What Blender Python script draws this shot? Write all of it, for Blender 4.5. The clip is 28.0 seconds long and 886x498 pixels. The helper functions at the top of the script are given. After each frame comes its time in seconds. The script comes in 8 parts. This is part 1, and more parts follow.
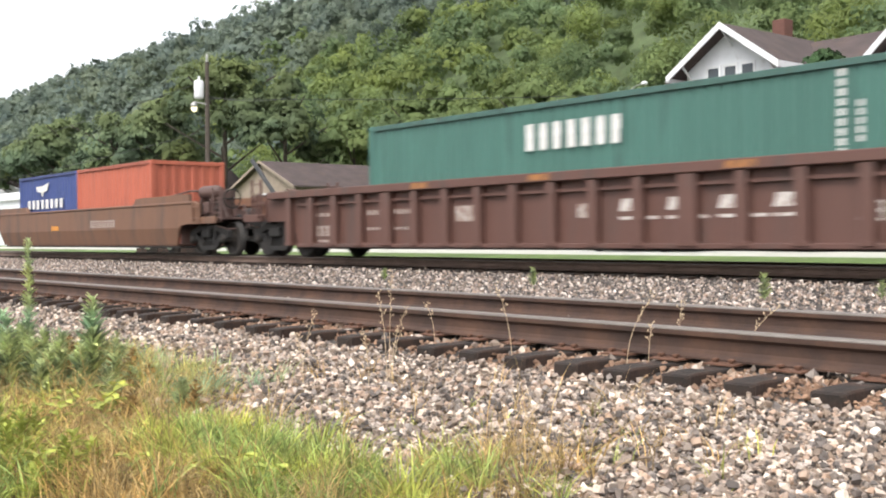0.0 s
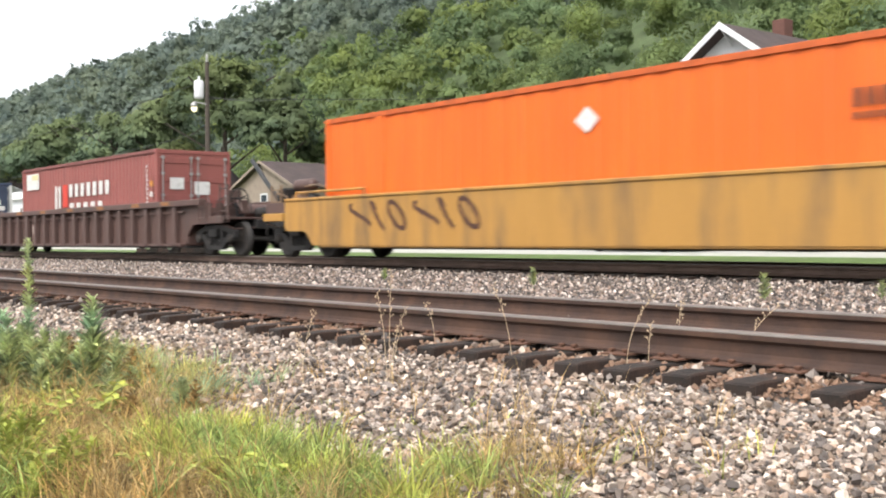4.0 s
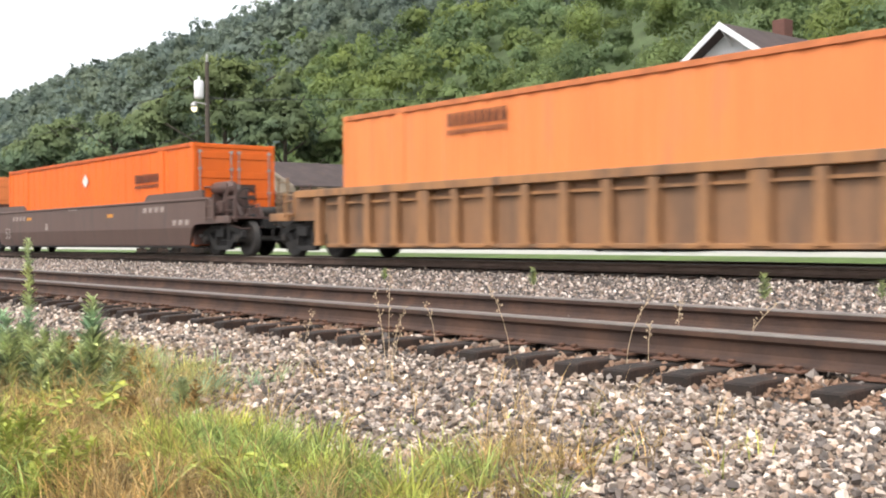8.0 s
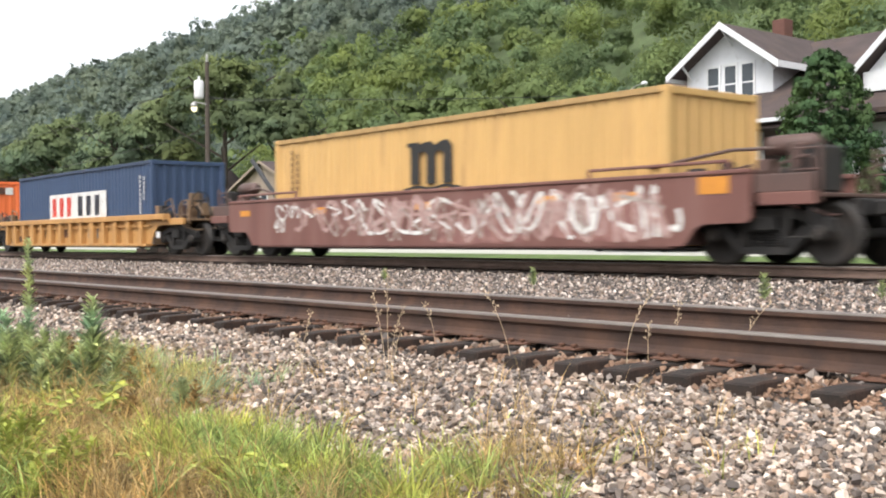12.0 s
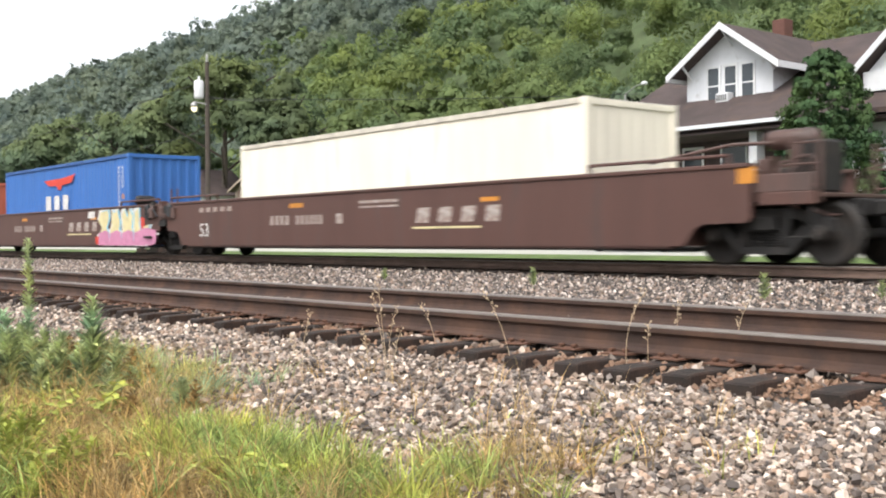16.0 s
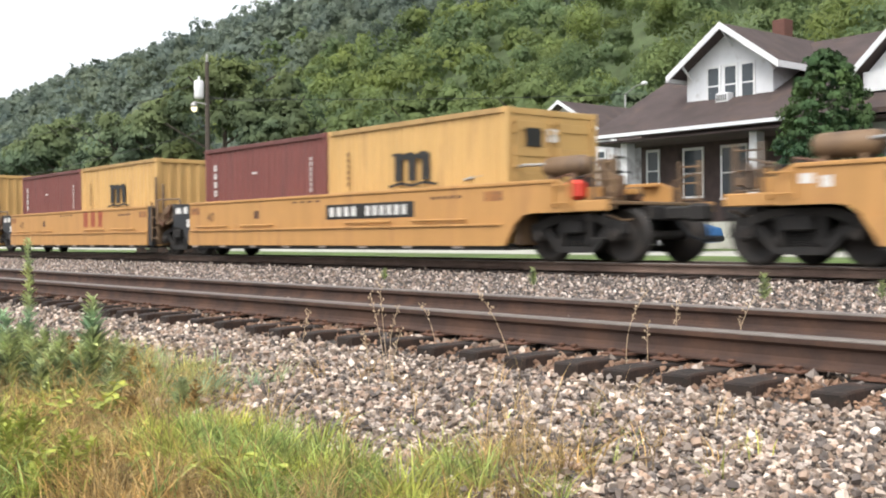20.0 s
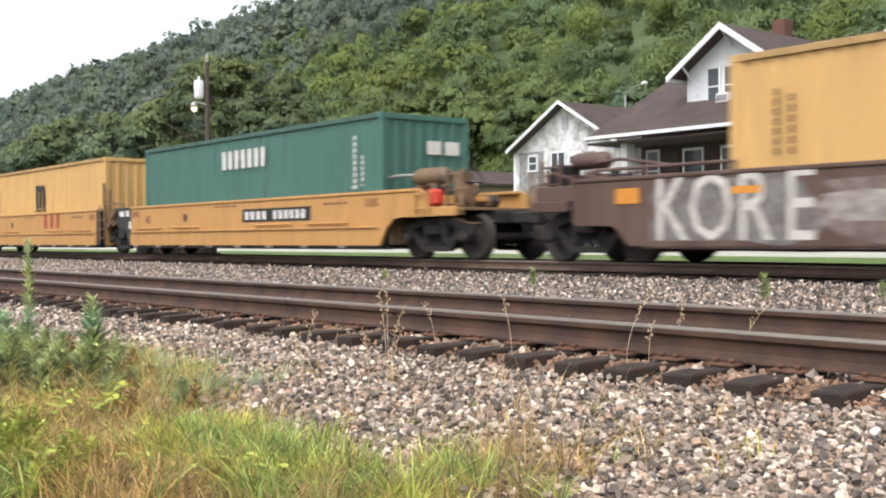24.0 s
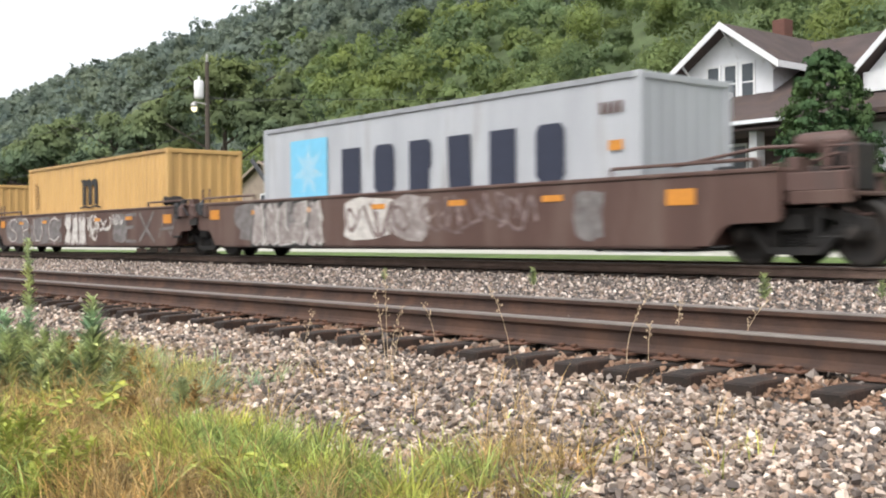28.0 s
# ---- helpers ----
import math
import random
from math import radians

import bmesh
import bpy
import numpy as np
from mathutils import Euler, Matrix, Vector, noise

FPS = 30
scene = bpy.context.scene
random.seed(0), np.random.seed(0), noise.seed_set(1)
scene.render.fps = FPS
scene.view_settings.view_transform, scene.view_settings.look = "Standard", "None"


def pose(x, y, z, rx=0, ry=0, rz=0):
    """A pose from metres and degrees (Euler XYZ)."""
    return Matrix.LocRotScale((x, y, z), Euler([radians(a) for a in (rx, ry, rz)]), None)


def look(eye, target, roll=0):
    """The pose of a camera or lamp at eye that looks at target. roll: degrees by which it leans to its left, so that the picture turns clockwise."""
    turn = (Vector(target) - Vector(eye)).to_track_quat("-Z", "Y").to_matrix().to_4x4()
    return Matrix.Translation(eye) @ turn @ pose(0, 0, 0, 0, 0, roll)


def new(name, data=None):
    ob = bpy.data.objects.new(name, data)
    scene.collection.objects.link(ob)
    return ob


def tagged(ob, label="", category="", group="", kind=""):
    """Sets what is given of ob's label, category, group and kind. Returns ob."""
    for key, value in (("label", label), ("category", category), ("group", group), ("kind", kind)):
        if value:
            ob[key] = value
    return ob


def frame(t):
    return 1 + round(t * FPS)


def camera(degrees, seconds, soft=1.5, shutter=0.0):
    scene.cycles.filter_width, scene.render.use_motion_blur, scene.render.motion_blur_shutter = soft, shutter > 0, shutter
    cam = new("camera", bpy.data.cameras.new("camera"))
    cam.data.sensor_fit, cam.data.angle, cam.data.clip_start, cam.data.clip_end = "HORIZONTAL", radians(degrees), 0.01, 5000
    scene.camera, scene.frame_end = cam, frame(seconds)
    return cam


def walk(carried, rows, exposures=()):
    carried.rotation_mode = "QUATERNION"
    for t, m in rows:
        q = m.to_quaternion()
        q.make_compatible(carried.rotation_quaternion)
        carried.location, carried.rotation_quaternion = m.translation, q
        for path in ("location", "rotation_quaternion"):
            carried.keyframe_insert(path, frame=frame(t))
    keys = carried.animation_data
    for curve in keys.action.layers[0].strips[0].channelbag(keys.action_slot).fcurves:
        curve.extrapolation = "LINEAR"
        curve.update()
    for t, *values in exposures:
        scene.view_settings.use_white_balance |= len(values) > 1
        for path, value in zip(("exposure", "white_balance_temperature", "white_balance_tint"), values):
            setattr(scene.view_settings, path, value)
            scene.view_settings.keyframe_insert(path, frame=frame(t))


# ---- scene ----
# Camera: fixed on a low stand beside the tracks. x runs along the tracks, y across them, z = 0 at the grass by the stand.
cam = camera(45.05, 28.0, soft=2.0, shutter=0.24)
EYE = pose(0, 0, 1.0, 89.37, 0, 50.86) @ pose(0, 0, 0, 0, 0, -0.455)
walk(cam, [(0.0, EYE), (28.0, EYE)], exposures=[(0.0, 1.3), (8.0, 1.25), (16.0, 1.17), (28.0, 1.07)])

# World: hazy bright sky, wide soft sun
world = bpy.data.worlds.new("sky")
scene.world = world
world.use_nodes = True
wn = world.node_tree.nodes
wl = world.node_tree.links
sky = wn.new("ShaderNodeTexSky")
sky.sky_type = "NISHITA"
sky.sun_disc = False
sky.sun_elevation, sky.sun_rotation = radians(52), radians(150)
sky.air_density, sky.dust_density, sky.ozone_density = 1.0, 4.0, 1.0
hsv = wn.new("ShaderNodeHueSaturation")
hsv.inputs["Saturation"].default_value = 0.22
wl.new(sky.outputs[0], hsv.inputs["Color"])
wl.new(hsv.outputs[0], wn["Background"].inputs["Color"])
wn["Background"].inputs["Strength"].default_value = 0.15
sun = new("sun", bpy.data.lights.new("sun", "SUN"))
sun.data.energy, sun.data.angle, sun.data.color = 0.7, radians(14), (1.0, 0.95, 0.87)
sun.matrix_world = look((-20, -40, 60), (-20 + 12, -40 + 32, 60 - 46))

# The train's speed (towards -x), rail heights and track centres
SPEED = 21.4
RZ, NZ = 0.545, 0.49
TY, NY = 14.66, 5.45
MOVING = []

# Scales every base colour down for deeper gaps; the exposure makes up for it
BASE_SCALE = 0.75


# ---------- materials ----------
def material(name, base, rough=0.7, metal=0.0, var=0.25, scale=6.0, fine=60.0, bump=0.15, dist=0.01,
             dirt=None, dirt_amount=0.0, streak=False, island=0.0, per_object=0.0, clear=False):
    """A painted, mineral or woody surface: coarse and fine colour variation, fine relief, optional dirt."""
    m = bpy.data.materials.new(name)
    m.use_nodes = True
    n, l = m.node_tree.nodes, m.node_tree.links
    base = [c * BASE_SCALE for c in base]
    dirt = dirt and [c * BASE_SCALE for c in dirt]
    b = n["Principled BSDF"]
    b.inputs["Roughness"].default_value, b.inputs["Metallic"].default_value = rough, metal
    tc = n.new("ShaderNodeTexCoord")
    coord = tc.outputs["Object"]
    if streak:
        mp = n.new("ShaderNodeMapping")
        mp.inputs["Scale"].default_value = (1.0, 1.0, 0.16)
        l.new(coord, mp.inputs["Vector"])
        coord2 = mp.outputs[0]
    else:
        coord2 = coord
    c1 = n.new("ShaderNodeTexNoise")
    c1.inputs["Scale"].default_value, c1.inputs["Detail"].default_value = scale, 5.0
    l.new(coord2, c1.inputs["Vector"])
    c2 = n.new("ShaderNodeTexNoise")
    c2.inputs["Scale"].default_value, c2.inputs["Detail"].default_value = fine, 3.0
    l.new(coord, c2.inputs["Vector"])
    add = n.new("ShaderNodeMath")
    add.operation = "MULTIPLY_ADD"
    add.inputs[1].default_value = 0.4
    l.new(c2.outputs["Fac"], add.inputs[0])
    l.new(c1.outputs["Fac"], add.inputs[2])
    last = add.outputs[0]
    for src, amount in (("island", island), ("object", per_object)):
        if amount:
            g = n.new("ShaderNodeNewGeometry") if src == "island" else n.new("ShaderNodeObjectInfo")
            a2 = n.new("ShaderNodeMath")
            a2.operation = "MULTIPLY_ADD"
            a2.inputs[1].default_value = amount
            l.new(g.outputs["Random Per Island" if src == "island" else "Random"], a2.inputs[0])
            l.new(last, a2.inputs[2])
            last = a2.outputs[0]
    ramp = n.new("ShaderNodeMapRange")
    mid = 0.7 + 0.5 * (island + per_object)
    wide = 0.25 + 0.5 * (island + per_object)
    ramp.inputs["From Min"].default_value, ramp.inputs["From Max"].default_value = mid - wide, mid + wide
    l.new(last, ramp.inputs["Value"])
    mix = n.new("ShaderNodeMix")
    mix.data_type = "RGBA"
    lo = [max(0.0, c * (1 - var)) for c in base]
    hi = [min(1.0, c * (1 + var * 0.8)) for c in base]
    mix.inputs["A"].default_value, mix.inputs["B"].default_value = (*lo, 1), (*hi, 1)
    l.new(ramp.outputs[0], mix.inputs["Factor"])
    out = mix.outputs["Result"]
    if dirt:
        c3 = n.new("ShaderNodeTexNoise")
        c3.inputs["Scale"].default_value, c3.inputs["Detail"].default_value = scale * 0.7 + 0.5, 8.0
        c3.inputs["Roughness"].default_value = 0.65
        l.new(coord2, c3.inputs["Vector"])
        r3 = n.new("ShaderNodeMapRange")
        r3.inputs["From Min"].default_value, r3.inputs["From Max"].default_value = 0.62 - dirt_amount * 0.5, 0.8 - dirt_amount * 0.4
        r3.inputs["To Max"].default_value = 0.85
        l.new(c3.outputs["Fac"], r3.inputs["Value"])
        m3 = n.new("ShaderNodeMix")
        m3.data_type = "RGBA"
        m3.inputs["B"].default_value = (*dirt, 1)
        l.new(r3.outputs[0], m3.inputs["Factor"])
        l.new(out, m3.inputs["A"])
        out = m3.outputs["Result"]
    l.new(out, b.inputs["Base Color"])
    bp = n.new("ShaderNodeBump")
    bp.inputs["Strength"].default_value, bp.inputs["Distance"].default_value = bump, dist
    l.new(add.outputs[0], bp.inputs["Height"])
    l.new(bp.outputs[0], b.inputs["Normal"])
    return m


def leafy(name, base, var=0.5, scale=0.12, hue=0.1, thin=0.3, tone=1.0, patchy=0.35):
    """Foliage: leaf-to-leaf and tree-to-tree variation, a little light through the leaf."""
    m = bpy.data.materials.new(name)
    m.use_nodes = True
    n, l = m.node_tree.nodes, m.node_tree.links
    base = [c * BASE_SCALE for c in base]
    b = n["Principled BSDF"]
    b.inputs["Roughness"].default_value = 0.75
    b.inputs["Specular IOR Level"].default_value = 0.25
    g = n.new("ShaderNodeNewGeometry")
    tc = n.new("ShaderNodeTexCoord")
    no = n.new("ShaderNodeTexNoise")
    no.inputs["Scale"].default_value, no.inputs["Detail"].default_value = scale, 2.0
    l.new(tc.outputs["Object"], no.inputs["Vector"])
    cr = n.new("ShaderNodeMix")
    cr.data_type = "RGBA"
    cr.inputs["A"].default_value = (base[0] * (1 - tone * (0.2 + 0.8 * hue)), base[1] * (1 - 0.15 * tone), base[2], 1)
    cr.inputs["B"].default_value = (base[0] * (1 + tone * (0.35 + hue)), base[1] * (1 + 0.2 * tone), base[2] * (1 - 0.2 * tone), 1)
    mr = n.new("ShaderNodeMapRange")
    mr.inputs["From Min"].default_value, mr.inputs["From Max"].default_value = 0.35, 0.65
    l.new(no.outputs["Fac"], mr.inputs["Value"])
    l.new(mr.outputs[0], cr.inputs["Factor"])
    hs = n.new("ShaderNodeHueSaturation")
    vr = n.new("ShaderNodeMapRange")
    vr.inputs["To Min"].default_value, vr.inputs["To Max"].default_value = 1 - var, 1 + var
    l.new(g.outputs["Random Per Island"], vr.inputs["Value"])
    n2 = n.new("ShaderNodeTexNoise")
    n2.inputs["Scale"].default_value, n2.inputs["Detail"].default_value = scale * 2.3, 1.0
    l.new(tc.outputs["Object"], n2.inputs["Vector"])
    m2 = n.new("ShaderNodeMapRange")
    m2.inputs["From Min"].default_value, m2.inputs["From Max"].default_value = 0.32, 0.68
    m2.inputs["To Min"].default_value, m2.inputs["To Max"].default_value = 1 - patchy, 1 + patchy
    l.new(n2.outputs["Fac"], m2.inputs["Value"])
    vm = n.new("ShaderNodeMath")
    vm.operation = "MULTIPLY"
    l.new(vr.outputs[0], vm.inputs[0])
    l.new(m2.outputs[0], vm.inputs[1])
    l.new(vm.outputs[0], hs.inputs["Value"])
    l.new(cr.outputs["Result"], hs.inputs["Color"])
    l.new(hs.outputs[0], b.inputs["Base Color"])
    tr = n.new("ShaderNodeBsdfTranslucent")
    l.new(hs.outputs[0], tr.inputs["Color"])
    ms = n.new("ShaderNodeMixShader")
    ms.inputs[0].default_value = thin
    l.new(b.outputs[0], ms.inputs[1])
    l.new(tr.outputs[0], ms.inputs[2])
    l.new(ms.outputs[0], n["Material Output"].inputs["Surface"])
    return m


def stone_material(name, source, tint=(1.56, 1.44, 1.32)):
    """Crushed stone in greys, tans and whites, each stone its own tone."""
    m = bpy.data.materials.new(name)
    m.use_nodes = True
    n, l = m.node_tree.nodes, m.node_tree.links
    b = n["Principled BSDF"]
    b.inputs["Roughness"].default_value = 0.85
    g = n.new("ShaderNodeNewGeometry") if source == "island" else n.new("ShaderNodeObjectInfo")
    cr = n.new("ShaderNodeValToRGB")
    e = cr.color_ramp.elements
    e[0].position, e[0].color = 0.0, (0.062, 0.056, 0.054, 1)
    e[1].position, e[1].color = 1.0, (0.66, 0.62, 0.58, 1)
    for p, c in ((0.18, (0.115, 0.104, 0.102, 1)), (0.34, (0.2, 0.158, 0.125, 1)), (0.5, (0.195, 0.182, 0.176, 1)), (0.65, (0.33, 0.245, 0.19, 1)), (0.78, (0.34, 0.315, 0.3, 1)), (0.9, (0.5, 0.44, 0.39, 1))):
        k = e.new(p)
        k.color = c
    for k in e:
        k.color = (k.color[0] * tint[0] * BASE_SCALE, k.color[1] * tint[1] * BASE_SCALE, k.color[2] * tint[2] * BASE_SCALE, 1)
    l.new(g.outputs["Random Per Island" if source == "island" else "Random"], cr.inputs[0])
    tc = n.new("ShaderNodeTexCoord")
    no = n.new("ShaderNodeTexNoise")
    no.inputs["Scale"].default_value, no.inputs["Detail"].default_value = 70.0, 4.0
    l.new(tc.outputs["Object"], no.inputs["Vector"])
    mr = n.new("ShaderNodeMapRange")
    mr.inputs["To Min"].default_value, mr.inputs["To Max"].default_value = 0.65, 1.3
    l.new(no.outputs["Fac"], mr.inputs["Value"])
    hs = n.new("ShaderNodeHueSaturation")
    l.new(cr.outputs[0], hs.inputs["Color"])
    l.new(mr.outputs[0], hs.inputs["Value"])
    l.new(hs.outputs[0], b.inputs["Base Color"])
    bp = n.new("ShaderNodeBump")
    bp.inputs["Strength"].default_value, bp.inputs["Distance"].default_value = 0.4, 0.004
    l.new(no.outputs["Fac"], bp.inputs["Height"])
    l.new(bp.outputs[0], b.inputs["Normal"])
    return m


def glass_material():
    m = bpy.data.materials.new("window_glass")
    m.use_nodes = True
    b = m.node_tree.nodes["Principled BSDF"]
    b.inputs["Base Color"].default_value = (0.05, 0.06, 0.07, 1)
    b.inputs["Roughness"].default_value = 0.05
    b.inputs["IOR"].default_value = 1.5
    return m


RUST = (0.09, 0.045, 0.028)
GRIME = (0.06, 0.05, 0.045)
M = {}


def paint(key, base, dirt=GRIME, amount=0.2, rough=0.55, var=0.15, scale=1.6):
    M[key] = material(key + "_paint", base, rough, 0.0, var, scale, 45.0, 0.08, 0.004, dirt, amount, streak=True)
    if key.endswith("_box"):
        M[key + "_edge"] = material(key + "_rail_paint", [0.66 * c + 0.015 for c in base], 0.7, 0.0, 0.25, 3.0, 45.0, 0.1, 0.004, RUST, 0.12)


paint("maroon_car", (0.128, 0.06, 0.046), GRIME, 0.2)
paint("dark_car", (0.115, 0.064, 0.053), GRIME, 0.22)
paint("grey_car", (0.135, 0.083, 0.068), GRIME, 0.16)
# ochre cars: recessed side panels get a darker tone than ribs and sills
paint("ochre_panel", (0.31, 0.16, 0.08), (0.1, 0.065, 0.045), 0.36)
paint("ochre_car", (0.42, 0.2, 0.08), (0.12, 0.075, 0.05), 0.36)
paint("yellow_car", (0.55, 0.29, 0.095), (0.36, 0.18, 0.07), 0.2)
paint("end_grime", (0.26, 0.16, 0.085), (0.07, 0.05, 0.04), 0.4)
paint("tan_car", (0.52, 0.27, 0.06), (0.16, 0.1, 0.05), 0.3)
paint("bnsf_car", (0.105, 0.048, 0.037), GRIME, 0.12)
paint("brown_car", (0.2, 0.1, 0.06), GRIME, 0.25)
paint("tagged_car", (0.1, 0.052, 0.04), (0.15, 0.1, 0.08), 0.3)
paint("pink_car", (0.19, 0.08, 0.064), (0.22, 0.11, 0.092), 0.3)
paint("red_car", (0.62, 0.1, 0.04), (0.12, 0.05, 0.035), 0.35)
paint("green_box", (0.06, 0.165, 0.135), (0.03, 0.07, 0.06), 0.1)
paint("navy_box", (0.042, 0.058, 0.105), (0.025, 0.035, 0.06), 0.1)
paint("rose_box", (0.33, 0.1, 0.085), (0.18, 0.06, 0.05), 0.15)
paint("orange_box", (0.87, 0.185, 0.045), (0.45, 0.13, 0.04), 0.12)
paint("bright_orange_box", (0.86, 0.15, 0.008), (0.6, 0.11, 0.015), 0.06)
paint("pale_orange_box", (0.88, 0.255, 0.07), (0.6, 0.2, 0.09), 0.14)
paint("cma_box", (0.037, 0.07, 0.145), (0.02, 0.035, 0.09), 0.1)
paint("msc_box", (0.66, 0.41, 0.15), (0.42, 0.25, 0.1), 0.14)
paint("brown_box", (0.2, 0.06, 0.05), (0.12, 0.045, 0.04), 0.15)
paint("brick_box", (0.33, 0.1, 0.072), (0.2, 0.06, 0.04), 0.15)
paint("rust_orange_box", (0.5, 0.13, 0.075), (0.3, 0.09, 0.06), 0.15)
paint("apl_box", (0.045, 0.175, 0.52), (0.03, 0.1, 0.3), 0.08)
paint("cream_box", (1.0, 0.93, 0.78), (0.6, 0.52, 0.4), 0.08)
paint("blue_box", (0.055, 0.18, 0.42), (0.04, 0.12, 0.28), 0.1)
paint("dark_blue_box", (0.045, 0.075, 0.24), (0.03, 0.05, 0.12), 0.1)
paint("grey_box", (0.47, 0.49, 0.52), (0.3, 0.29, 0.27), 0.12)
M["white_mark"] = material("white_marking", (0.78, 0.77, 0.74), 0.6, var=0.1, scale=8, dirt=(0.4, 0.37, 0.34), dirt_amount=0.2)
M["worn_white"] = material("worn_white_marking", (0.72, 0.68, 0.64), 0.7, var=0.2, scale=10, dirt=(0.3, 0.2, 0.17), dirt_amount=0.35)
M["pale_mark"] = material("worn_marking", (0.5, 0.45, 0.41), 0.7, var=0.25, scale=10, dirt=(0.25, 0.15, 0.12), dirt_amount=0.45)
M["black_mark"] = material("black_marking", (0.02, 0.019, 0.018), 0.6, var=0.2)
M["dark_mark"] = material("dark_marking", (0.09, 0.035, 0.02), 0.6, var=0.2)
M["red_mark"] = material("red_marking", (0.7, 0.06, 0.035), 0.55, var=0.1)
M["rust_mark"] = material("rust_red_marking", (0.36, 0.08, 0.035), 0.6, var=0.15)
M["cyan_mark"] = material("light_blue_marking", (0.2, 0.58, 0.82), 0.5, var=0.08)
M["navy_mark"] = material("navy_marking", (0.022, 0.028, 0.055), 0.55, var=0.1)
M["worn_amber"] = material("worn_amber_marking", (0.4, 0.17, 0.05), 0.6, var=0.3, scale=8, dirt=(0.14, 0.07, 0.05), dirt_amount=0.4)
M["amber_mark"] = material("amber_marking", (0.66, 0.27, 0.035), 0.5, var=0.15)
M["pink_mark"] = material("pink_marking", (0.62, 0.25, 0.4), 0.6, var=0.2, scale=4)
M["lilac_mark"] = material("lilac_marking", (0.42, 0.42, 0.8), 0.6, var=0.2, scale=4)
M["straw_mark"] = material("straw_marking", (0.75, 0.66, 0.36), 0.6, var=0.2, scale=4)
M["oxblood_mark"] = material("oxblood_spray", (0.24, 0.055, 0.045), 0.65, var=0.2)
M["haze_mark"] = material("pinkish_spray_haze", (0.26, 0.2, 0.19), 0.7, var=0.4, scale=5, dirt=(0.11, 0.065, 0.055), dirt_amount=0.45)
M["silver_haze"] = material("silver_spray_haze", (0.42, 0.38, 0.36), 0.6, var=0.35, scale=6, dirt=(0.18, 0.14, 0.13), dirt_amount=0.45)
M["chalk_mark"] = material("chalky_white_spray", (0.66, 0.63, 0.59), 0.7, var=0.2, scale=6, dirt=(0.36, 0.32, 0.3), dirt_amount=0.35)
M["pink_chalk"] = material("pinkish_white_spray", (0.5, 0.34, 0.31), 0.7, var=0.2, scale=6, dirt=(0.3, 0.16, 0.14), dirt_amount=0.35)
M["pink_haze"] = material("pink_spray_haze", (0.33, 0.17, 0.15), 0.7, var=0.3, scale=5, dirt=(0.22, 0.09, 0.075), dirt_amount=0.45)
M["grey_mark"] = material("silver_marking", (0.2, 0.185, 0.18), 0.55, var=0.35, scale=5, dirt=(0.1, 0.075, 0.07), dirt_amount=0.3)
M["green_mark"] = material("pale_green_marking", (0.42, 0.55, 0.3), 0.6, var=0.2)
# grimy steel, here and on the wheels, darkened further for shade under the cars
M["steel_dark"] = material("grimy_steel", (0.02, 0.018, 0.017), 0.8, 0.0, 0.35, 4, 50, 0.2, 0.006, (0.045, 0.036, 0.03), 0.25)
M["plate_paint"] = material("dusty_black_plate", (0.055, 0.052, 0.052), 0.7, 0.0, 0.3, 3, 40, 0.1, 0.004, GRIME, 0.3)
M["black_paint"] = material("black_paint", (0.022, 0.024, 0.028), 0.5, 0.0, 0.3, 3, 40, 0.1, 0.004, GRIME, 0.2)
M["wheel"] = material("wheel_steel", (0.022, 0.019, 0.017), 0.75, 0.0, 0.3, 6, 60, 0.1, 0.003, (0.05, 0.035, 0.026), 0.3)
M["galv"] = material("galvanised_steel", (0.45, 0.45, 0.44), 0.45, 0.6, 0.15, 8, 60, 0.05, 0.002)
M["rail_side"] = material("rusty_rail", (0.056, 0.031, 0.023), 0.9, 0.0, 0.3, 3, 90, 0.3, 0.004, (0.115, 0.058, 0.036), 0.4)
# rails of the far track: a lighter brown than the near ones
M["rail_far"] = material("brown_rail", (0.14, 0.09, 0.068), 0.7, 0.1, 0.3, 3, 90, 0.3, 0.004, (0.08, 0.05, 0.035), 0.3)
M["rusty_stone"] = material("rust_stained_stone", (0.33, 0.2, 0.13), 0.9, 0.0, 0.5, 9, 70, 0.4, 0.004, (0.12, 0.08, 0.06), 0.25, island=0.8)
M["rail_top"] = material("worn_rail_top", (0.2, 0.172, 0.155), 0.5, 0.1, 0.15, 10, 80, 0.05, 0.002)
M["tie"] = material("creosoted_wood", (0.02, 0.014, 0.011), 0.95, 0.0, 0.6, 4, 45, 0.9, 0.014, (0.085, 0.042, 0.025), 0.3, per_object=0.35)
M["plate"] = material("rusted_plate", (0.16, 0.075, 0.045), 0.85, 0.1, 0.35, 12, 90, 0.4, 0.004, RUST, 0.3)
M["stone"] = stone_material("ballast_stone", "island")
M["brown_stone"] = stone_material("grimy_ballast_stone", "island", (1.34, 1.25, 1.19))
M["stone_piece"] = stone_material("ballast_stone_piece", "object")
# bed kept dark: it carries the shade in the gaps between loose stones
M["gravel"] = material("ballast_bed", (0.055, 0.047, 0.041), 0.95, 0.0, 0.6, 22, 60, 1.0, 0.04, (0.08, 0.065, 0.055), 0.4)
# soil tone darkened to stand for shade between the grass clumps
M["soil"] = material("soil_and_thatch", (0.11, 0.09, 0.05), 0.95, 0.0, 0.5, 5, 60, 0.8, 0.03, (0.12, 0.14, 0.04), 0.45)
M["lawn"] = material("mown_lawn", (0.12, 0.185, 0.045), 0.95, 0.0, 0.35, 0.6, 30, 0.5, 0.03, (0.1, 0.12, 0.03), 0.2)
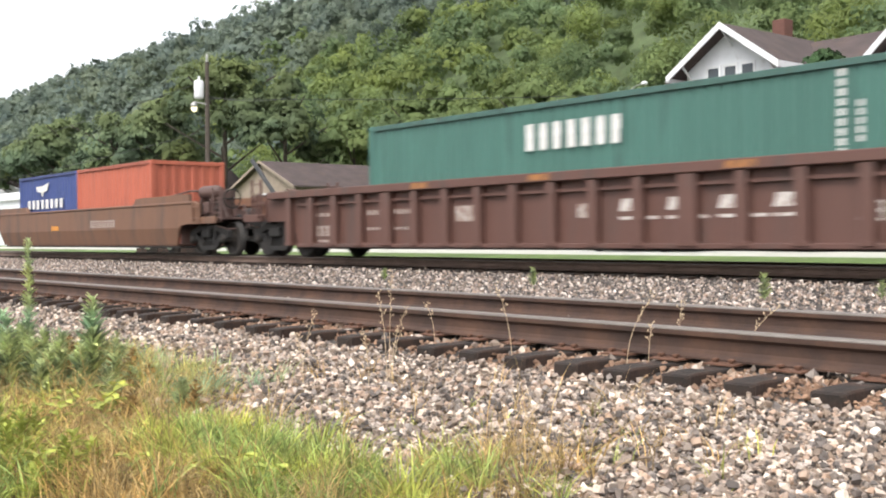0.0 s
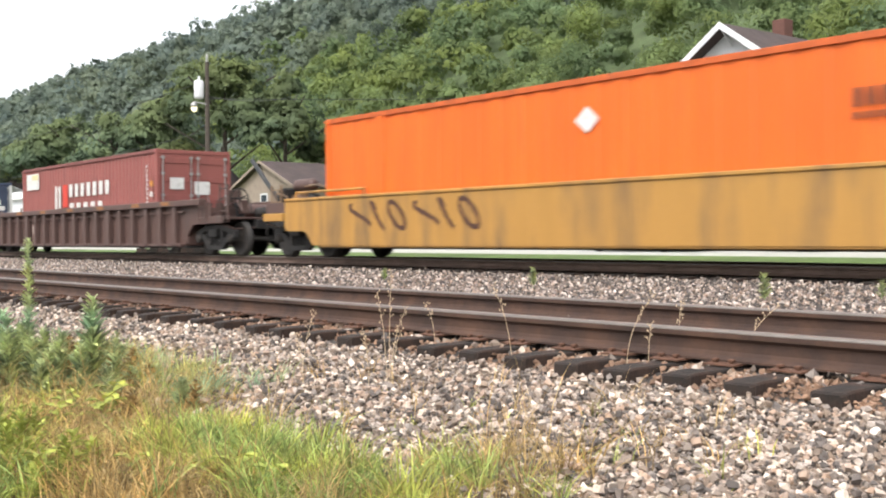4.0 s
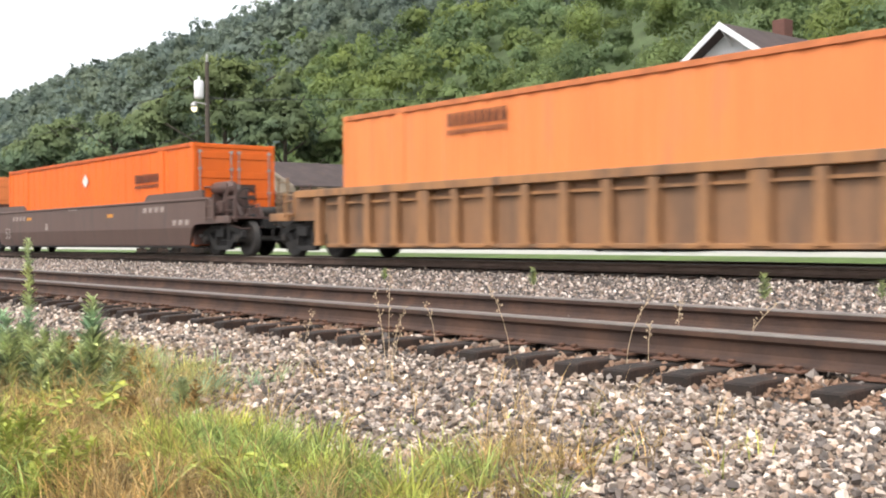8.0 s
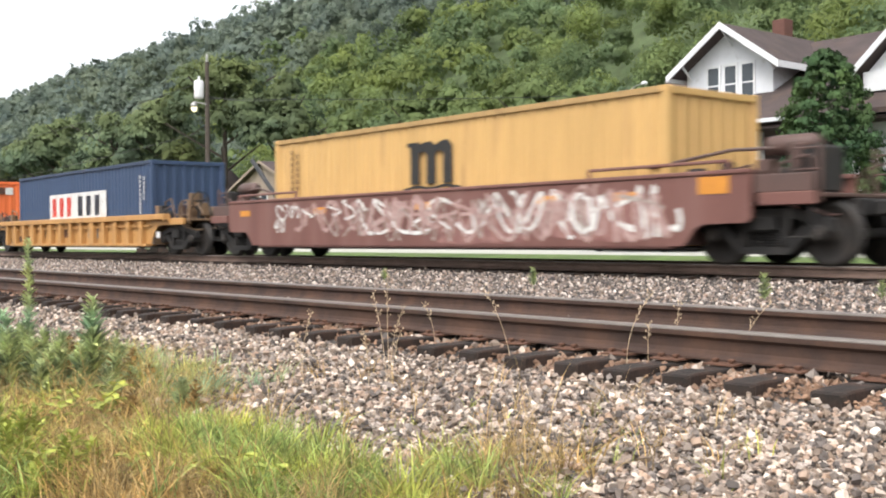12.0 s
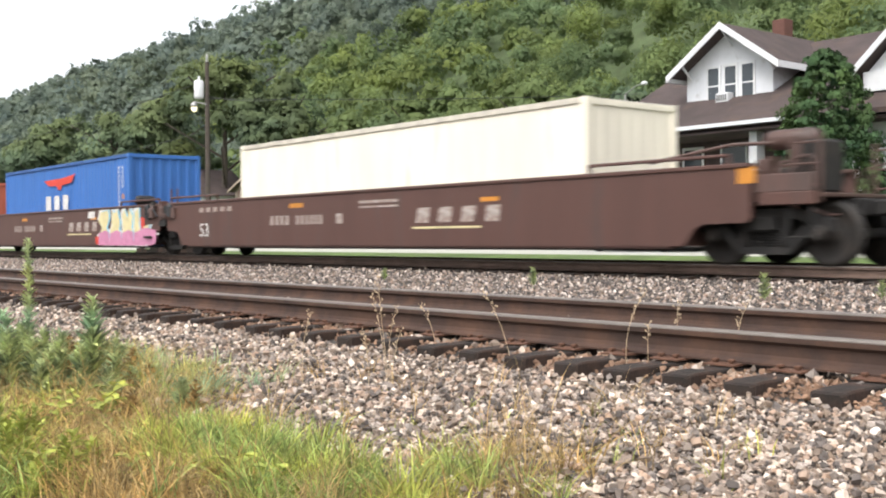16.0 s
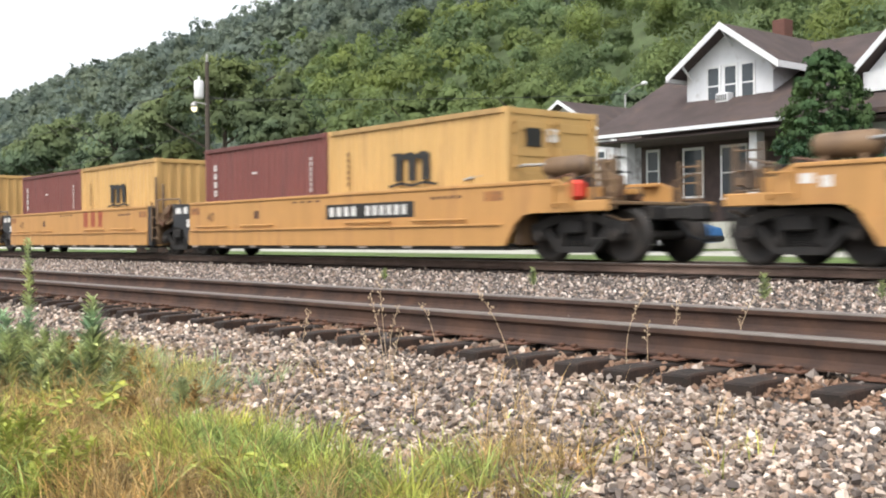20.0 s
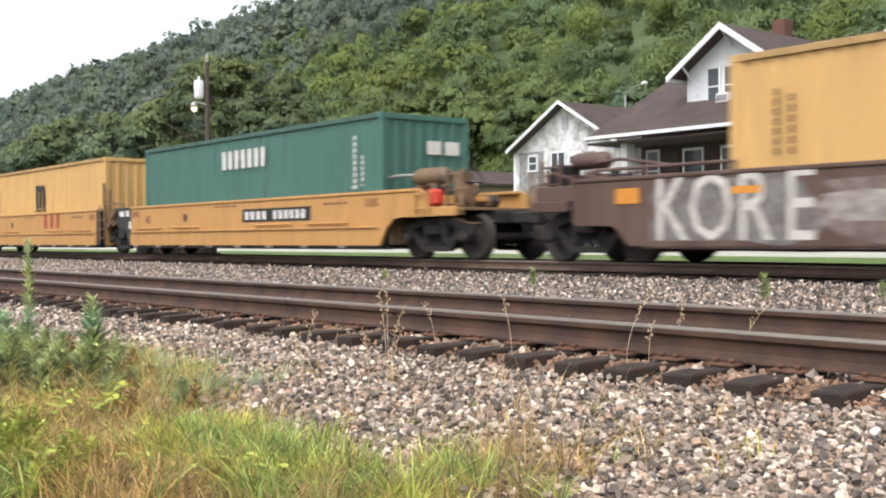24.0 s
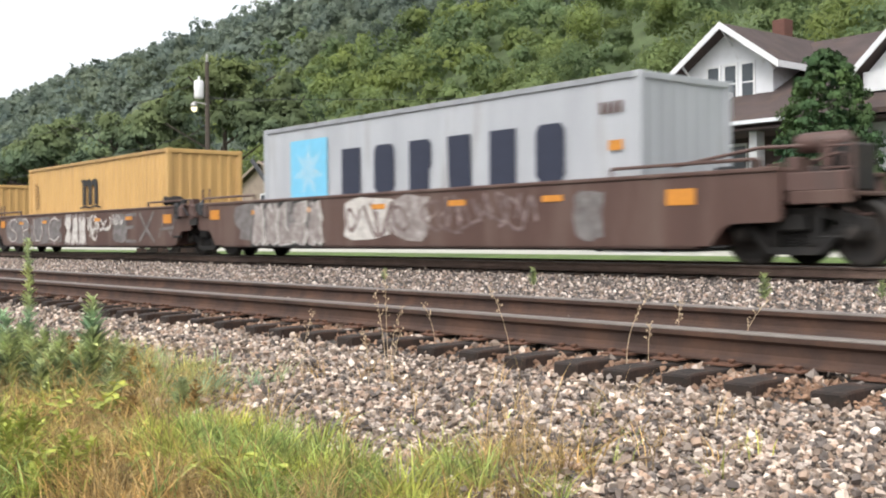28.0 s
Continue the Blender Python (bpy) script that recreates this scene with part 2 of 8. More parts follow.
M["forest_floor"] = material("forest_floor", (0.13, 0.18, 0.08), 0.95, 0.0, 0.4, 0.3, 5, 0.5, 0.05, (0.09, 0.12, 0.05), 0.3)
M["concrete"] = material("pale_concrete", (0.53, 0.52, 0.46), 0.9, 0.0, 0.15, 1.5, 40, 0.2, 0.01, (0.3, 0.29, 0.26), 0.15)
M["siding"] = material("white_siding", (0.84, 0.86, 0.9), 0.65, 0.0, 0.1, 2, 40, 0.1, 0.004, (0.45, 0.45, 0.45), 0.1)
M["peeling"] = material("peeling_white_siding", (0.86, 0.85, 0.87), 0.8, 0.0, 0.12, 2.5, 30, 0.2, 0.01, (0.33, 0.31, 0.31), 0.42)
M["grey_siding"] = material("bare_grey_siding", (0.27, 0.26, 0.27), 0.85, 0.0, 0.3, 5, 50, 0.2, 0.01, (0.5, 0.5, 0.5), 0.3)
M["vent"] = material("weathered_vent", (0.5, 0.5, 0.52), 0.85, 0.0, 0.2, 6, 50, 0.2, 0.01)
M["pale_roof"] = material("pale_metal_roof", (0.82, 0.82, 0.82), 0.6, 0.0, 0.1, 1.5, 30, 0.1, 0.01, (0.5, 0.48, 0.46), 0.2)
M["trim"] = material("white_trim", (0.82, 0.83, 0.85), 0.55, 0.0, 0.06, 3, 40, 0.05, 0.003)
M["shingle"] = material("brown_shingle", (0.078, 0.056, 0.053), 0.9, 0.0, 0.3, 1.2, 25, 0.6, 0.02, (0.12, 0.08, 0.06), 0.2)
M["brick"] = material("red_brick", (0.14, 0.06, 0.045), 0.85, 0.0, 0.3, 4, 40, 0.4, 0.01, per_object=0.4)
M["porch_dark"] = material("dark_porch_brown", (0.075, 0.05, 0.047), 0.85, 0.0, 0.3, 3, 40, 0.3, 0.01)
M["tanwall"] = material("tan_siding", (0.33, 0.265, 0.21), 0.8, 0.0, 0.15, 2, 40, 0.2, 0.01)
M["bark"] = material("grey_bark", (0.1, 0.08, 0.065), 0.95, 0.0, 0.4, 3, 30, 0.8, 0.02)
M["pole"] = material("weathered_pole", (0.085, 0.068, 0.055), 0.9, 0.0, 0.3, 2, 30, 0.4, 0.01)
M["glass"] = glass_material()
M["curtain"] = material("pale_curtain", (0.5, 0.49, 0.47), 0.9, 0.0, 0.3, 9, 50, 0.1, 0.01)
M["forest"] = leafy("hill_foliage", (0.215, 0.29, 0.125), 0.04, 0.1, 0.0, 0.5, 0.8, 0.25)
# distance haze is put into the ridge's bluer, flatter green
M["hazed_forest"] = leafy("hazed_ridge_foliage", (0.21, 0.265, 0.22), 0.03, 0.05, 0.0, 0.5, 0.45, 0.2)
M["dark_leaf"] = leafy("dark_tree_foliage", (0.16, 0.215, 0.115), 0.08, 0.15, 0.0, 0.42, 1.0, 0.25)
M["tree_leaf"] = leafy("tree_foliage", (0.2, 0.265, 0.14), 0.08, 0.15, 0.0, 0.42, 1.0, 0.25)
M["bright_leaf"] = leafy("light_foliage", (0.21, 0.28, 0.075), 0.3, 0.3, 0.0)
M["fir"] = leafy("dark_shrub_foliage", (0.07, 0.135, 0.06), 0.15, 0.5)
M["grass"] = leafy("green_grass", (0.5, 0.58, 0.18), 0.55, 3.2, 0.1, 0.4, 0.8)
M["drygrass"] = leafy("dry_grass", (0.57, 0.41, 0.19), 0.65, 4.0, 0.05, 0.4, 0.55)
M["broadleaf"] = leafy("broad_leaf", (0.48, 0.56, 0.15), 0.25, 3.0)
M["weed"] = leafy("blue_green_weed", (0.54, 0.64, 0.36), 0.4, 3.0, 0.1, 0.5)
M["straw"] = material("dry_stalk", (0.68, 0.52, 0.34), 0.8, 0.0, 0.3, 20, 90, 0.2, 0.002)
lampm = bpy.data.materials.new("lit_lamp")
lampm.use_nodes = True
lampm.node_tree.nodes["Principled BSDF"].inputs["Emission Color"].default_value = (1.0, 0.86, 0.45, 1)
lampm.node_tree.nodes["Principled BSDF"].inputs["Emission Strength"].default_value = 0.6
M["lamp"] = lampm


# ---------- mesh tools ----------
class Build:
    """Collects vertices and faces for one mesh."""

    def __init__(self):
        self.v, self.f = [], []

    def box(self, x0, x1, y0, y1, z0, z1):
        k = len(self.v)
        self.v += [(x0, y0, z0), (x1, y0, z0), (x1, y1, z0), (x0, y1, z0), (x0, y0, z1), (x1, y0, z1), (x1, y1, z1), (x0, y1, z1)]
        self.f += [tuple(k + i for i in q) for q in ((0, 3, 2, 1), (4, 5, 6, 7), (0, 1, 5, 4), (1, 2, 6, 5), (2, 3, 7, 6), (3, 0, 4, 7))]
        return self

    def block(self, x0, x1, y0, y1, z0, z1, c=0.01):
        """A box with its long edges chamfered all round in plan and section."""
        pts = [(x0 + c, y0), (x1 - c, y0), (x1, y0 + c), (x1, y1 - c), (x1 - c, y1), (x0 + c, y1), (x0, y1 - c), (x0, y0 + c)]
        k = len(self.v)
        cx, cy = (x0 + x1) / 2, (y0 + y1) / 2
        for z, s in ((z0, c), (z0 + c, 0), (z1 - c, 0), (z1, c)):
            for x, y in pts:
                self.v.append((x + (s if x < cx else -s), y + (s if y < cy else -s), z))
        for r in range(3):
            for i in range(8):
                j = (i + 1) % 8
                self.f.append((k + r * 8 + i, k + r * 8 + j, k + r * 8 + 8 + j, k + r * 8 + 8 + i))
        self.f.append(tuple(k + i for i in range(7, -1, -1)))
        self.f.append(tuple(k + 24 + i for i in range(8)))
        return self

    def prism(self, pts, axis, a, b):
        """The polygon pts pushed along an axis from a to b. axis x: pts are (y, z); y: (x, z); z: (x, y)."""
        k, n = len(self.v), len(pts)
        put = {"x": lambda p, t: (t, p[0], p[1]), "y": lambda p, t: (p[0], t, p[1]), "z": lambda p, t: (p[0], p[1], t)}[axis]
        self.v += [put(p, a) for p in pts] + [put(p, b) for p in pts]
        self.f += [(k + i, k + (i + 1) % n, k + n + (i + 1) % n, k + n + i) for i in range(n)]
        self.f += [tuple(k + i for i in range(n - 1, -1, -1)), tuple(k + n + i for i in range(n))]
        return self

    def tube(self, p, q, r, n=8, r2=None):
        p, q = Vector(p), Vector(q)
        d = (q - p).normalized()
        a = d.orthogonal().normalized()
        b = d.cross(a)
        k = len(self.v)
        for c, rr in ((p, r), (q, r if r2 is None else r2)):
            self.v += [tuple(c + rr * (math.cos(t) * a + math.sin(t) * b)) for t in (2 * math.pi * i / n for i in range(n))]
        self.f += [(k + i, k + (i + 1) % n, k + n + (i + 1) % n, k + n + i) for i in range(n)]
        self.f += [tuple(k + i for i in range(n - 1, -1, -1)), tuple(k + n + i for i in range(n))]
        return self

    def pipe(self, pts, r, n=6, r2=None):
        """One round rod along a line of points."""
        k = len(self.v)
        pts = [Vector(p) for p in pts]
        a = None
        for i, p in enumerate(pts):
            d = (pts[min(i + 1, len(pts) - 1)] - pts[max(i - 1, 0)]).normalized()
            a = d.orthogonal().normalized() if a is None else (a - a.dot(d) * d).normalized()
            b = d.cross(a)
            rr = r[i] if isinstance(r, list) else r if r2 is None else r + (r2 - r) * i / (len(pts) - 1)
            self.v += [tuple(p + rr * (math.cos(t) * a + math.sin(t) * b)) for t in (2 * math.pi * j / n for j in range(n))]
        for i in range(len(pts) - 1):
            self.f += [(k + i * n + j, k + i * n + (j + 1) % n, k + (i + 1) * n + (j + 1) % n, k + (i + 1) * n + j) for j in range(n)]
        e = k + (len(pts) - 1) * n
        self.f += [tuple(k + j for j in range(n - 1, -1, -1)), tuple(e + j for j in range(n))]
        return self

    def lathe(self, prof, axis="z", n=12, o=(0, 0, 0)):
        """Profile (radius, height) turned about an axis through o."""
        k = len(self.v)
        for r, h in prof:
            for i in range(n):
                c, s = r * math.cos(2 * math.pi * i / n), r * math.sin(2 * math.pi * i / n)
                p = {"z": (c, s, h), "y": (c, h, s), "x": (h, c, s)}[axis]
                self.v.append((o[0] + p[0], o[1] + p[1], o[2] + p[2]))
        for j in range(len(prof) - 1):
            for i in range(n):
                self.f.append((k + j * n + i, k + j * n + (i + 1) % n, k + (j + 1) * n + (i + 1) % n, k + (j + 1) * n + i))
        self.f.append(tuple(k + i for i in range(n)))
        self.f.append(tuple(k + (len(prof) - 1) * n + i for i in range(n)))
        return self

    def quad(self, *p):
        k = len(self.v)
        self.v += [tuple(q) for q in p]
        self.f.append(tuple(range(k, k + len(p))))
        return self

    def mesh(self, name, mat, smooth=False):
        me = bpy.data.meshes.new(name)
        me.from_pydata(self.v, [], self.f)
        me.materials.append(mat)
        if smooth:
            me.polygons.foreach_set("use_smooth", [True] * len(me.polygons))
        return me


def fast_mesh(name, co, quads, mat, flat=False):
    """A mesh from arrays: co (n, 3), quads (m, 3 or 4)."""
    me = bpy.data.meshes.new(name)
    k = quads.shape[1]
    me.vertices.add(len(co))
    me.vertices.foreach_set("co", np.ascontiguousarray(co, dtype=np.float32).ravel())
    me.loops.add(quads.size)
    me.loops.foreach_set("vertex_index", np.ascontiguousarray(quads, dtype=np.int32).ravel())
    me.polygons.add(len(quads))
    me.polygons.foreach_set("loop_start", np.arange(0, quads.size, k, dtype=np.int32))
    me.update(calc_edges=True)
    if flat:
        me.shade_flat()
    me.materials.append(mat)
    return me


CACHE = {}


def shared(key, make):
    if key not in CACHE:
        CACHE[key] = make()
    return CACHE[key]


def part(name, me, parent, at=None, label=""):
    """One mesh object (mesh data, or a Build and its material) under a thing or a part."""
    ob = new(name, me)
    ob.parent = parent
    if at is not None:
        ob.matrix_basis = at if isinstance(at, Matrix) else Matrix.Translation(at)
    if label:
        tagged(ob, label)
    return ob


def thing(name, label, category, group="", at=None, kind=""):
    ob = new(name)
    ob.empty_display_size = 0.1
    if at is not None:
        ob.matrix_basis = at
    return tagged(ob, label, category, group, kind)


def text_mesh(body, size, mat):
    def make():
        cu = bpy.data.curves.new("lettering", "FONT")
        cu.body, cu.size, cu.extrude, cu.align_x, cu.align_y = body, size, 0.002, "CENTER", "CENTER"
        cu.resolution_u = 2
        ob = bpy.data.objects.new("lettering", cu)
        scene.collection.objects.link(ob)
        bpy.context.view_layer.update()
        me = bpy.data.meshes.new_from_object(ob.evaluated_get(bpy.context.evaluated_depsgraph_get()))
        bpy.data.objects.remove(ob)
        me.materials.clear()
        me.materials.append(mat)
        return me
    return shared(("text", body, size, mat.name), make)


# ---------- the train: well cars ----------
NEAR = -1.45
WHEEL_R = 0.46


def wheelset(parent, x):
    def make():
        b = Build()
        for s in (-1, 1):
            b.lathe([(0.10, s * 0.68), (0.49, s * 0.69), (0.49, s * 0.72), (WHEEL_R, s * 0.73), (WHEEL_R, s * 0.83), (0.40, s * 0.83), (0.37, s * 0.80),
                     (0.15, s * 0.79), (0.13, s * 0.85), (0.085, s * 0.86)], "y", 28)
        b.tube((0, -1.1, 0), (0, 1.1, 0), 0.085, 12)
        return b.mesh("wheelset", M["wheel"], True)
    part("wheelset", shared("wheelset", make), parent, (x, 0, WHEEL_R))


def truck(parent, x):
    """A two-axle freight truck, origin at rail level."""
    t = thing("truck", "", "")
    t.parent = parent
    t.matrix_basis = Matrix.Translation((x, 0, 0))

    def frame_mesh():
        b = Build()
        w = 0.07
        top = [(-1.12, 0.50), (-1.12, 0.66), (-0.92, 0.72), (-0.5, 0.83), (0.5, 0.83), (0.92, 0.72), (1.12, 0.66), (1.12, 0.50), (0.78, 0.50), (0.72, 0.62), (0.42, 0.71), (-0.42, 0.71), (-0.72, 0.62), (-0.78, 0.50)]
        b.prism(top, "y", -w, w)
        b.prism([(-0.78, 0.50), (-0.42, 0.17), (-0.30, 0.17), (-0.30, 0.28), (-0.66, 0.60)], "y", -w, w)
        b.prism([(0.78, 0.50), (0.66, 0.60), (0.30, 0.28), (0.30, 0.17), (0.42, 0.17)], "y", -w, w)
        b.box(-0.31, 0.31, -w, w, 0.165, 0.28)
        b.box(-0.40, -0.28, -w, w, 0.27, 0.72)
        b.box(0.28, 0.40, -w, w, 0.27, 0.72)
        return b.mesh("sideframe", M["steel_dark"])

    def spring_mesh():
        return Build().lathe([(0.05 + 0.016 * (r % 2), 0.285 + r * 0.0185) for r in range(12)], "z", 8).mesh("coil_spring", M["steel_dark"])

    def cap_mesh():
        b = Build().lathe([(0.12, 0), (0.13, -0.03), (0.11, -0.07), (0.05, -0.085)], "y", 14)
        for k in range(3):
            a = k * 2.094
            b.tube((0.07 * math.cos(a), -0.06, 0.07 * math.sin(a)), (0.07 * math.cos(a), -0.095, 0.07 * math.sin(a)), 0.02, 6)
        return b.mesh("bearing_cap", M["wheel"], True)

    for s in (-1, 1):
        part("sideframe", shared("sideframe", frame_mesh), t, (0, s * 1.03, 0))
        for k in (-0.17, 0, 0.17):
            part("coil_spring", shared("spring", spring_mesh), t, (k, s * 1.03, 0))
        for w in (-0.9, 0.9):
            part("bearing_cap", shared("cap", cap_mesh), t, Matrix.Translation((w, s * 1.10, WHEEL_R)) @ Matrix.Rotation(0 if s < 0 else math.pi, 4, "Z"))
    part("bolster", shared("bolster", lambda: Build().block(-0.24, 0.24, -1.2, 1.2, 0.5, 0.74, 0.03).mesh("bolster", M["steel_dark"])), t)
    for w in (-0.9, 0.9):
        wheelset(t, w)
    return t


def side_outline(half, T, j0, j1, base=0.29, drop=0.0, style=""):
    """The side's outline in (x, z): arches over the trucks, a deck out over an end truck ('E') or a short one over a shared truck ('S')."""
    def end(s, j):
        if j == "S" and style == "yellow":
            p = [(half - 1.4, base), (half - 1.4, T)]
        elif j == "S" and style == "plain":
            p = [(half - 1.2, base), (half - 1.08, 0.44), (half - 0.94, 0.6), (half - 0.8, 0.68), (half - 0.3, 0.7), (half - 0.24, 0.76), (half - 0.24, T)]
        elif j == "S":
            p = [(half - 1.22, base), (half - 1.14, 0.5), (half - 1.0, 0.72), (half - 0.8, 0.88), (half - 0.55, 0.95), (half - 0.34, 0.96), (half - 0.34, T - drop)]
        elif style == "plain":
            p = [(half - 1.2, base), (half - 1.1, 0.4), (half - 0.96, 0.56), (half - 0.8, 0.62), (half - 0.05, 0.63), (half + 0.02, 0.7), (half + 0.02, T)]
        else:
            p = [(half - 1.42, base), (half - 1.28, 0.5), (half - 1.12, 0.72), (half - 0.95, 0.84), (half - 0.75, 0.87), (half + 0.15, 0.87), (half + 0.15, T - 0.12), (half - 0.15, T - drop)]
        return [(s * x, z) for x, z in p]
    right = end(1, j1)
    left = end(-1, j0)
    return left[::-1] + right


GLYPHS = (
    [(0, 0), (1, 0), (1, 1), (0, 1)],
    [(0, 0.12), (0.15, 0), (0.85, 0), (1, 0.12), (1, 0.88), (0.85, 1), (0.15, 1), (0, 0.88)],
    [(0, 0), (0.9, 0), (0.9, 0.4), (1, 0.5), (1, 0.9), (0.88, 1), (0, 1)],
    [(0.05, 0), (1, 0), (0.95, 1), (0, 1)])


def letters(parent, name, mat, u0, u1, z0, z1, n, y, slant=0.0, gap=0.42, label=""):
    """A word as plain upright blocks, one part a letter; large ones with a slot."""
    w = (u1 - u0) / n
    h = z1 - z0
    for i in range(n):
        g = GLYPHS[i % 4] if h > 0.24 and n > 1 else [(0, 0), (1, 0), (1, 1), (0, 1)]
        wd = w * (1 - gap)
        key = ("letter", i % 4, round(h, 2), round(wd, 3), slant, mat.name, n > 1)
        part("letter", shared(key, lambda: Build().prism([(p * wd + slant * q * h, q * h) for p, q in g], "y", -0.004, 0).mesh("letter", mat)), parent, (u0 + i * w, y, z0), label)


WILD = (
    [(0, 0.1), (0.7, 0), (1, 0.25), (0.75, 0.5), (1, 0.75), (0.9, 1), (0.2, 0.95), (0, 0.7), (0.35, 0.5), (0.1, 0.3)],
    [(0, 0.05), (0.35, 0), (0.55, 0.12), (0.75, 0), (1, 0.1), (0.85, 0.45), (0.95, 0.6), (0.72, 1), (0.4, 0.9), (0.25, 1), (0.2, 0.55), (0.05, 0.4)],
    [(0, 0), (0.3, 0.08), (0.6, 0), (1, 0.1), (0.9, 0.5), (1, 0.8), (0.7, 1), (0.55, 0.75), (0.3, 1), (0.05, 0.85), (0.15, 0.4)],
    [(0, 0), (1, 0.05), (1.3, 0.55), (0.9, 0.5), (0.7, 0.3), (0.5, 0.45), (0.47, 1), (0.1, 0.9)])


def wild(car, u0, u1, z0, z1, fill, edge, shade, low, y, n=4, start=0):
    """Bulky sprayed shapes with a pale edge, a coloured flank and a second colour below."""
    w = (u1 - u0) / n
    for i in range(n):
        g = WILD[(i + start) % 4]
        a, hh = u0 + i * w, z1 - z0
        put = lambda s, dx, k, z, mk: part("graffiti", Build().prism([(a + w * (0.5 + (p - 0.5) * s) + dx, z0 + hh * min(1.06, max(-0.02, 0.5 + (q - 0.5) * s)) * z) for p, q in g], "y", y - 0.004 * k - 0.003, y - 0.004 * k).mesh("graffiti", M[mk]), car)
        put(1.2, 0.0, 1 + i % 2 * 0.3, 1.0, edge)
        put(1.0, 0.09 * w, 2 + i % 2 * 0.3, 1.0, shade)
        put(0.95, 0.0, 3 + i % 2 * 0.3, 1.0, fill)
        if low:
            part("graffiti", Build().prism([(a, z0), (a + w * 1.02, z0), (a + w * 0.98, z0 + hh * 0.36), (a + w * 0.6, z0 + hh * 0.42), (a + w * 0.05, z0 + hh * 0.33)], "y", y - 0.019 - 0.001 * (i % 2), y - 0.017).mesh("graffiti", M[low]), car)


def slab(parent, name, mat, u0, u1, z0, z1, y, label=""):
    return part(name, Build().box(u0, u1, y - 0.004, y, z0, z1).mesh(name, mat), parent, None, label)


def strokes(parent, name, mat, u0, u1, z0, z1, n, y, width=0.05, seed=1, label=""):
    """Sprayed lines: n looping ribbons inside the box."""
    r = random.Random(seed)
    for i in range(n):
        b = Build()
        cx = u0 + (u1 - u0) * (i + 0.5) / n
        hw = 0.62 * (u1 - u0) / n
        ph, fx, fz = r.uniform(0, 6.28), r.choice((0.5, 1, 1, 1.5)), r.choice((0.5, 1, 1.5, 2))
        ax, az = r.uniform(0.5, 1.0), r.uniform(0.6, 1.0)
        turns = r.uniform(3.5, 6.5)
        yy = y - 0.012 - 0.001 * (i % 3)
        pts = []
        for k in range(23):
            t = turns * k / 22
            pts.append((cx + hw * ax * math.sin(fx * t + ph), (z0 + z1) / 2 + 0.46 * (z1 - z0) * az * math.cos(fz * t + ph * 1.7)))
        for k, (x, z) in enumerate(pts):
            (xa, za), (xb, zb) = pts[max(k - 1, 0)], pts[min(k + 1, 22)]
            d = math.hypot(xb - xa, zb - za) or 1
            w = width * r.uniform(0.75, 1.2) / 2
            nx, nz = -(zb - za) / d * w, (xb - xa) / d * w
            b.v += [(x - nx, yy, z - nz), (x + nx, yy, z + nz)]
            if k:
                b.f.append((2 * k - 2, 2 * k, 2 * k + 1, 2 * k - 1))
        part(name, b.mesh(name, mat), parent, None, label)


def blob(parent, name, mat, u0, u1, z0, z1, y, seed=1, n=18, label=""):
    """A sprayed filled patch with an uneven edge."""
    r = random.Random(seed)
    pts = []
    for i in range(n):
        a = 2 * math.pi * i / n
        k = r.uniform(0.8, 1.05)
        c, s = math.cos(a), math.sin(a)
        q = max(abs(c), abs(s)) ** 0.82
        pts.append(((u0 + u1) / 2 + k * c / q * (u1 - u0) / 2, max(z0, min(z1, (z0 + z1) / 2 + k * s / q * (z1 - z0) / 2))))
    return part(name, Build().prism(pts, "y", y - 0.004, y - 0.001).mesh(name, mat), parent, None, label)


def ladder(parent, x, y, z0, z1, mat, w=0.42):
    def make():
        b = Build()
        for dx in (-w / 2, w / 2):
            b.box(dx - 0.02, dx + 0.02, -0.02, 0.02, 0, z1 - z0)
        k = 0.08
        while k < z1 - z0:
            b.tube((-w / 2, -0.03, k), (w / 2, -0.03, k), 0.015, 6)
            k += 0.3
        return b.mesh("ladder", mat)
    part("ladder", shared(("ladder", round(z1 - z0, 2), mat.name), make), parent, (x, y, z0))


def clutter(car, x, s, style, mat, n, a, c, y0, y1):
    """Valves, brackets, boxes and bent pipes crowded on the deck of a car's end."""
    rr = random.Random(style)
    tones = ("end_grime", "brown_car", "yellow_car", "steel_dark", "end_grime") if style == "yellow" else (None, "steel_dark", None, "dark_car", "black_paint") if style != "plain" else ("steel_dark", "dark_car", None, "black_paint", "dark_car")
    for k in range(n):
        px, py, pz = rr.uniform(a, c), rr.uniform(y0, y1), rr.uniform(1.02, 1.2)
        wx, wy, wz = rr.uniform(0.05, 0.2), rr.uniform(0.04, 0.12), rr.uniform(0.08, 0.42)
        key = tones[k % 5]
        kind = ("bracket", "valve_body", "gear_box", "pipe_bend")[k % 4]
        if k % 4 == 3:
            bb = Build().pipe([(x + s * px, py, pz), (x + s * (px + 0.1), py, pz + wz), (x + s * (px + 0.55), py - 0.03, pz + wz + 0.08), (x + s * (px + 0.75), py, pz)], 0.024, 6)
        elif k % 4 == 1:
            bb = Build().lathe([(0.03, pz - 0.02), (wx * 0.8, pz), (wx * 0.8, pz + wz * 0.7), (wx * 0.5, pz + wz * 0.8), (0.03, pz + wz)], "z", 10, (x + s * px, py, 0))
        else:
            bb = Build().block(x + s * px - wx, x + s * px + wx, py, py + wy * 2, pz - 0.02, pz + wz, 0.015)
        part(kind, bb.mesh(kind, mat if key is None else M[key]), car)


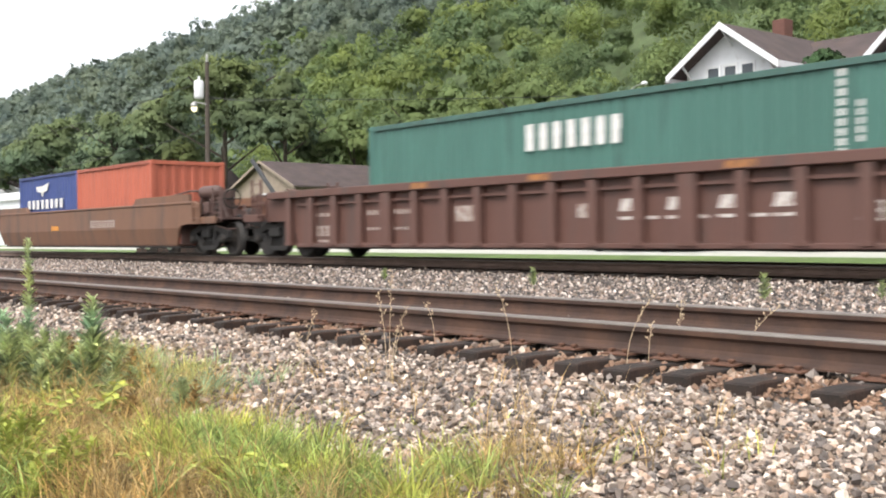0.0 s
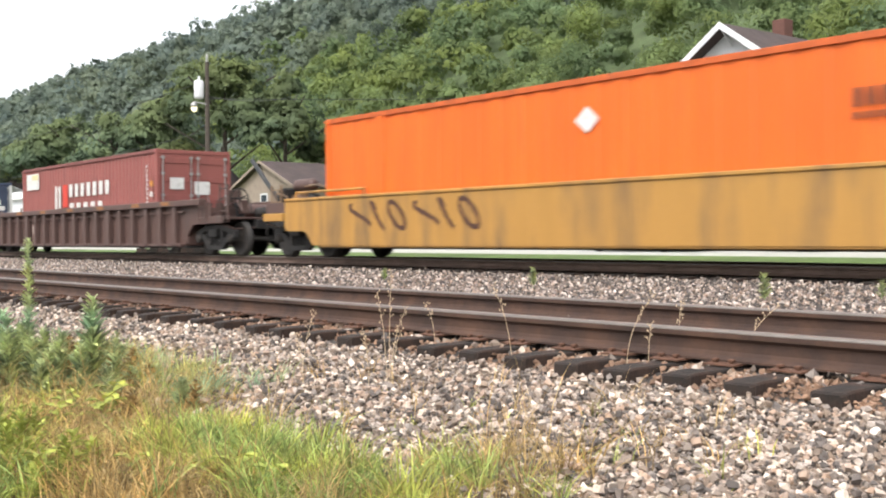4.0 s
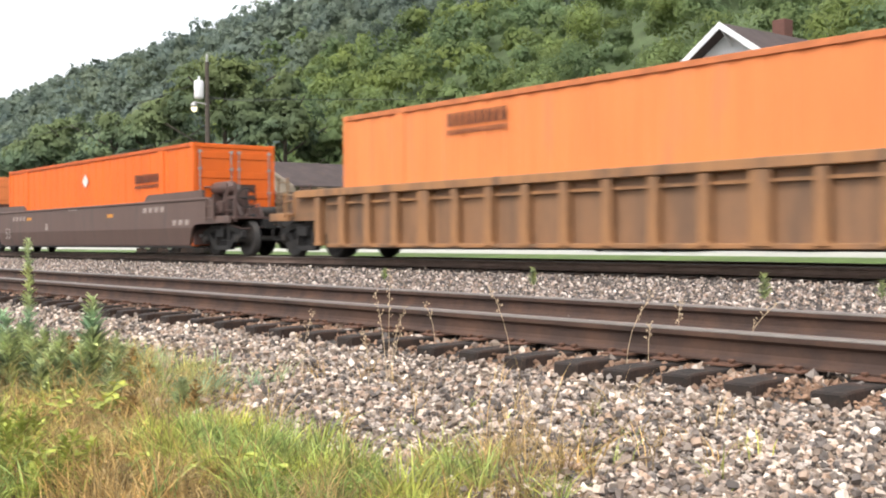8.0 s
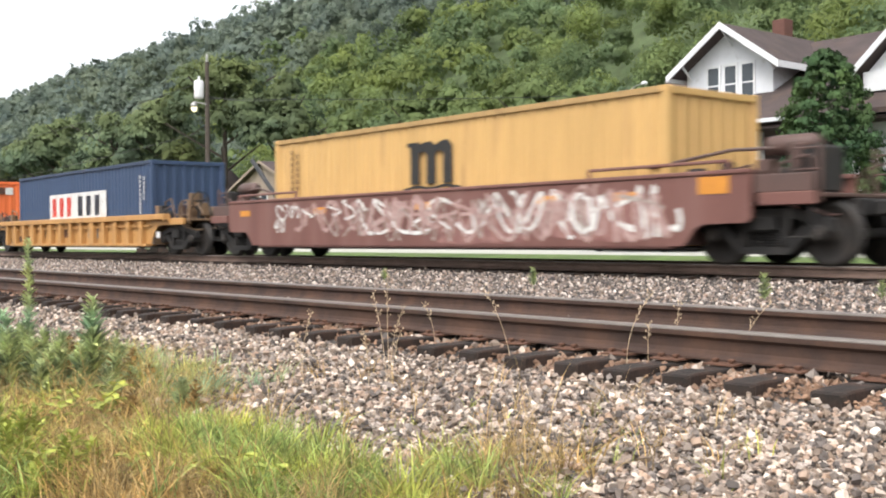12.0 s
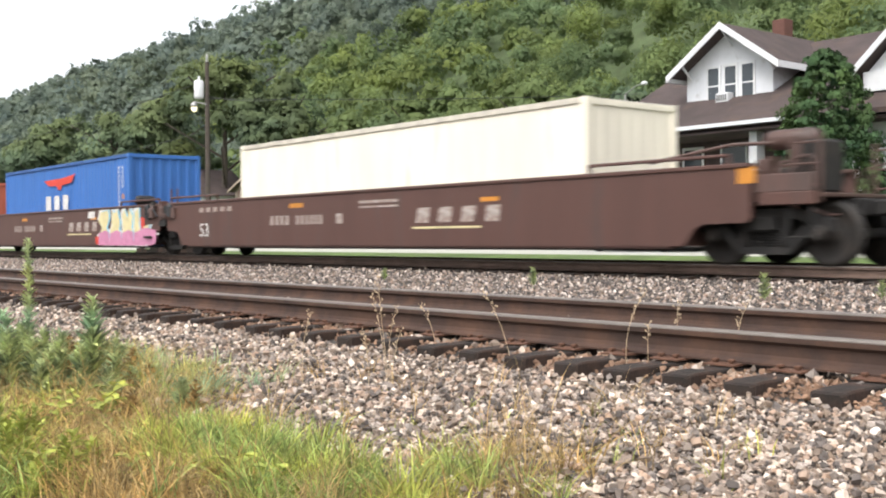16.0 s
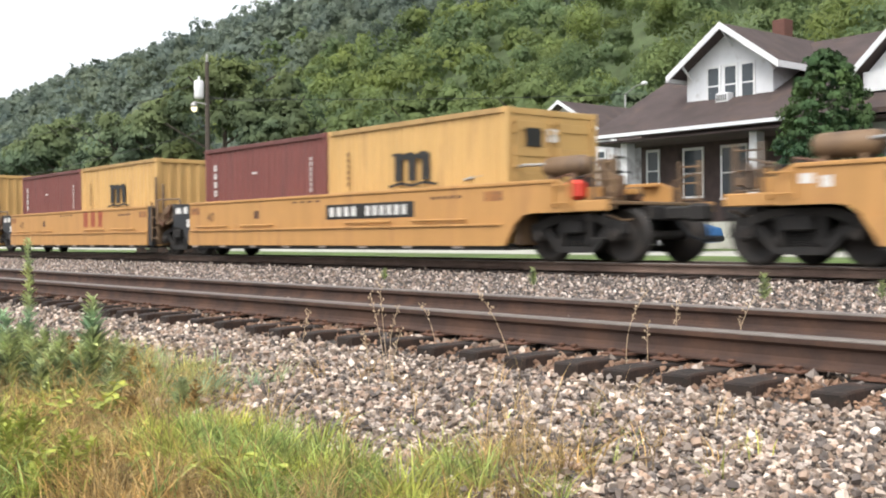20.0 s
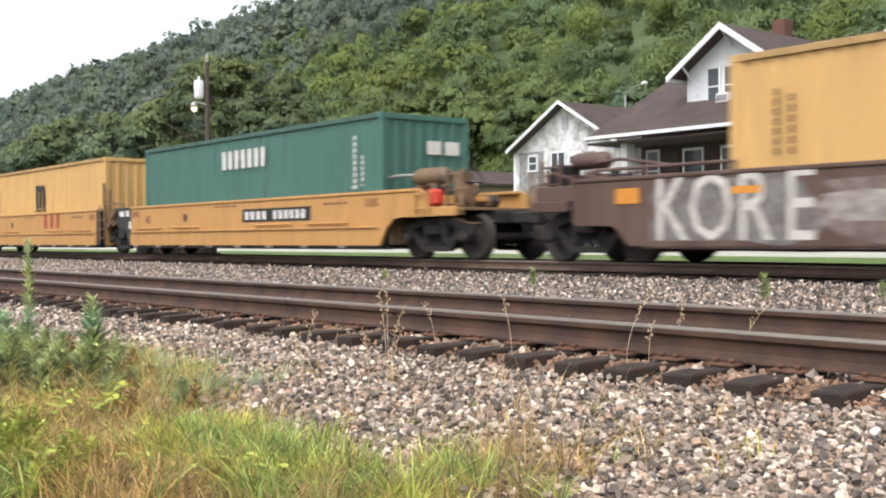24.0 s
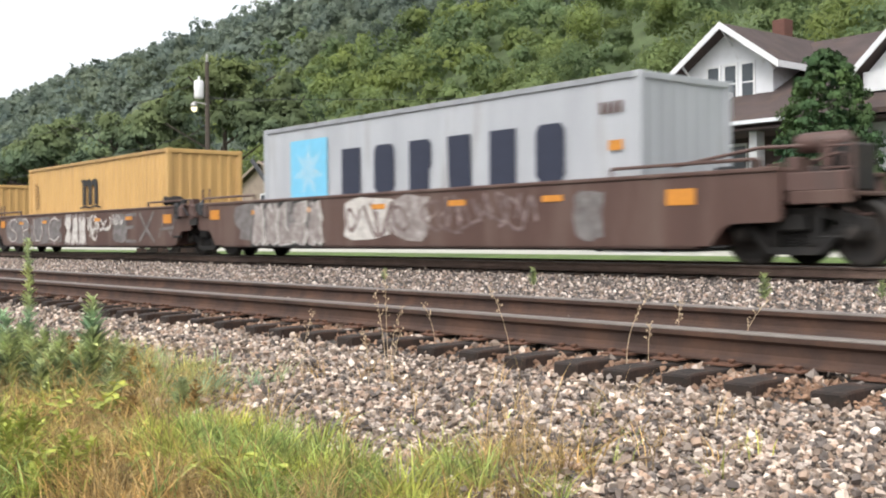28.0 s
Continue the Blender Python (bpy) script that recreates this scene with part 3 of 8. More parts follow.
def end_gear(car, s, half, T, j, mat, style):
    """Deck, bulkhead, steps and brake gear at one end; s = -1 or 1."""
    x = s * half
    X = lambda a, c: sorted((x + s * a, x + s * c))
    dusty = style == "yellow" or mat in (M["yellow_car"], M["ochre_car"], M["tan_car"])
    gear = M["end_grime"] if dusty else M["dark_car"] if style in ("plain", "smooth") else mat
    part("end_deck", Build().block(*X(-1.25, -0.3 if j == "S" else 0.15), -1.3, 1.3, 0.93, 1.06, 0.01).mesh("end_deck", gear), car)
    part("bulkhead", Build().block(*X(-1.33, -1.25), -1.3, 1.3, 0.3, T - 0.2, 0.01).mesh("bulkhead", gear), car)
    if j == "E":
        part("draft_sill", Build().block(*X(0.15, 1.15), -0.45, 0.45, 0.72, 0.97, 0.02).mesh("draft_sill", M["steel_dark"]), car)
        part("platform", Build().block(*X(0.15, 1.05), -1.25, 1.25, 0.98, 1.04, 0.01).mesh("platform", gear), car)
        for y in (NEAR, -NEAR - 0.1):
            part("platform_edge", Build().block(*X(0.15, 1.05), y, y + 0.1, 0.87, 1.06, 0.015).mesh("platform_edge", mat), car)
        e = x + s * 1.15
        c = Build().block(*sorted((e, e + s * 0.55)), -0.1, 0.1, 0.72, 0.95, 0.03)
        c.block(*sorted((e + s * 0.5, e + s * 0.86)), -0.17, 0.17, 0.68, 0.99, 0.05)
        part("coupler", c.mesh("coupler", M["steel_dark"]), car)
        part("brake_hose", Build().pipe([(e, 0.25, 0.7), (e + s * 0.12, 0.27, 0.55), (e + s * 0.3, 0.27, 0.43), (e + s * 0.55, 0.26, 0.36), (e + s * 0.85, 0.24, 0.42)], 0.03, 7).mesh("brake_hose", M["black_paint"]), car)
        part("uncoupling_lever", Build().pipe([(x + s * 0.95, -1.38, 0.82), (x + s * 1.0, -1.0, 0.72), (x + s * 1.1, -0.3, 0.78)], 0.018, 6).mesh("uncoupling_lever", gear), car)
        for y in (-1.2, 1.2):
            part("grab_rail", Build().pipe([(x + s * 0.3, y, 1.03), (x + s * 0.3, y, 1.42), (x + s * 0.36, y, 1.48), (x + s * 0.8, y, 1.58), (x + s * 0.86, y, 1.53), (x + s * 0.86, y, 1.03)], 0.022, 7).mesh("grab_rail", gear), car)
            part("sill_step", Build().pipe([(x + s * 0.98, y * 1.16, 0.95), (x + s * 0.98, y * 1.16, 0.42), (x + s * 0.6, y * 1.16, 0.42), (x + s * 0.6, y * 1.16, 0.95)], 0.018, 6).mesh("sill_step", M["steel_dark"]), car)
        # air reservoirs, valve and brake stand on the deck
        if style in ("yellow", "plain", "smooth"):
            rc = x + s * 0.25 if style == "plain" else x - s * 0.55
            k, zr = (0.8, T + 0.36) if style == "plain" else (1.0, T + 0.27)
            part("air_reservoir", Build().lathe([(0.05, rc - 0.55 * k), (0.16 * k, rc - 0.5 * k), (0.19 * k, rc - 0.4 * k), (0.19 * k, rc + 0.4 * k), (0.16 * k, rc + 0.5 * k), (0.05, rc + 0.55 * k)], "x", 14, (0, -0.72, zr)).mesh("air_reservoir", M["dark_car"] if style == "plain" else gear, True), car)
            part("reservoir_bracket", Build().box(rc - 0.35, rc - 0.27, -0.9, -0.55, 1.04, T + 0.12).mesh("reservoir_bracket", gear), car)
            part("reservoir_bracket", Build().box(rc + 0.27, rc + 0.35, -0.9, -0.55, 1.04, T + 0.12).mesh("reservoir_bracket", gear), car)
            if style == "plain":
                part("brake_housing", Build().block(*X(0.62, 0.98), -1.1, -0.55, 1.04, T + 0.3, 0.04).mesh("brake_housing", M["steel_dark"]), car)
                part("deck_plate", Build().block(*X(0.05, 1.0), -1.4, -1.34, 1.06, 1.32, 0.012).mesh("deck_plate", M["dark_car"]), car)
            part("pipe", Build().pipe([(rc + 0.5 * s, -0.72, T + 0.3), (rc - 0.9 * s, -0.95, T + 0.33), (rc - 2.3 * s, -1.2, T + 0.12)], 0.03, 7).mesh("pipe", M["galv"] if style == "yellow" else gear), car)
        else:
            part("air_reservoir", Build().lathe([(0.05, -0.5), (0.17, -0.44), (0.19, -0.36), (0.19, 0.36), (0.17, 0.44), (0.05, 0.5)], "y", 14, (x - s * 0.35, 0.25 * s, 1.24)).mesh("air_reservoir", gear, True), car)
        part("brake_valve", Build().block(*X(-0.05, 0.25), -0.95, -0.66, 1.03, 1.34, 0.03).mesh("brake_valve", M["steel_dark"]), car)
        part("brake_cylinder", Build().lathe([(0.06, x - 0.3), (0.14, x - 0.26), (0.14, x + 0.2), (0.05, x + 0.3)], "x", 12, (0, 0.35, 1.2)).mesh("brake_cylinder", M["steel_dark"], True), car)
        clutter(car, x, s, style, gear, 17, -1.1, 0.95, -1.36, -0.55)
        up = gear
        for y in (-1.25, 1.05):
            for dx in (0.55, 1.0):
                part("end_post", Build().block(*X(dx - 0.025, dx + 0.025), y, y + 0.05, 0.9, T + 0.36, 0.006).mesh("end_post", up), car)
            for z in (T - 0.35, T - 0.05, T + 0.25):
                part("rung", Build().tube((x + s * 0.55, y + 0.025, z), (x + s * 1.0, y + 0.025, z), 0.016, 6).mesh("rung", up), car)
        part("junction_box", Build().block(*X(0.42, 0.62), -1.0, -0.5, 1.03, 1.3, 0.02).mesh("junction_box", gear), car)
        part("brake_rigging", Build().pipe([(x + s * 0.7, -0.7, 1.08), (x + s * 0.2, -1.0, 1.2), (x - s * 0.6, -1.15, 1.12), (x - s * 1.1, -1.2, 1.25)], 0.025, 6).mesh("brake_rigging", gear), car)
        if s > 0:
            part("brake_wheel", shared("brake_wheel", lambda: Build().pipe([(0, 0.26 * math.cos(i * math.pi / 8), 0.26 * math.sin(i * math.pi / 8)) for i in range(17)], 0.02, 6).tube((0, -0.26, 0), (0, 0.26, 0), 0.014, 6).tube(
                (0, 0, -0.26), (0, 0, 0.26), 0.014, 6).tube((0.02, 0, 0), (-0.3, 0, 0), 0.03, 6).mesh("brake_wheel", M["steel_dark"])), car, (x + 0.75, -0.75, 1.55))
            part("brake_stand", Build().block(x + 0.4, x + 0.52, -0.95, -0.55, 1.03, 1.78, 0.015).mesh("brake_stand", gear), car)
            if style == "yellow":
                part("handbrake_cover", Build().block(x + 0.05, x + 0.38, NEAR + 0.02, NEAR + 0.3, 1.08, 1.42, 0.06).mesh("handbrake_cover", M["red_mark"]), car, None, "red brake cover")
    for y, k in ((NEAR + 0.03, 1), (-NEAR - 0.03, -1)):
        lx = x - s * (0.62 if j == "S" else 1.0 if style == "plain" else -0.05)
        if style == "yellow" and j == "S":
            if s > 0:
                ladder(car, x - 0.9, y - 0.02 * k, 0.42, T + 0.12, M["end_grime"])
        elif style != "plain":
            ladder(car, lx, y - 0.06 * k, 0.42 if j == "S" else 0.95, T - 0.05, mat)
    if style == "yellow" and j == "S":
        if s < 0:
            part("end_panel", Build().prism([(x + 0.35, 0.82), (x + 0.95, 0.76), (x + 1.12, 0.5), (x + 1.3, 0.3), (x + 1.42, 0.28), (x + 1.42, T - 0.02), (x + 0.35, T - 0.02)], "y", NEAR, NEAR + 0.05).mesh("end_panel", M["black_paint"]), car, None, "black end panel")
            slab(car, "sign_plate", M["white_mark"], x + 0.52, x + 0.88, T - 0.28, T - 0.12, NEAR)
            slab(car, "sign_plate", M["white_mark"], x + 1.02, x + 1.24, T - 0.28, T - 0.1, NEAR)
            slab(car, "sign_plate", M["white_mark"], x + 1.22, x + 1.38, T - 0.66, T - 0.44, NEAR)
        else:
            part("end_post", Build().block(x - 1.38, x - 1.14, NEAR, NEAR + 0.12, 0.28, T, 0.01).mesh("end_post", M["black_paint"]), car, None, "black end post")
            part("diagonal_brace", Build().prism([(x - 1.1, 0.95), (x - 0.9, 0.9), (x - 0.25, T - 0.1), (x - 0.4, T)], "y", -1.3, -1.2).mesh("diagonal_brace", M["end_grime"]), car)


def guide(car, x, T, mat):
    """A small cast guide on the top sill."""
    part("container_guide", shared(("guide", mat.name, round(T, 2)), lambda: Build().prism(
        [(-0.16, T), (0.16, T), (0.12, T + 0.09), (0.05, T + 0.15), (-0.05, T + 0.15), (-0.12, T + 0.09)], "y", NEAR, NEAR + 0.12).mesh("container_guide", mat)), car, (x, 0, 0))


def well_car(style, uL, uR, j0, j1, T, paintkey, label, group):
    uc, half = (uL + uR) / 2, (uR - uL) / 2
    mat = M[paintkey]
    car = thing("well_car", label, "rail car", group, Matrix.Translation((uc, TY, RZ)))
    MOVING.append((car, uc, TY, RZ))
    drop = 0.16 if style == "rib" else 0.0
    outline = side_outline(half, T, j0, j1, 0.29, drop, style)
    inner = 0.15 if style == "rib" else 0.0
    for s in (-1, 1):
        y0, y1 = sorted((s * (1.45 - inner), s * (1.39 - inner)))
        if style in ("yellow", "smooth"):
            knee = 0.77 if style == "smooth" else 0.7
            up = [(x, max(z, knee)) for x, z in outline]
            # keep only the run above the knee
            b = Build()
            cut = []
            n = len(outline)
            for i in range(n):
                (xa, za), (xb, zb) = outline[i], outline[(i + 1) % n]
                if za >= knee:
                    cut.append((xa, za))
                if (za - knee) * (zb - knee) < 0:
                    k = (knee - za) / (zb - za)
                    cut.append((xa + k * (xb - xa), knee))
            part("side_plate", b.prism(cut, "y", y0, y1).mesh("side_plate", mat), car)
            low = []
            for i in range(n):
                (xa, za), (xb, zb) = outline[i], outline[(i + 1) % n]
                if za <= knee:
                    low.append((xa, za))
                if (za - knee) * (zb - knee) < 0:
                    k = (knee - za) / (zb - za)
                    low.append((xa + k * (xb - xa), knee))
            b = Build().prism(low, "y", y0, y1)
            lean = -0.1 if style == "smooth" else 0.0
            push = 0.03 if style == "yellow" else 0.0
            b.v = [(x, y + s * (push + lean * (knee - z) / 0.5), z) for x, y, z in b.v]
            part("lower_side_plate", b.mesh("lower_side_plate", mat), car)
        else:
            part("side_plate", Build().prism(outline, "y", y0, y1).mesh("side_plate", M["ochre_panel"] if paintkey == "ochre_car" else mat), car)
        sh = {"yellow": 1.4, "plain": 0.24}.get(style, 0.34)
        eh = 0.0 if style == "plain" else 0.15
        top0, top1 = -half + (sh if j0 == "S" else eh), half - (sh if j1 == "S" else eh)
        h = 0.17 if style == "rib" else 0.07
        ya, yb = sorted((s * 1.48, s * 1.27))
        part("top_sill", Build().block(top0, top1, ya, yb, T - h, T, 0.015).mesh("top_sill", mat), car)
        ya, yb = sorted((s * (1.43 if style != "smooth" else 1.32), s * 1.1))
        # yellow cars: the shadow line along the bottom edge is painted as a dark sill
        part("bottom_sill", Build().block(-half + 1.45, half - 1.45, ya, yb, 0.205 if style == "yellow" else 0.245, 0.33, 0.012).mesh("bottom_sill", M["steel_dark"] if style == "yellow" else mat), car)
        if style == "rib":
            n = int((2 * half - 2.2) / 0.98)
            for i in range(n + 1):
                x = -half + 1.1 + 0.98 * i
                wide = 0.1 if i not in (n // 4, 3 * n // 4) else 0.17
                ya, yb = sorted((s * 1.46, s * 1.29))
                part("rib", shared(("rib", wide, paintkey, s, T), lambda: Build().block(-wide, wide, ya, yb, 0.285, T - 0.17, 0.015).block(
                    -wide - 0.03, wide + 0.03, ya, yb, 0.285, 0.36, 0.01).mesh("rib", mat)), car, (x, 0, 0))
            part("sill_flange", Build().box(-half + 1.4, half - 1.4, *sorted((s * 1.30, s * 1.38)), T - 0.36, T - 0.31).mesh("sill_flange", mat), car)
        if style == "yellow":
            part("side_ledge", Build().block(-half + 1.5, half - 1.5, *sorted((s * 1.47, s * 1.52)), 0.66, 0.7, 0.008).mesh("side_ledge", mat), car)
            k = int((2 * half - 3) / 2.4)
            for i in range(k):
                x = -half + 1.9 + i * 2.4
                if i % 3 != 2:
                    part("tie_rail", Build().tube((x, s * 1.5, 0.79), (x + 1.7, s * 1.5, 0.79), 0.022, 6).mesh("tie_rail", mat), car)
            for i in range(int(2 * half / 1.6) - 1):
                x = -half + 1.7 + i * 1.6
                part("bottom_lug", shared(("lug", paintkey, s), lambda: Build().block(-0.16, 0.16, *sorted((s * 1.46, s * 1.3)), 0.235, 0.295, 0.012).mesh("bottom_lug", M["pale_mark"])), car, (x, 0, 0))
        if style == "smooth":
            for e, j in ((-1, j0), (1, j1)):
                a, c = sorted((e * (half - 0.5), e * (half - 4.3)))
                o = [(a, T), (c, T), (c - 0.25, T + 0.19), (a, T + 0.21)] if e < 0 else [(a, T), (c, T), (c, T + 0.21), (a + 0.25, T + 0.19)]
                part("end_sill_cap", Build().prism(o, "y", *sorted((s * 1.43, s * 1.33))).mesh("end_sill_cap", mat), car)
        if style == "plain":
            for e in (-1, 1):
                a, c = sorted((e * (half - 0.4), e * (half - 3.2)))
                part("end_rail", Build().tube((a, s * 1.38, T + 0.13), (c, s * 1.38, T + 0.13), 0.03, 7).tube((a, s * 1.38, T), (a, s * 1.38, T + 0.13), 0.03, 7).tube(
                    (c, s * 1.38, T), (c, s * 1.38, T + 0.13), 0.03, 7).mesh("end_rail", mat), car)
    part("well_floor", Build().block(-half + 1.3, half - 1.3, -1.32, 1.32, 0.215, 0.262, 0.008).mesh("well_floor", M["steel_dark"]), car)
    end_gear(car, -1, half, T, j0, mat, style)
    end_gear(car, 1, half, T, j1, mat, style)
    if j0 == "E":
        truck(car, -half)
    truck(car, half)
    if j1 == "S":
        # walkway and railing over the shared truck
        if style in ("plain", "smooth"):
            clutter(car, half, 1, style, mat, 15, -1.0, 0.8, -1.56, -1.46)
            part("side_step", Build().block(half - 1.15, half - 0.75, -1.56, -1.46, 0.5, 0.56, 0.01).mesh("side_step", M["steel_dark"]), car)
            part("side_guard", Build().prism([(half - 0.95, 0.88), (half + 0.95, 0.88), (half + 0.7, 1.2), (half - 0.7, 1.2)] if style == "smooth" else
                [(half - 0.22, 0.84), (half + 0.22, 0.84), (half + 0.2, 1.22), (half - 0.2, 1.22)], "y", -1.5, -1.455).mesh("side_guard", M["steel_dark"]), car)
        part("walkway", Build().block(half - 0.28, half + 0.28, -1.15, 1.15, 1.0, 1.1, 0.012).mesh("walkway", M["steel_dark"]), car)
        part("articulation", Build().lathe([(0.3, 0.74), (0.34, 0.8), (0.34, 0.92), (0.2, 0.99)], "z", 14, (half, 0, 0)).mesh("articulation", M["steel_dark"], True), car)
        if style == "yellow":
            for y in (-1.3, 1.3):
                part("crossover_rail", Build().pipe([(half - 1.05, y, 1.05), (half - 1.05, y, 1.58), (half - 0.98, y, 1.62), (half + 0.42, y, 1.6), (half + 0.48, y, 1.55), (half + 0.48, y, 1.05)], 0.028, 7).mesh("crossover_rail", M["end_grime"]), car)
                part("brake_hose", Build().pipe([(half - 0.6, y, 1.0), (half - 0.3, y * 1.02, 0.9), (half + 0.05, y * 1.03, 1.0), (half + 0.35, y, 1.3)], 0.03, 7).mesh("brake_hose", M["end_grime"]), car)
                for dx in (-1.12, -0.62):
                    part("hand_post", Build().block(half + dx - 0.03, half + dx + 0.03, y - 0.03, y + 0.03, 0.98, T + (0.85 if dx < -1 else 0.62), 0.006).mesh("hand_post", M["end_grime"]), car)
                part("air_hose", Build().pipe([(half - 0.9, y * 1.05, 1.5), (half - 0.78, y * 1.06, 1.05), (half - 0.5, y * 1.06, 0.86), (half - 0.2, y * 1.05, 1.1), (half + 0.0, y * 1.04, 1.45)], 0.034, 7).mesh("air_hose", M["brown_car"]), car)
            part("brake_box", Build().block(half - 0.62, half - 0.2, -1.15, -0.7, 1.08, 1.48, 0.03).mesh("brake_box", M["end_grime"]), car)
        else:
            for y in (-1.1, 1.1):
                for dx in (-0.2, 0.2):
                    part("crossover_post", Build().tube((half + dx, y, 1.08), (half + dx, y, T + (0.42 if style == "plain" else 0.1)), 0.025, 7).mesh("crossover_post", mat), car)
            part("brake_pipe", Build().pipe([(half - 1.2, -1.2, 1.12), (half - 0.4, -1.25, 1.0), (half + 0.1, -1.22, 1.04), (half + 0.9, -1.2, 1.15)], 0.03, 7).mesh("brake_pipe", M["steel_dark"]), car)
            if style == "plain":
                part("air_reservoir", Build().lathe([(0.05, -0.3), (0.13, -0.27), (0.15, -0.2), (0.15, 0.2), (0.13, 0.27), (0.05, 0.3)], "y", 12, (half - 2.3, -1.0, T + 0.16)).mesh("air_reservoir", M["steel_dark"], True), car)
    car["uc"] = uc
    return car, uc, half


# ---------- the train: containers ----------
FLOOR_Z = 0.262


def corrugated(L, H, pitch, depth, flat):
    """An upright corrugated sheet along x, outward side towards -y."""
    n = int(round(L / pitch))
    xs = []
    for i in range(n):
        a = -L / 2 + L * i / n
        p = L / n
        xs += [(a, 0), (a + p * flat, 0), (a + p * (flat + (0.5 - flat / 1.0) * 0.5 + 0.0), depth), (a + p * (1 - (0.5 - flat) * 0.5), depth)]
    xs.append((L / 2, 0))
    b = Build()
    b.v = [(x, y, z) for z in (0, H) for x, y in xs]
    k = len(xs)
    b.f = [(i, i + 1, k + i + 1, k + i) for i in range(k - 1)]
    return b


def container(u, L, H, W, key, label, group="", doors=False, domestic=False, door_mat=None, white_posts=False, reefer=False, end_key=None):
    mat = M[key]
    uc = u + L / 2
    c = thing("shipping_container", label, "container", group, Matrix.Translation((uc, TY, RZ + FLOOR_Z)))
    MOVING.append((c, uc, TY, RZ + FLOOR_Z))
    hx, hy = L / 2, W / 2
    wl, wh = L - 0.3, H - 0.26
    if reefer:
        side = lambda: corrugated(wl, wh, 0.24, 0.006, 0.4).mesh("side_wall", mat)
    elif domestic:
        side = lambda: corrugated(wl, wh, 0.61, 0.02, 0.42).mesh("side_wall", mat)
    else:
        side = lambda: corrugated(wl, wh, 0.278, 0.036, 0.26).mesh("side_wall", mat)
    sm = shared(("side", L, H, key, domestic, reefer), side)
    part("side_wall", sm, c, (0, -hy + 0.03, 0.16))
    part("side_wall", sm, c, Matrix.Translation((0, hy - 0.03, 0.16)) @ Matrix.Rotation(math.pi, 4, "Z"))
    part("roof", shared(("roof", L, W, key), lambda: Build().block(-hx + 0.1, hx - 0.1, -hy + 0.02, hy - 0.02, -0.05, -0.012, 0.008).mesh("roof", mat)), c, (0, 0, H))
    part("floor_frame", shared(("ffloor", L, W), lambda: Build().box(-hx + 0.1, hx - 0.1, -hy + 0.05, hy - 0.05, 0.03, 0.16).mesh("floor_frame", M["steel_dark"])), c)
    rail = shared(("rail", L, key), lambda: Build().block(-hx + 0.15, hx - 0.15, -0.03, 0.03, -0.05, 0.05, 0.008).mesh("side_rail", mat))
    top = shared(("toprail", L, key), lambda: Build().block(-hx + 0.15, hx - 0.15, -0.031, 0.031, -0.05, 0.055, 0.008).mesh("top_rail", M[key + "_edge"]))
    for s in (-1, 1):
        part("top_rail", top, c, (0, s * (hy - 0.03), H - 0.06))
        part("bottom_rail", rail, c, (0, s * (hy - 0.03), 0.11))
    pm = M["white_mark"] if white_posts else mat
    post = shared(("post", H, pm.name), lambda: Build().block(-0.075, 0.075, -0.06, 0.06, 0.11, H - 0.11, 0.012).mesh("corner_post", pm))
    cast = shared(("cast", key), lambda: Build().block(-0.089, 0.089, -0.081, 0.081, 0, 0.118, 0.012).mesh("corner_casting", mat))
    for sx in (-1, 1):
        for sy in (-1, 1):
            part("corner_post", post, c, (sx * (hx - 0.075), sy * (hy - 0.06), 0))
            for z in (0, H - 0.118):
                part("corner_casting", cast, c, (sx * (hx - 0.089), sy * (hy - 0.081), z))
        em = shared(("head", W, key), lambda: Build().block(-0.05, 0.05, -hy + 0.12, hy - 0.12, -0.06, 0.06, 0.01).mesh("end_rail", mat))
        part("end_rail", em, c, (sx * (hx - 0.06), 0, H - 0.07))
        part("end_rail", em, c, (sx * (hx - 0.06), 0, 0.08))
    ek = M[end_key] if end_key else mat
    endw = shared(("endw", W, H, ek.name, domestic or reefer), lambda: corrugated(W - 0.24, H - 0.26, 0.3, 0.01 if reefer else (0.025 if domestic else 0.045), 0.28).mesh("end_wall", ek))
    part("end_wall", endw, c, Matrix.Translation((-hx + 0.05, 0, 0.13)) @ Matrix.Rotation(-math.pi / 2, 4, "Z"))
    if not doors:
        part("end_wall", endw, c, Matrix.Translation((hx - 0.04, 0, 0.13)) @ Matrix.Rotation(math.pi / 2, 4, "Z"))
    else:
        dm = door_mat or M["galv"]

        def leaf_mesh():
            w = (W - 0.26) / 2
            return Build().block(-0.03, 0.0, -w / 2, w / 2, 0, H - 0.27, 0.008).mesh("door", ek)

        def rod_mesh():
            b = Build().tube((0, 0, 0.05), (0, 0, H - 0.32), 0.018, 8)
            for z in (0.12, 0.75, 1.35, 2.0, H - 0.42):
                b.box(-0.02, 0.03, -0.05, 0.05, z, z + 0.07)
            b.box(0.01, 0.035, -0.02, 0.26, 0.95, 0.99)
            return b.mesh("lock_rod", dm)
        w = (W - 0.26) / 2
        for s in (-1, 1):
            d = part("door", shared(("door", W, H, ek.name), leaf_mesh), c, (hx - 0.03, s * (w / 2 + 0.004), 0.135))
            for k in range(5):
                part("door_panel", shared(("dpanel", W, ek.name), lambda: Build().block(0.0, 0.022, -w / 2 + 0.06, w / 2 - 0.06, -0.09, 0.09, 0.008).mesh("door_panel", ek)), d, (0, 0, 0.2 + k * (H - 0.67) / 4))
            for o in (-0.22, 0.24):
                part("lock_rod", shared(("rod", H, dm.name), rod_mesh), d, (0.05, o * s * w * 2 / 1.1, 0))
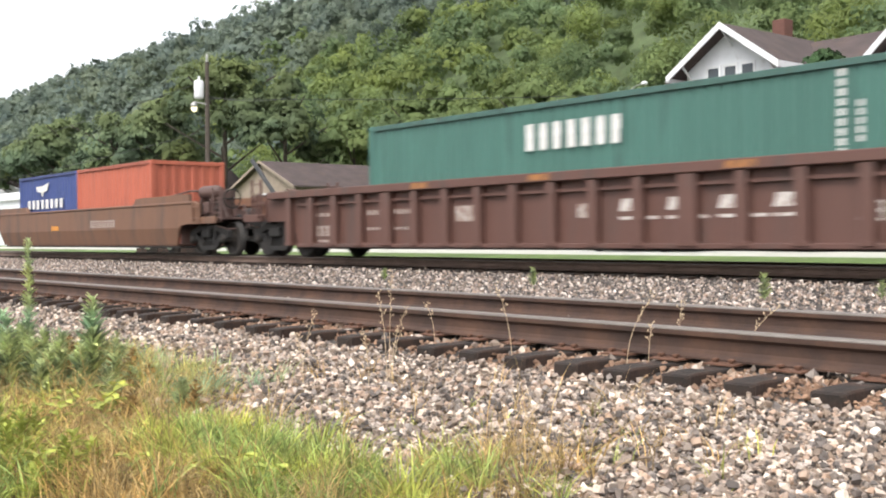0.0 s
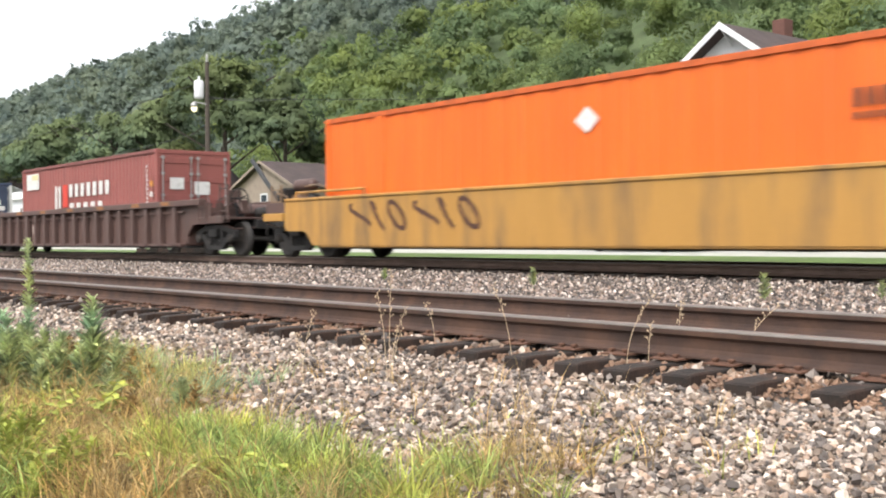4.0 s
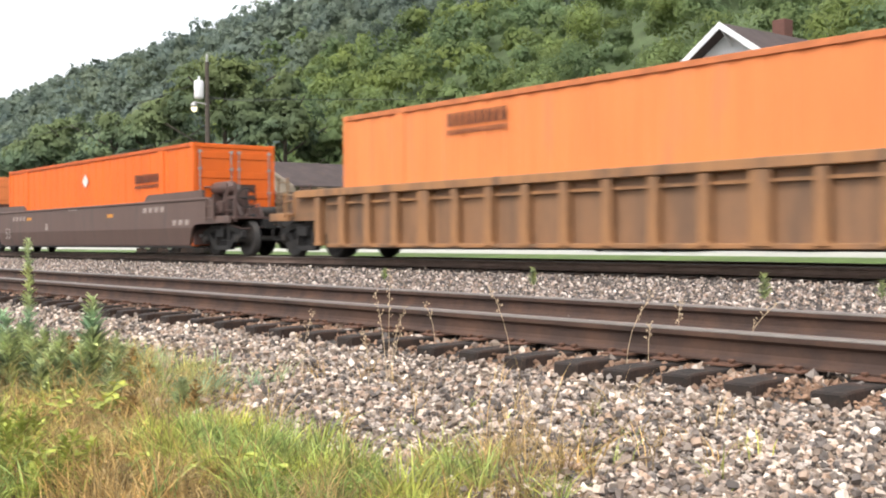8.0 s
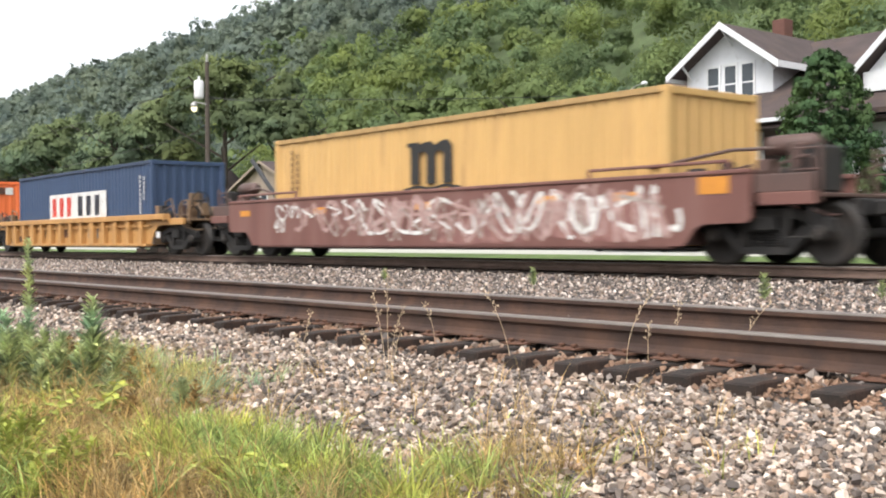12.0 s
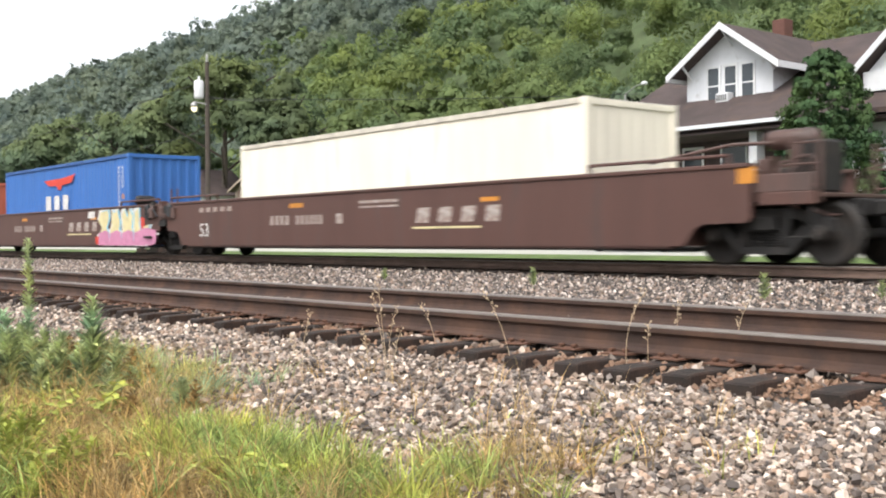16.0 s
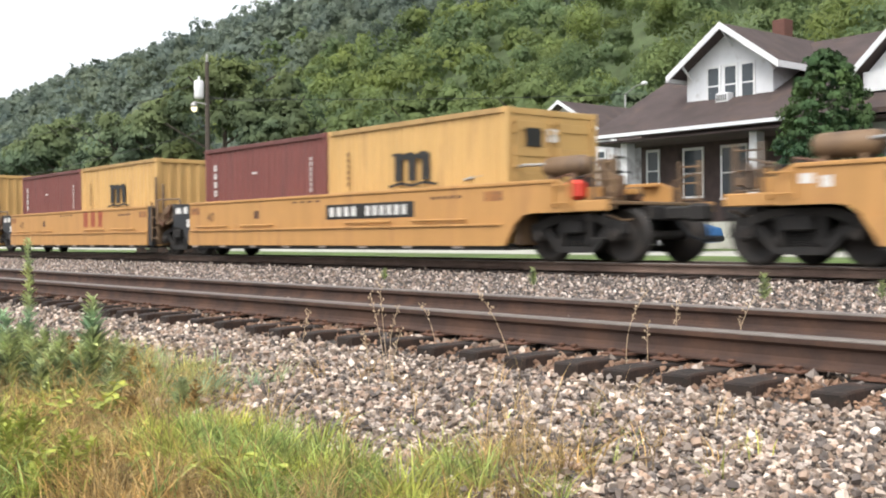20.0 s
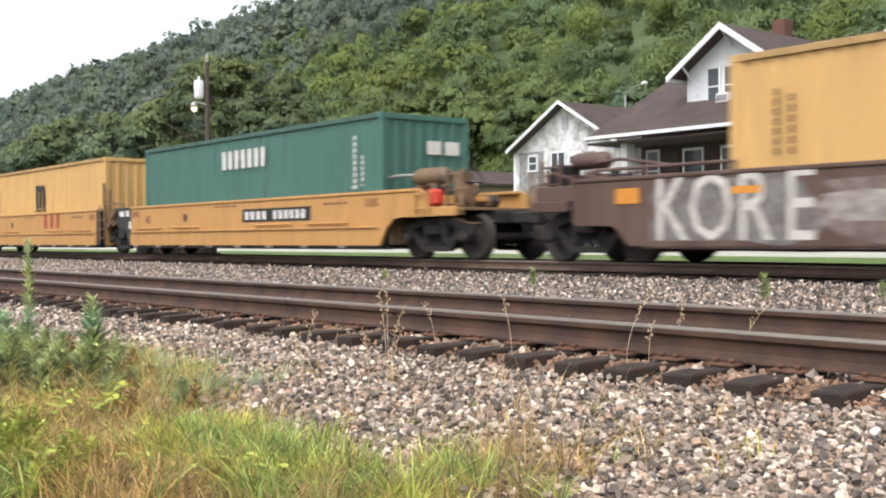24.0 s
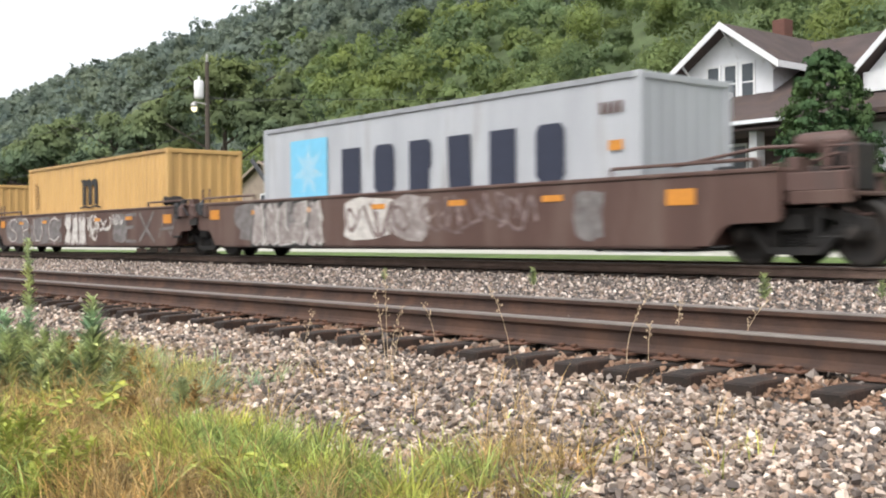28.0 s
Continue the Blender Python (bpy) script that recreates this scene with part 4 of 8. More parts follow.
    if domestic:
        for s in (-1, 1):
            for x in (-6.0, 6.0):
                part("lifting_post", shared(("lift", H, key), lambda: Build().block(-0.16, 0.16, -0.015, 0.015, 0.12, H - 0.1, 0.006).mesh("lifting_post", mat)), c, (x, s * (hy - 0.016), 0))
    c["uc"] = uc
    return c, uc, -hy


def codes(c, y, x0, x1, z0, z1, mat="white_mark", n=7):
    """A column of small unreadable marks."""
    k = (z1 - z0) / n
    w = 0.42 * (x1 - x0)
    for i in range(n):
        part("code_mark", shared(("code", round(w, 3), round(k, 3), mat), lambda: Build().box(0, w, -0.004, 0, 0, 0.72 * k).mesh("code_mark", M[mat])), c, (x0 + 0.15 * (x1 - x0), y, z0 + i * k))


ZB = FLOOR_Z  # car heights to container heights


def box_marks(c, uc, y, rows):
    """rows: (kind, material, u0, u1, z0, z1, count), heights above the rail."""
    for kind, mk, u0, u1, z0, z1, n in rows:
        a, b2, c0, c1 = u0 - uc, u1 - uc, z0 - ZB, z1 - ZB
        if kind == "word":
            letters(c, "lettering", M[mk], a, b2, c0, c1, n, y - 0.001)
        elif kind == "slab":
            slab(c, "marking", M[mk], a, b2, c0, c1, y - 0.001 - 0.004 * n)
        elif kind == "code":
            codes(c, y - 0.001, a, b2, c0, c1, mk, n)
        elif kind == "diamond":
            m2, z2 = (a + b2) / 2, (c0 + c1) / 2
            part("marking", Build().prism([(a, z2), (m2, c0), (b2, z2), (m2, c1)], "y", y - 0.005, y - 0.001).mesh("marking", M[mk]), c)
        elif kind == "m":
            w, h = 1.08 * (b2 - a), 0.82 * (c1 - c0)
            zm = c1 - h
            shape = [(0, 0), (0.22, 0), (0.22, 0.7), (0.29, 0.78), (0.39, 0.7), (0.39, 0), (0.61, 0), (0.61, 0.7), (0.68, 0.78), (0.78, 0.7), (0.78, 0), (1, 0), (1, 0.86), (0.9, 1), (0.72, 0.98), (0.6, 0.9), (0.5, 1), (0.32, 0.98), (0.22, 0.93), (0.22, 1), (-0.08, 1), (-0.08, 0.9), (0, 0.9)]
            part("logo", Build().prism([(a + p * w, zm + q * h) for p, q in shape], "y", y - 0.005, y - 0.001).mesh("logo", M[mk]), c, None, "black line emblem")
            wave = [(a + w * (-0.18 + 1.36 * k / 16), zm - 0.1 - 0.025 * math.cos(k * math.pi / 4)) for k in range(17)]
            part("logo_underline", Build().prism(wave + [(p, q + 0.055) for p, q in reversed(wave)], "y", y - 0.005, y - 0.001).mesh("logo_underline", M[mk]), c)
        elif kind == "star":
            m2, z2, r = (a + b2) / 2, (c0 + c1) / 2, 0.42 * (b2 - a)
            pts = []
            for k in range(14):
                rr = r if k % 2 == 0 else r * 0.42
                pts.append((m2 + rr * math.sin(math.pi * k / 7), z2 + rr * math.cos(math.pi * k / 7)))
            part("emblem", Build().prism(pts, "y", y - 0.009, y - 0.005).mesh("emblem", M[mk]), c, None, "white seven-pointed star")
        elif kind == "eagle":
            w, h = b2 - a, c1 - c0
            part("emblem", Build().prism([(a, c0 + 0.75 * h), (a + 0.15 * w, c0 + 0.35 * h), (a + 0.42 * w, c0 + 0.3 * h), (a + 0.46 * w, c0), (a + 0.55 * w, c0), (a + 0.58 * w, c0 + 0.3 * h), (a + 0.87 * w, c0 + 0.4 * h),
                                              (a + w, c1), (a + 0.6 * w, c0 + 0.8 * h)], "y", y - 0.005, y - 0.001).mesh("emblem", M[mk]), c, None, "red winged emblem")


def end_marks(c, L, W, rows):
    """Marks on the trailing end; rows: (material, y0, y1, z0, z1) in the container's space."""
    for mk, y0, y1, z0, z1 in rows:
        part("marking", Build().box(L / 2 + 0.012, L / 2 + 0.016, y0, y1, z0, z1).mesh("marking", M[mk]), c)


# cars: style, truck centres, end kinds, top height, paint, label, group
RIB53 = "weathered maroon ribbed well car with worn white lettering"
SMOOTH = "dusty grey-brown smooth-sided well car with number 53"
OCHRE = "rust-stained ochre ribbed well car on the far track"
BROWN = "dark brown smooth well car with white lettering and graffiti"
YEL = "yellow smooth-sided well car with black end gear"
TAG = "brown well car covered in pale spray graffiti"
CARS = {}
for nm, style, uL, uR, j0, j1, T, pk, lab, grp in (
        ("A0", "smooth", -45.2, -26.9, "S", "E", 1.5, "brown_car", "rusty brown smooth well car with white lettering", "well cars"),
        ("A1", "rib", -23.2, -4.1, "E", "S", 1.58, "maroon_car", RIB53, "well cars"),
        ("A2", "rib", -4.1, 16.3, "S", "S", 1.58, "maroon_car", "empty weathered maroon ribbed well car with number 53", "well cars"),
        ("A3", "rib", 16.3, 35.5, "S", "E", 1.58, "maroon_car", RIB53, "well cars"),
        ("A4", "rib", 39.5, 59.1, "E", "E", 1.55, "dark_car", "dark brown ribbed well car with amber sill marks", "well cars"),
        ("B1", "plain", 63.4, 81.9, "E", "E", 1.4, "tan_car", "scuffed tan-yellow well car with sloped ends", "well cars"),
        ("C1", "smooth", 86.0, 106.6, "E", "S", 1.58, "grey_car", SMOOTH, "well cars"),
        ("C2", "smooth", 106.6, 125.6, "S", "S", 1.58, "grey_car", SMOOTH, "well cars"),
        ("C3", "smooth", 125.6, 145.1, "S", "E", 1.58, "grey_car", SMOOTH, "well cars"),
        ("D1", "rib", 149.3, 168.9, "E", "S", 1.57, "ochre_car", OCHRE, "well cars"),
        ("D2", "rib", 168.9, 188.4, "S", "S", 1.57, "ochre_car", OCHRE, "well cars"),
        ("D3", "rib", 188.4, 208.3, "S", "E", 1.57, "ochre_car", OCHRE, "well cars"),
        ("E1", "rib", 212.3, 228.0, "E", "E", 1.2, "yellow_car", "low yellow ribbed well car on the far track", "well cars"),
        ("F1", "plain", 231.8, 247.6, "E", "E", 1.42, "pink_car", "faded reddish well car with pale graffiti and number 40", "well cars"),
        ("G1", "rib", 251.9, 269.3, "E", "E", 1.17, "red_car", "bright red-orange ribbed well car with rust stains", "well cars"),
        ("H1", "plain", 273.4, 294.3, "E", "S", 1.5, "bnsf_car", BROWN, "well cars"),
        ("H2", "plain", 294.3, 313.4, "S", "S", 1.5, "bnsf_car", BROWN, "well cars"),
        ("H3", "plain", 313.4, 333.2, "S", "E", 1.5, "bnsf_car", BROWN, "well cars"),
        ("I1", "yellow", 337.4, 353.1, "E", "S", 1.45, "yellow_car", YEL, "well cars"),
        ("I2", "yellow", 353.1, 368.6, "S", "S", 1.45, "yellow_car", YEL, "well cars"),
        ("I3", "yellow", 368.6, 383.8, "S", "S", 1.45, "yellow_car", YEL, "well cars"),
        ("I4", "yellow", 383.8, 399.3, "S", "S", 1.45, "yellow_car", YEL, "well cars"),
        ("I5", "yellow", 399.3, 415.0, "S", "E", 1.45, "yellow_car", YEL, "well cars"),
        ("J1", "yellow", 419.4, 434.7, "E", "S", 1.45, "yellow_car", YEL, "well cars"),
        ("J2", "yellow", 434.7, 450.2, "S", "S", 1.45, "yellow_car", YEL, "well cars"),
        ("J3", "yellow", 450.2, 465.8, "S", "S", 1.45, "yellow_car", YEL, "well cars"),
        ("J4", "yellow", 465.8, 480.9, "S", "S", 1.45, "yellow_car", YEL, "well cars"),
        ("J5", "yellow", 480.9, 496.7, "S", "E", 1.45, "yellow_car", YEL, "well cars"),
        ("K1", "plain", 500.9, 519.0, "E", "S", 1.42, "tagged_car", TAG, "well cars"),
        ("K2", "plain", 519.0, 536.3, "S", "S", 1.42, "tagged_car", TAG, "well cars"),
        ("K3", "plain", 536.3, 554.2, "S", "S", 1.42, "tagged_car", "brown well car with large white graffiti and ring targets", "well cars"),
        ("K4", "plain", 554.2, 572.2, "S", "S", 1.42, "tagged_car", TAG, "well cars"),
        ("K5", "plain", 572.2, 590.5, "S", "E", 1.42, "tagged_car", TAG, "well cars")):
    CARS[nm] = well_car(style, uL, uR, j0, j1, T, pk, lab, grp)


def on_car(nm, kind, mk, u0, u1, z0, z1, n=1, seed=1, width=0.06, inset=0.0):
    """A mark on the near side of a car, placed along the train."""
    car, uc, half = CARS[nm]
    y = NEAR + inset
    a, b = u0 - uc, u1 - uc
    if kind == "word":
        letters(car, "lettering", M[mk], a, b, z0, z1, n, y, 0.25 if seed == 2 else 0.0)
    elif kind == "slab":
        slab(car, "marking", M[mk], a, b, z0, z1, y - 0.004 * (n - 1))
    elif kind == "scrawl":
        strokes(car, "graffiti", M[mk], a, b, z0, z1, n, y, width, seed)
    elif kind == "blob":
        blob(car, "graffiti", M[mk], a, b, z0, z1, y - 0.003 * n, seed)
    elif kind == "number":
        for k, digit in enumerate(str(n)):
            part("digit", text_mesh(digit, (z1 - z0) * 1.35, M[mk]), car, Matrix.Translation(((a + b) / 2 + (k - 0.5) * (z1 - z0) * 0.78, y - 0.003, (z0 + z1) / 2)) @ Matrix.Rotation(math.pi / 2, 4, "X"))
    elif kind == "ring":
        m2, z2 = (a + b) / 2, (z0 + z1) / 2
        for k, (r, mm) in enumerate(((0.66, "chalk_mark"), (0.5, "oxblood_mark"), (0.3, "chalk_mark"), (0.1, "oxblood_mark"))):
            rr = r * (b - a)
            part("graffiti", Build().prism([(m2 + rr * math.cos(t * math.pi / 9), z2 + rr * 1.15 * math.sin(t * math.pi / 9)) for t in range(18)], "y", y - 0.018 - 0.003 * k, y - 0.016).mesh("graffiti", M[mm]), car)


INS = 0.145


def plate(nm, u0, u1):
    """A black stencilled data plate that fills a bay at the end of a ribbed car."""
    car, u = CARS[nm][0], CARS[nm][1]
    p = part("data_plate", Build().block(u0 - u, u1 - u, NEAR - 0.006, NEAR + 0.15, 0.24, 1.36, 0.01).mesh("data_plate", M["plate_paint"]), car, None, "black painted data plate")
    for k, (a, b, z) in enumerate(((0.2, 0.5, 1.12), (0.62, 0.85, 1.12), (0.25, 0.4, 0.88), (0.15, 0.85, 0.52), (0.3, 0.8, 0.4))):
        w = u1 - u0
        part("stencil", Build().box(u0 - u + a * w, u0 - u + b * w, NEAR - 0.011, NEAR - 0.007, z, z + (0.1 if k == 3 else 0.05)).mesh("stencil", M["pale_mark"]), p)


PLATES = (("D1", 166.76, 167.91), ("D2", 170.94, 172.11), ("D2", 186.30, 187.49), ("D3", 190.61, 191.66))
for nm, a, b in PLATES:
    plate(nm, a, b)
for nm, a in (("A1", -21.3), ("A2", -2.2), ("A3", 18.2)):
    on_car(nm, "word", "pale_mark", a, a + 1.1, 0.5, 0.74, 5, inset=INS)
    on_car(nm, "word", "pale_mark", a, a + 0.9, 0.95, 1.03, 4, inset=INS)
    on_car(nm, "slab", "pale_mark", a + 0.3, a + 0.8, 0.36, 0.42, inset=INS)
for nm, base in (("A1", -11.8), ("A2", 8.79), ("A3", 22.08)):
    for k, (a, w) in enumerate(((0, 0.82), (0.98, 0.79), (1.96, 0.85), (2.91, 0.54))):
        on_car(nm, "word", "worn_white", base + a, base + a + w, 0.86, 1.06, 1, 2, inset=INS)
        on_car(nm, "slab", "worn_white", base + a, base + a + w, 0.72, 0.77, inset=INS)
    d = base + 4.14
    if nm != "A3":
        on_car(nm, "number", "worn_white", d, d + 0.55, 0.6, 0.9, 53, inset=INS)
    on_car(nm, "slab", "pale_mark", base - 0.95, base - 0.7, 0.77, 1.01, inset=INS)
    on_car(nm, "slab", "pale_mark", base - 4.2, base - 3.6, 0.76, 1.06, inset=INS)
    for a in (-7.2, -6.2) if nm != "A3" else (0.0,):
        if nm == "A3":
            break
        on_car(nm, "word", "pale_mark", base + a, base + a + 0.6, 0.95, 1.05, 4, inset=INS)
        on_car(nm, "word", "pale_mark", base + a, base + a + 0.5, 0.62, 0.68, 4, inset=INS)
    for a in (-5.4, -2.0, 2.2, 5.6):
        on_car(nm, "slab", "worn_amber", base + a, base + a + 0.55, 1.44, 1.55, inset=-0.031)
for a in (43.6, 46.2, 48.9, 51.6, 54.4, 56.5):
    on_car("A4", "slab", "worn_amber", a, a + 0.55, 1.42, 1.53, inset=-0.031)
on_car("A4", "word", "pale_mark", 44.5, 45.1, 0.7, 1.0, 2, inset=INS)
on_car("A3", "number", "pale_mark", 32.55, 33.15, 0.62, 0.92, 53, inset=INS)
for a in (28.6, 29.5, 31.75, 34.3):
    on_car("A3", "word", "pale_mark", a, a + (0.7 if a < 30 else 0.3), 0.98, 1.12, 4, inset=INS)
    on_car("A3", "slab", "pale_mark", a, a + (0.7 if a < 30 else 0.3), 0.78, 0.86, inset=INS)
on_car("A0", "word", "pale_mark", -34.6, -32.5, 0.85, 1.08, 9)
on_car("A0", "slab", "amber_mark", -38.3, -37.6, 0.8, 0.95)
for a in (66.2, 68.5):
    on_car("B1", "scrawl", "dark_mark", a, a + 2.0, 0.6, 1.25, 3, 5, 0.1)
for nm, a in (("C1", 87.9), ("C2", 108.2), ("C3", 127.6)):
    on_car(nm, "number", "pale_mark", a, a + 0.8, 0.48, 0.92, 53)
    on_car(nm, "word", "pale_mark", a + 1.0, a + 2.6, 1.2, 1.36, 4)
    on_car(nm, "slab", "amber_mark", a + 2.65, a + 3.15, 1.2, 1.31)
    on_car(nm, "slab", "pale_mark", a + 4.65, a + 4.9, 0.82, 1.05)
    on_car(nm, "slab", "amber_mark", a + 10.4, a + 10.9, 1.16, 1.27)
    on_car(nm, "word", "pale_mark", a + 13.2, a + 14.8, 1.25, 1.4, 4)
    on_car(nm, "word", "pale_mark", a + 7.0, a + 8.4, 1.46, 1.5, 1)
    on_car(nm, "word", "pale_mark", a + 15.2, a + 16.4, 0.85, 1.0, 3)
on_car("E1", "slab", "dark_mark", 214.4, 215.9, 0.4, 0.62, inset=INS)
for a in (217.0, 219.2):
    on_car("E1", "slab", "dark_mark", a, a + 0.5, 0.55, 0.85, inset=INS)
on_car("E1", "slab", "grey_mark", 221.6, 222.5, 0.5, 0.9, inset=INS)
on_car("E1", "slab", "white_mark", 227.0, 227.25, 0.5, 0.68, inset=INS)
on_car("F1", "number", "white_mark", 233.9, 234.75, 0.56, 0.92, 40)
on_car("F1", "scrawl", "white_mark", 234.2, 237.6, 0.85, 1.3, 6, 11, 0.05)
on_car("F1", "scrawl", "white_mark", 237.6, 243.4, 0.5, 1.3, 9, 12, 0.07)
on_car("F1", "scrawl", "white_mark", 243.6, 246.4, 0.38, 1.3, 6, 13, 0.09)
on_car("F1", "scrawl", "pale_mark", 236.0, 246.0, 0.35, 1.25, 12, 14, 0.05)
for k, (a, b, z0, z1, n, w) in enumerate(((235.0, 238.0, 0.6, 1.3, 7, 0.09), (237.8, 240.4, 0.5, 1.32, 6, 0.12), (240.4, 243.4, 0.35, 1.0, 7, 0.08), (243.0, 246.2, 0.3, 1.25, 9, 0.11), (239.0, 245.0, 0.8, 1.34, 12, 0.07))):
    on_car("F1", "scrawl", "pink_chalk", a, b, z0, z1, n, 150 + k, w)
on_car("F1", "blob", "pink_haze", 243.3, 246.1, 0.32, 1.1, 1, 160)
on_car("F1", "blob", "pink_haze", 240.3, 242.9, 0.3, 0.8, 1, 161)
on_car("F1", "slab", "amber_mark", 246.7, 247.25, 1.07, 1.33, 2)
for a in (232.4, 235.9, 239.7, 243.2, 245.0):
    on_car("F1", "slab", "amber_mark", a, a + 0.5, 1.02, 1.16, 3)
on_car("G1", "word", "amber_mark", 254.5, 255.4, 0.5, 0.7, 4, inset=INS)
for nm, a in (("H1", 286.1), ("H2", 305.8), ("H3", 325.3)):
    on_car(nm, "word", "pale_mark", a, a + 2.8, 0.75, 1.05, 4, 2)
    on_car(nm, "slab", "straw_mark", a - 0.1, a + 2.0, 0.63, 0.67)
    on_car(nm, "word", "pale_mark", a - 5.8, a - 4.85, 0.78, 1.0, 4)
    on_car(nm, "word", "pale_mark", a - 4.6, a - 3.4, 0.78, 0.99, 6)
    on_car(nm, "slab", "pale_mark", a - 2.9, a - 2.65, 0.78, 1.0)
    on_car(nm, "slab", "amber_mark", a - 4.9, a - 4.3, 1.18, 1.28)
    on_car(nm, "slab", "amber_mark", a + 2.0, a + 2.5, 1.12, 1.2)
    on_car(nm, "slab", "pale_mark", a - 2.0, a - 0.6, 1.2, 1.26)
    on_car(nm, "slab", "pale_mark", a - 2.0, a - 0.6, 1.1, 1.14)
    on_car(nm, "number", "white_mark", a - 9.7, a - 8.95, 0.49, 0.87, 53)
    on_car(nm, "word", "pale_mark", a - 9.6, a - 7.6, 1.18, 1.3, 5)
wild(CARS["H1"][0], 277.7 - CARS["H1"][1], 281.8 - CARS["H1"][1], 0.33, 1.35, "grey_mark", "lilac_mark", "cyan_mark", None, NEAR, 4, 2)
on_car("H1", "scrawl", "cyan_mark", 277.8, 281.8, 0.4, 1.3, 5, 21, 0.12)
on_car("H1", "scrawl", "straw_mark", 275.8, 277.8, 0.5, 1.35, 4, 22, 0.12)
on_car("H1", "blob", "pink_mark", 281.2, 283.0, 0.3, 0.7, 1, 4)
wild(CARS["H1"][0], 289.2 - CARS["H1"][1], 293.6 - CARS["H1"][1], 0.62, 1.4, "pink_mark", "white_mark", "lilac_mark", "lilac_mark", NEAR, 5, 1)
on_car("H1", "scrawl", "black_mark", 289.2, 293.6, 0.3, 1.3, 6, 23, 0.12)
on_car("H1", "blob", "green_mark", 288.7, 289.8, 0.28, 1.05, 2, 7)
on_car("H2", "blob", "white_mark", 308.25, 313.1, 0.26, 0.8, 0, 8)
wild(CARS["H2"][0], 308.5 - CARS["H2"][1], 312.2 - CARS["H2"][1], 0.28, 1.42, "straw_mark", "white_mark", "cyan_mark", "pink_mark", NEAR)
on_car("H2", "blob", "pink_mark", 311.6, 313.0, 0.28, 0.8, 6, 10)
on_car("H2", "blob", "red_mark", 311.7, 312.1, 0.75, 1.15, 2, 12)
on_car("H2", "blob", "red_mark", 308.2, 308.8, 0.3, 0.6, 2, 13)
on_car("H2", "blob", "white_mark", 307.6, 308.2, 1.15, 1.4, 1, 14)
on_car("H3", "slab", "amber_mark", 333.0, 333.3, 1.2, 1.44)
for nm, a in (("I1", 342.0), ("I5", 407.6), ("J1", 423.7), ("J5", 489.3)):
    on_car(nm, "slab", "black_mark", a, a + 3.25, 0.87, 1.2)
    on_car(nm, "word", "white_mark", a + 0.15, a + 1.3, 0.93, 1.14, 4, inset=-0.006)
    on_car(nm, "word", "white_mark", a + 1.55, a + 3.1, 0.93, 1.14, 6, inset=-0.006)
for nm, a in (("I2", 361.74), ("I3", 377.14), ("I4", 392.79), ("J2", 443.3), ("J3", 459.0), ("J4", 474.5)):
    on_car(nm, "word", "rust_mark", a, a + 1.9, 0.88, 1.4, 3)
for nm in ("I1", "I2", "I3", "I4", "I5", "J1", "J2", "J3", "J4", "J5"):
    car, uc, half = CARS[nm]
    on_car(nm, "number", "dark_mark", uc - half + 2.4, uc - half + 2.9, 0.88, 1.16, 40)
    on_car(nm, "slab", "worn_amber", uc - half + 1.5, uc - half + 2.0, 1.12, 1.3)
    on_car(nm, "slab", "worn_amber", uc + half - 2.0, uc + half - 1.5, 1.12, 1.3)
    if nm in ("I1", "J1"):
        on_car(nm, "slab", "white_mark", uc - half + 0.22, uc - half + 0.44, 1.16, 1.3)
        on_car(nm, "slab", "white_mark", uc - half + 0.55, uc - half + 0.72, 1.1, 1.26)
    on_car(nm, "word", "dark_mark", uc - half + 5.0, uc - half + 5.4, 0.95, 1.15, 1)
    on_car(nm, "word", "dark_mark", uc + half - 3.6, uc + half - 2.6, 1.2, 1.26, 5)
    on_car(nm, "word", "dark_mark", uc - 1.0, uc + 0.3, 1.28, 1.32, 4)
for nm, u0 in (("K1", 500.9), ("K2", 519.0), ("K3", 536.3), ("K4", 554.2), ("K5", 572.2)):
    car, uc, half = CARS[nm]
    on_car(nm, "slab", "amber_mark", uc - half + 0.95, uc - half + 1.45, 0.97, 1.22, 4)
    on_car(nm, "slab", "amber_mark", uc + half - 2.0, uc + half - 1.45, 0.92, 1.17, 4)
    for k in range(5):
        a = uc - half + 3.2 + k * (2 * half - 6.4) / 4.6
        on_car(nm, "slab", "amber_mark", a, a + 0.5, 1.06, 1.17, 4)
on_car("K1", "blob", "grey_mark", 502.6, 505.6, 0.28, 1.38, 1, 30)
kc, kuc, _ = CARS["K1"]
for k, glyph in enumerate("KORE"):
    part("sprayed_letter", text_mesh(glyph, 1.25, M["chalk_mark"]), kc, Matrix.Translation((502.98 + 0.75 * k - kuc, NEAR - 0.012, 0.83)) @ Matrix.Rotation(math.pi / 2, 4, "X") @ Matrix.Diagonal((0.84, 1.2, 1, 1)), "large white sprayed letter")
on_car("K1", "blob", "haze_mark", 505.44, 509.25, 0.28, 1.3, 1, 31)
on_car("K1", "blob", "silver_haze", 505.52, 507.44, 0.62, 1.05, 2, 35)
on_car("K1", "blob", "grey_mark", 510.95, 513.39, 0.27, 1.38, 1, 36)
on_car("K1", "scrawl", "chalk_mark", 510.8, 511.93, 0.3, 1.36, 1, 37, 0.14)
on_car("K1", "scrawl", "haze_mark", 507.7, 510.9, 0.35, 1.2, 5, 38, 0.07)
on_car("K1", "scrawl", "chalk_mark", 509.69, 510.41, 1.1, 1.3, 2, 39, 0.05)
on_car("K1", "scrawl", "silver_haze", 511.89, 512.87, 0.4, 1.3, 3, 29, 0.1)
on_car("K1", "blob", "haze_mark", 515.91, 517.46, 0.3, 1.3, 2, 33)
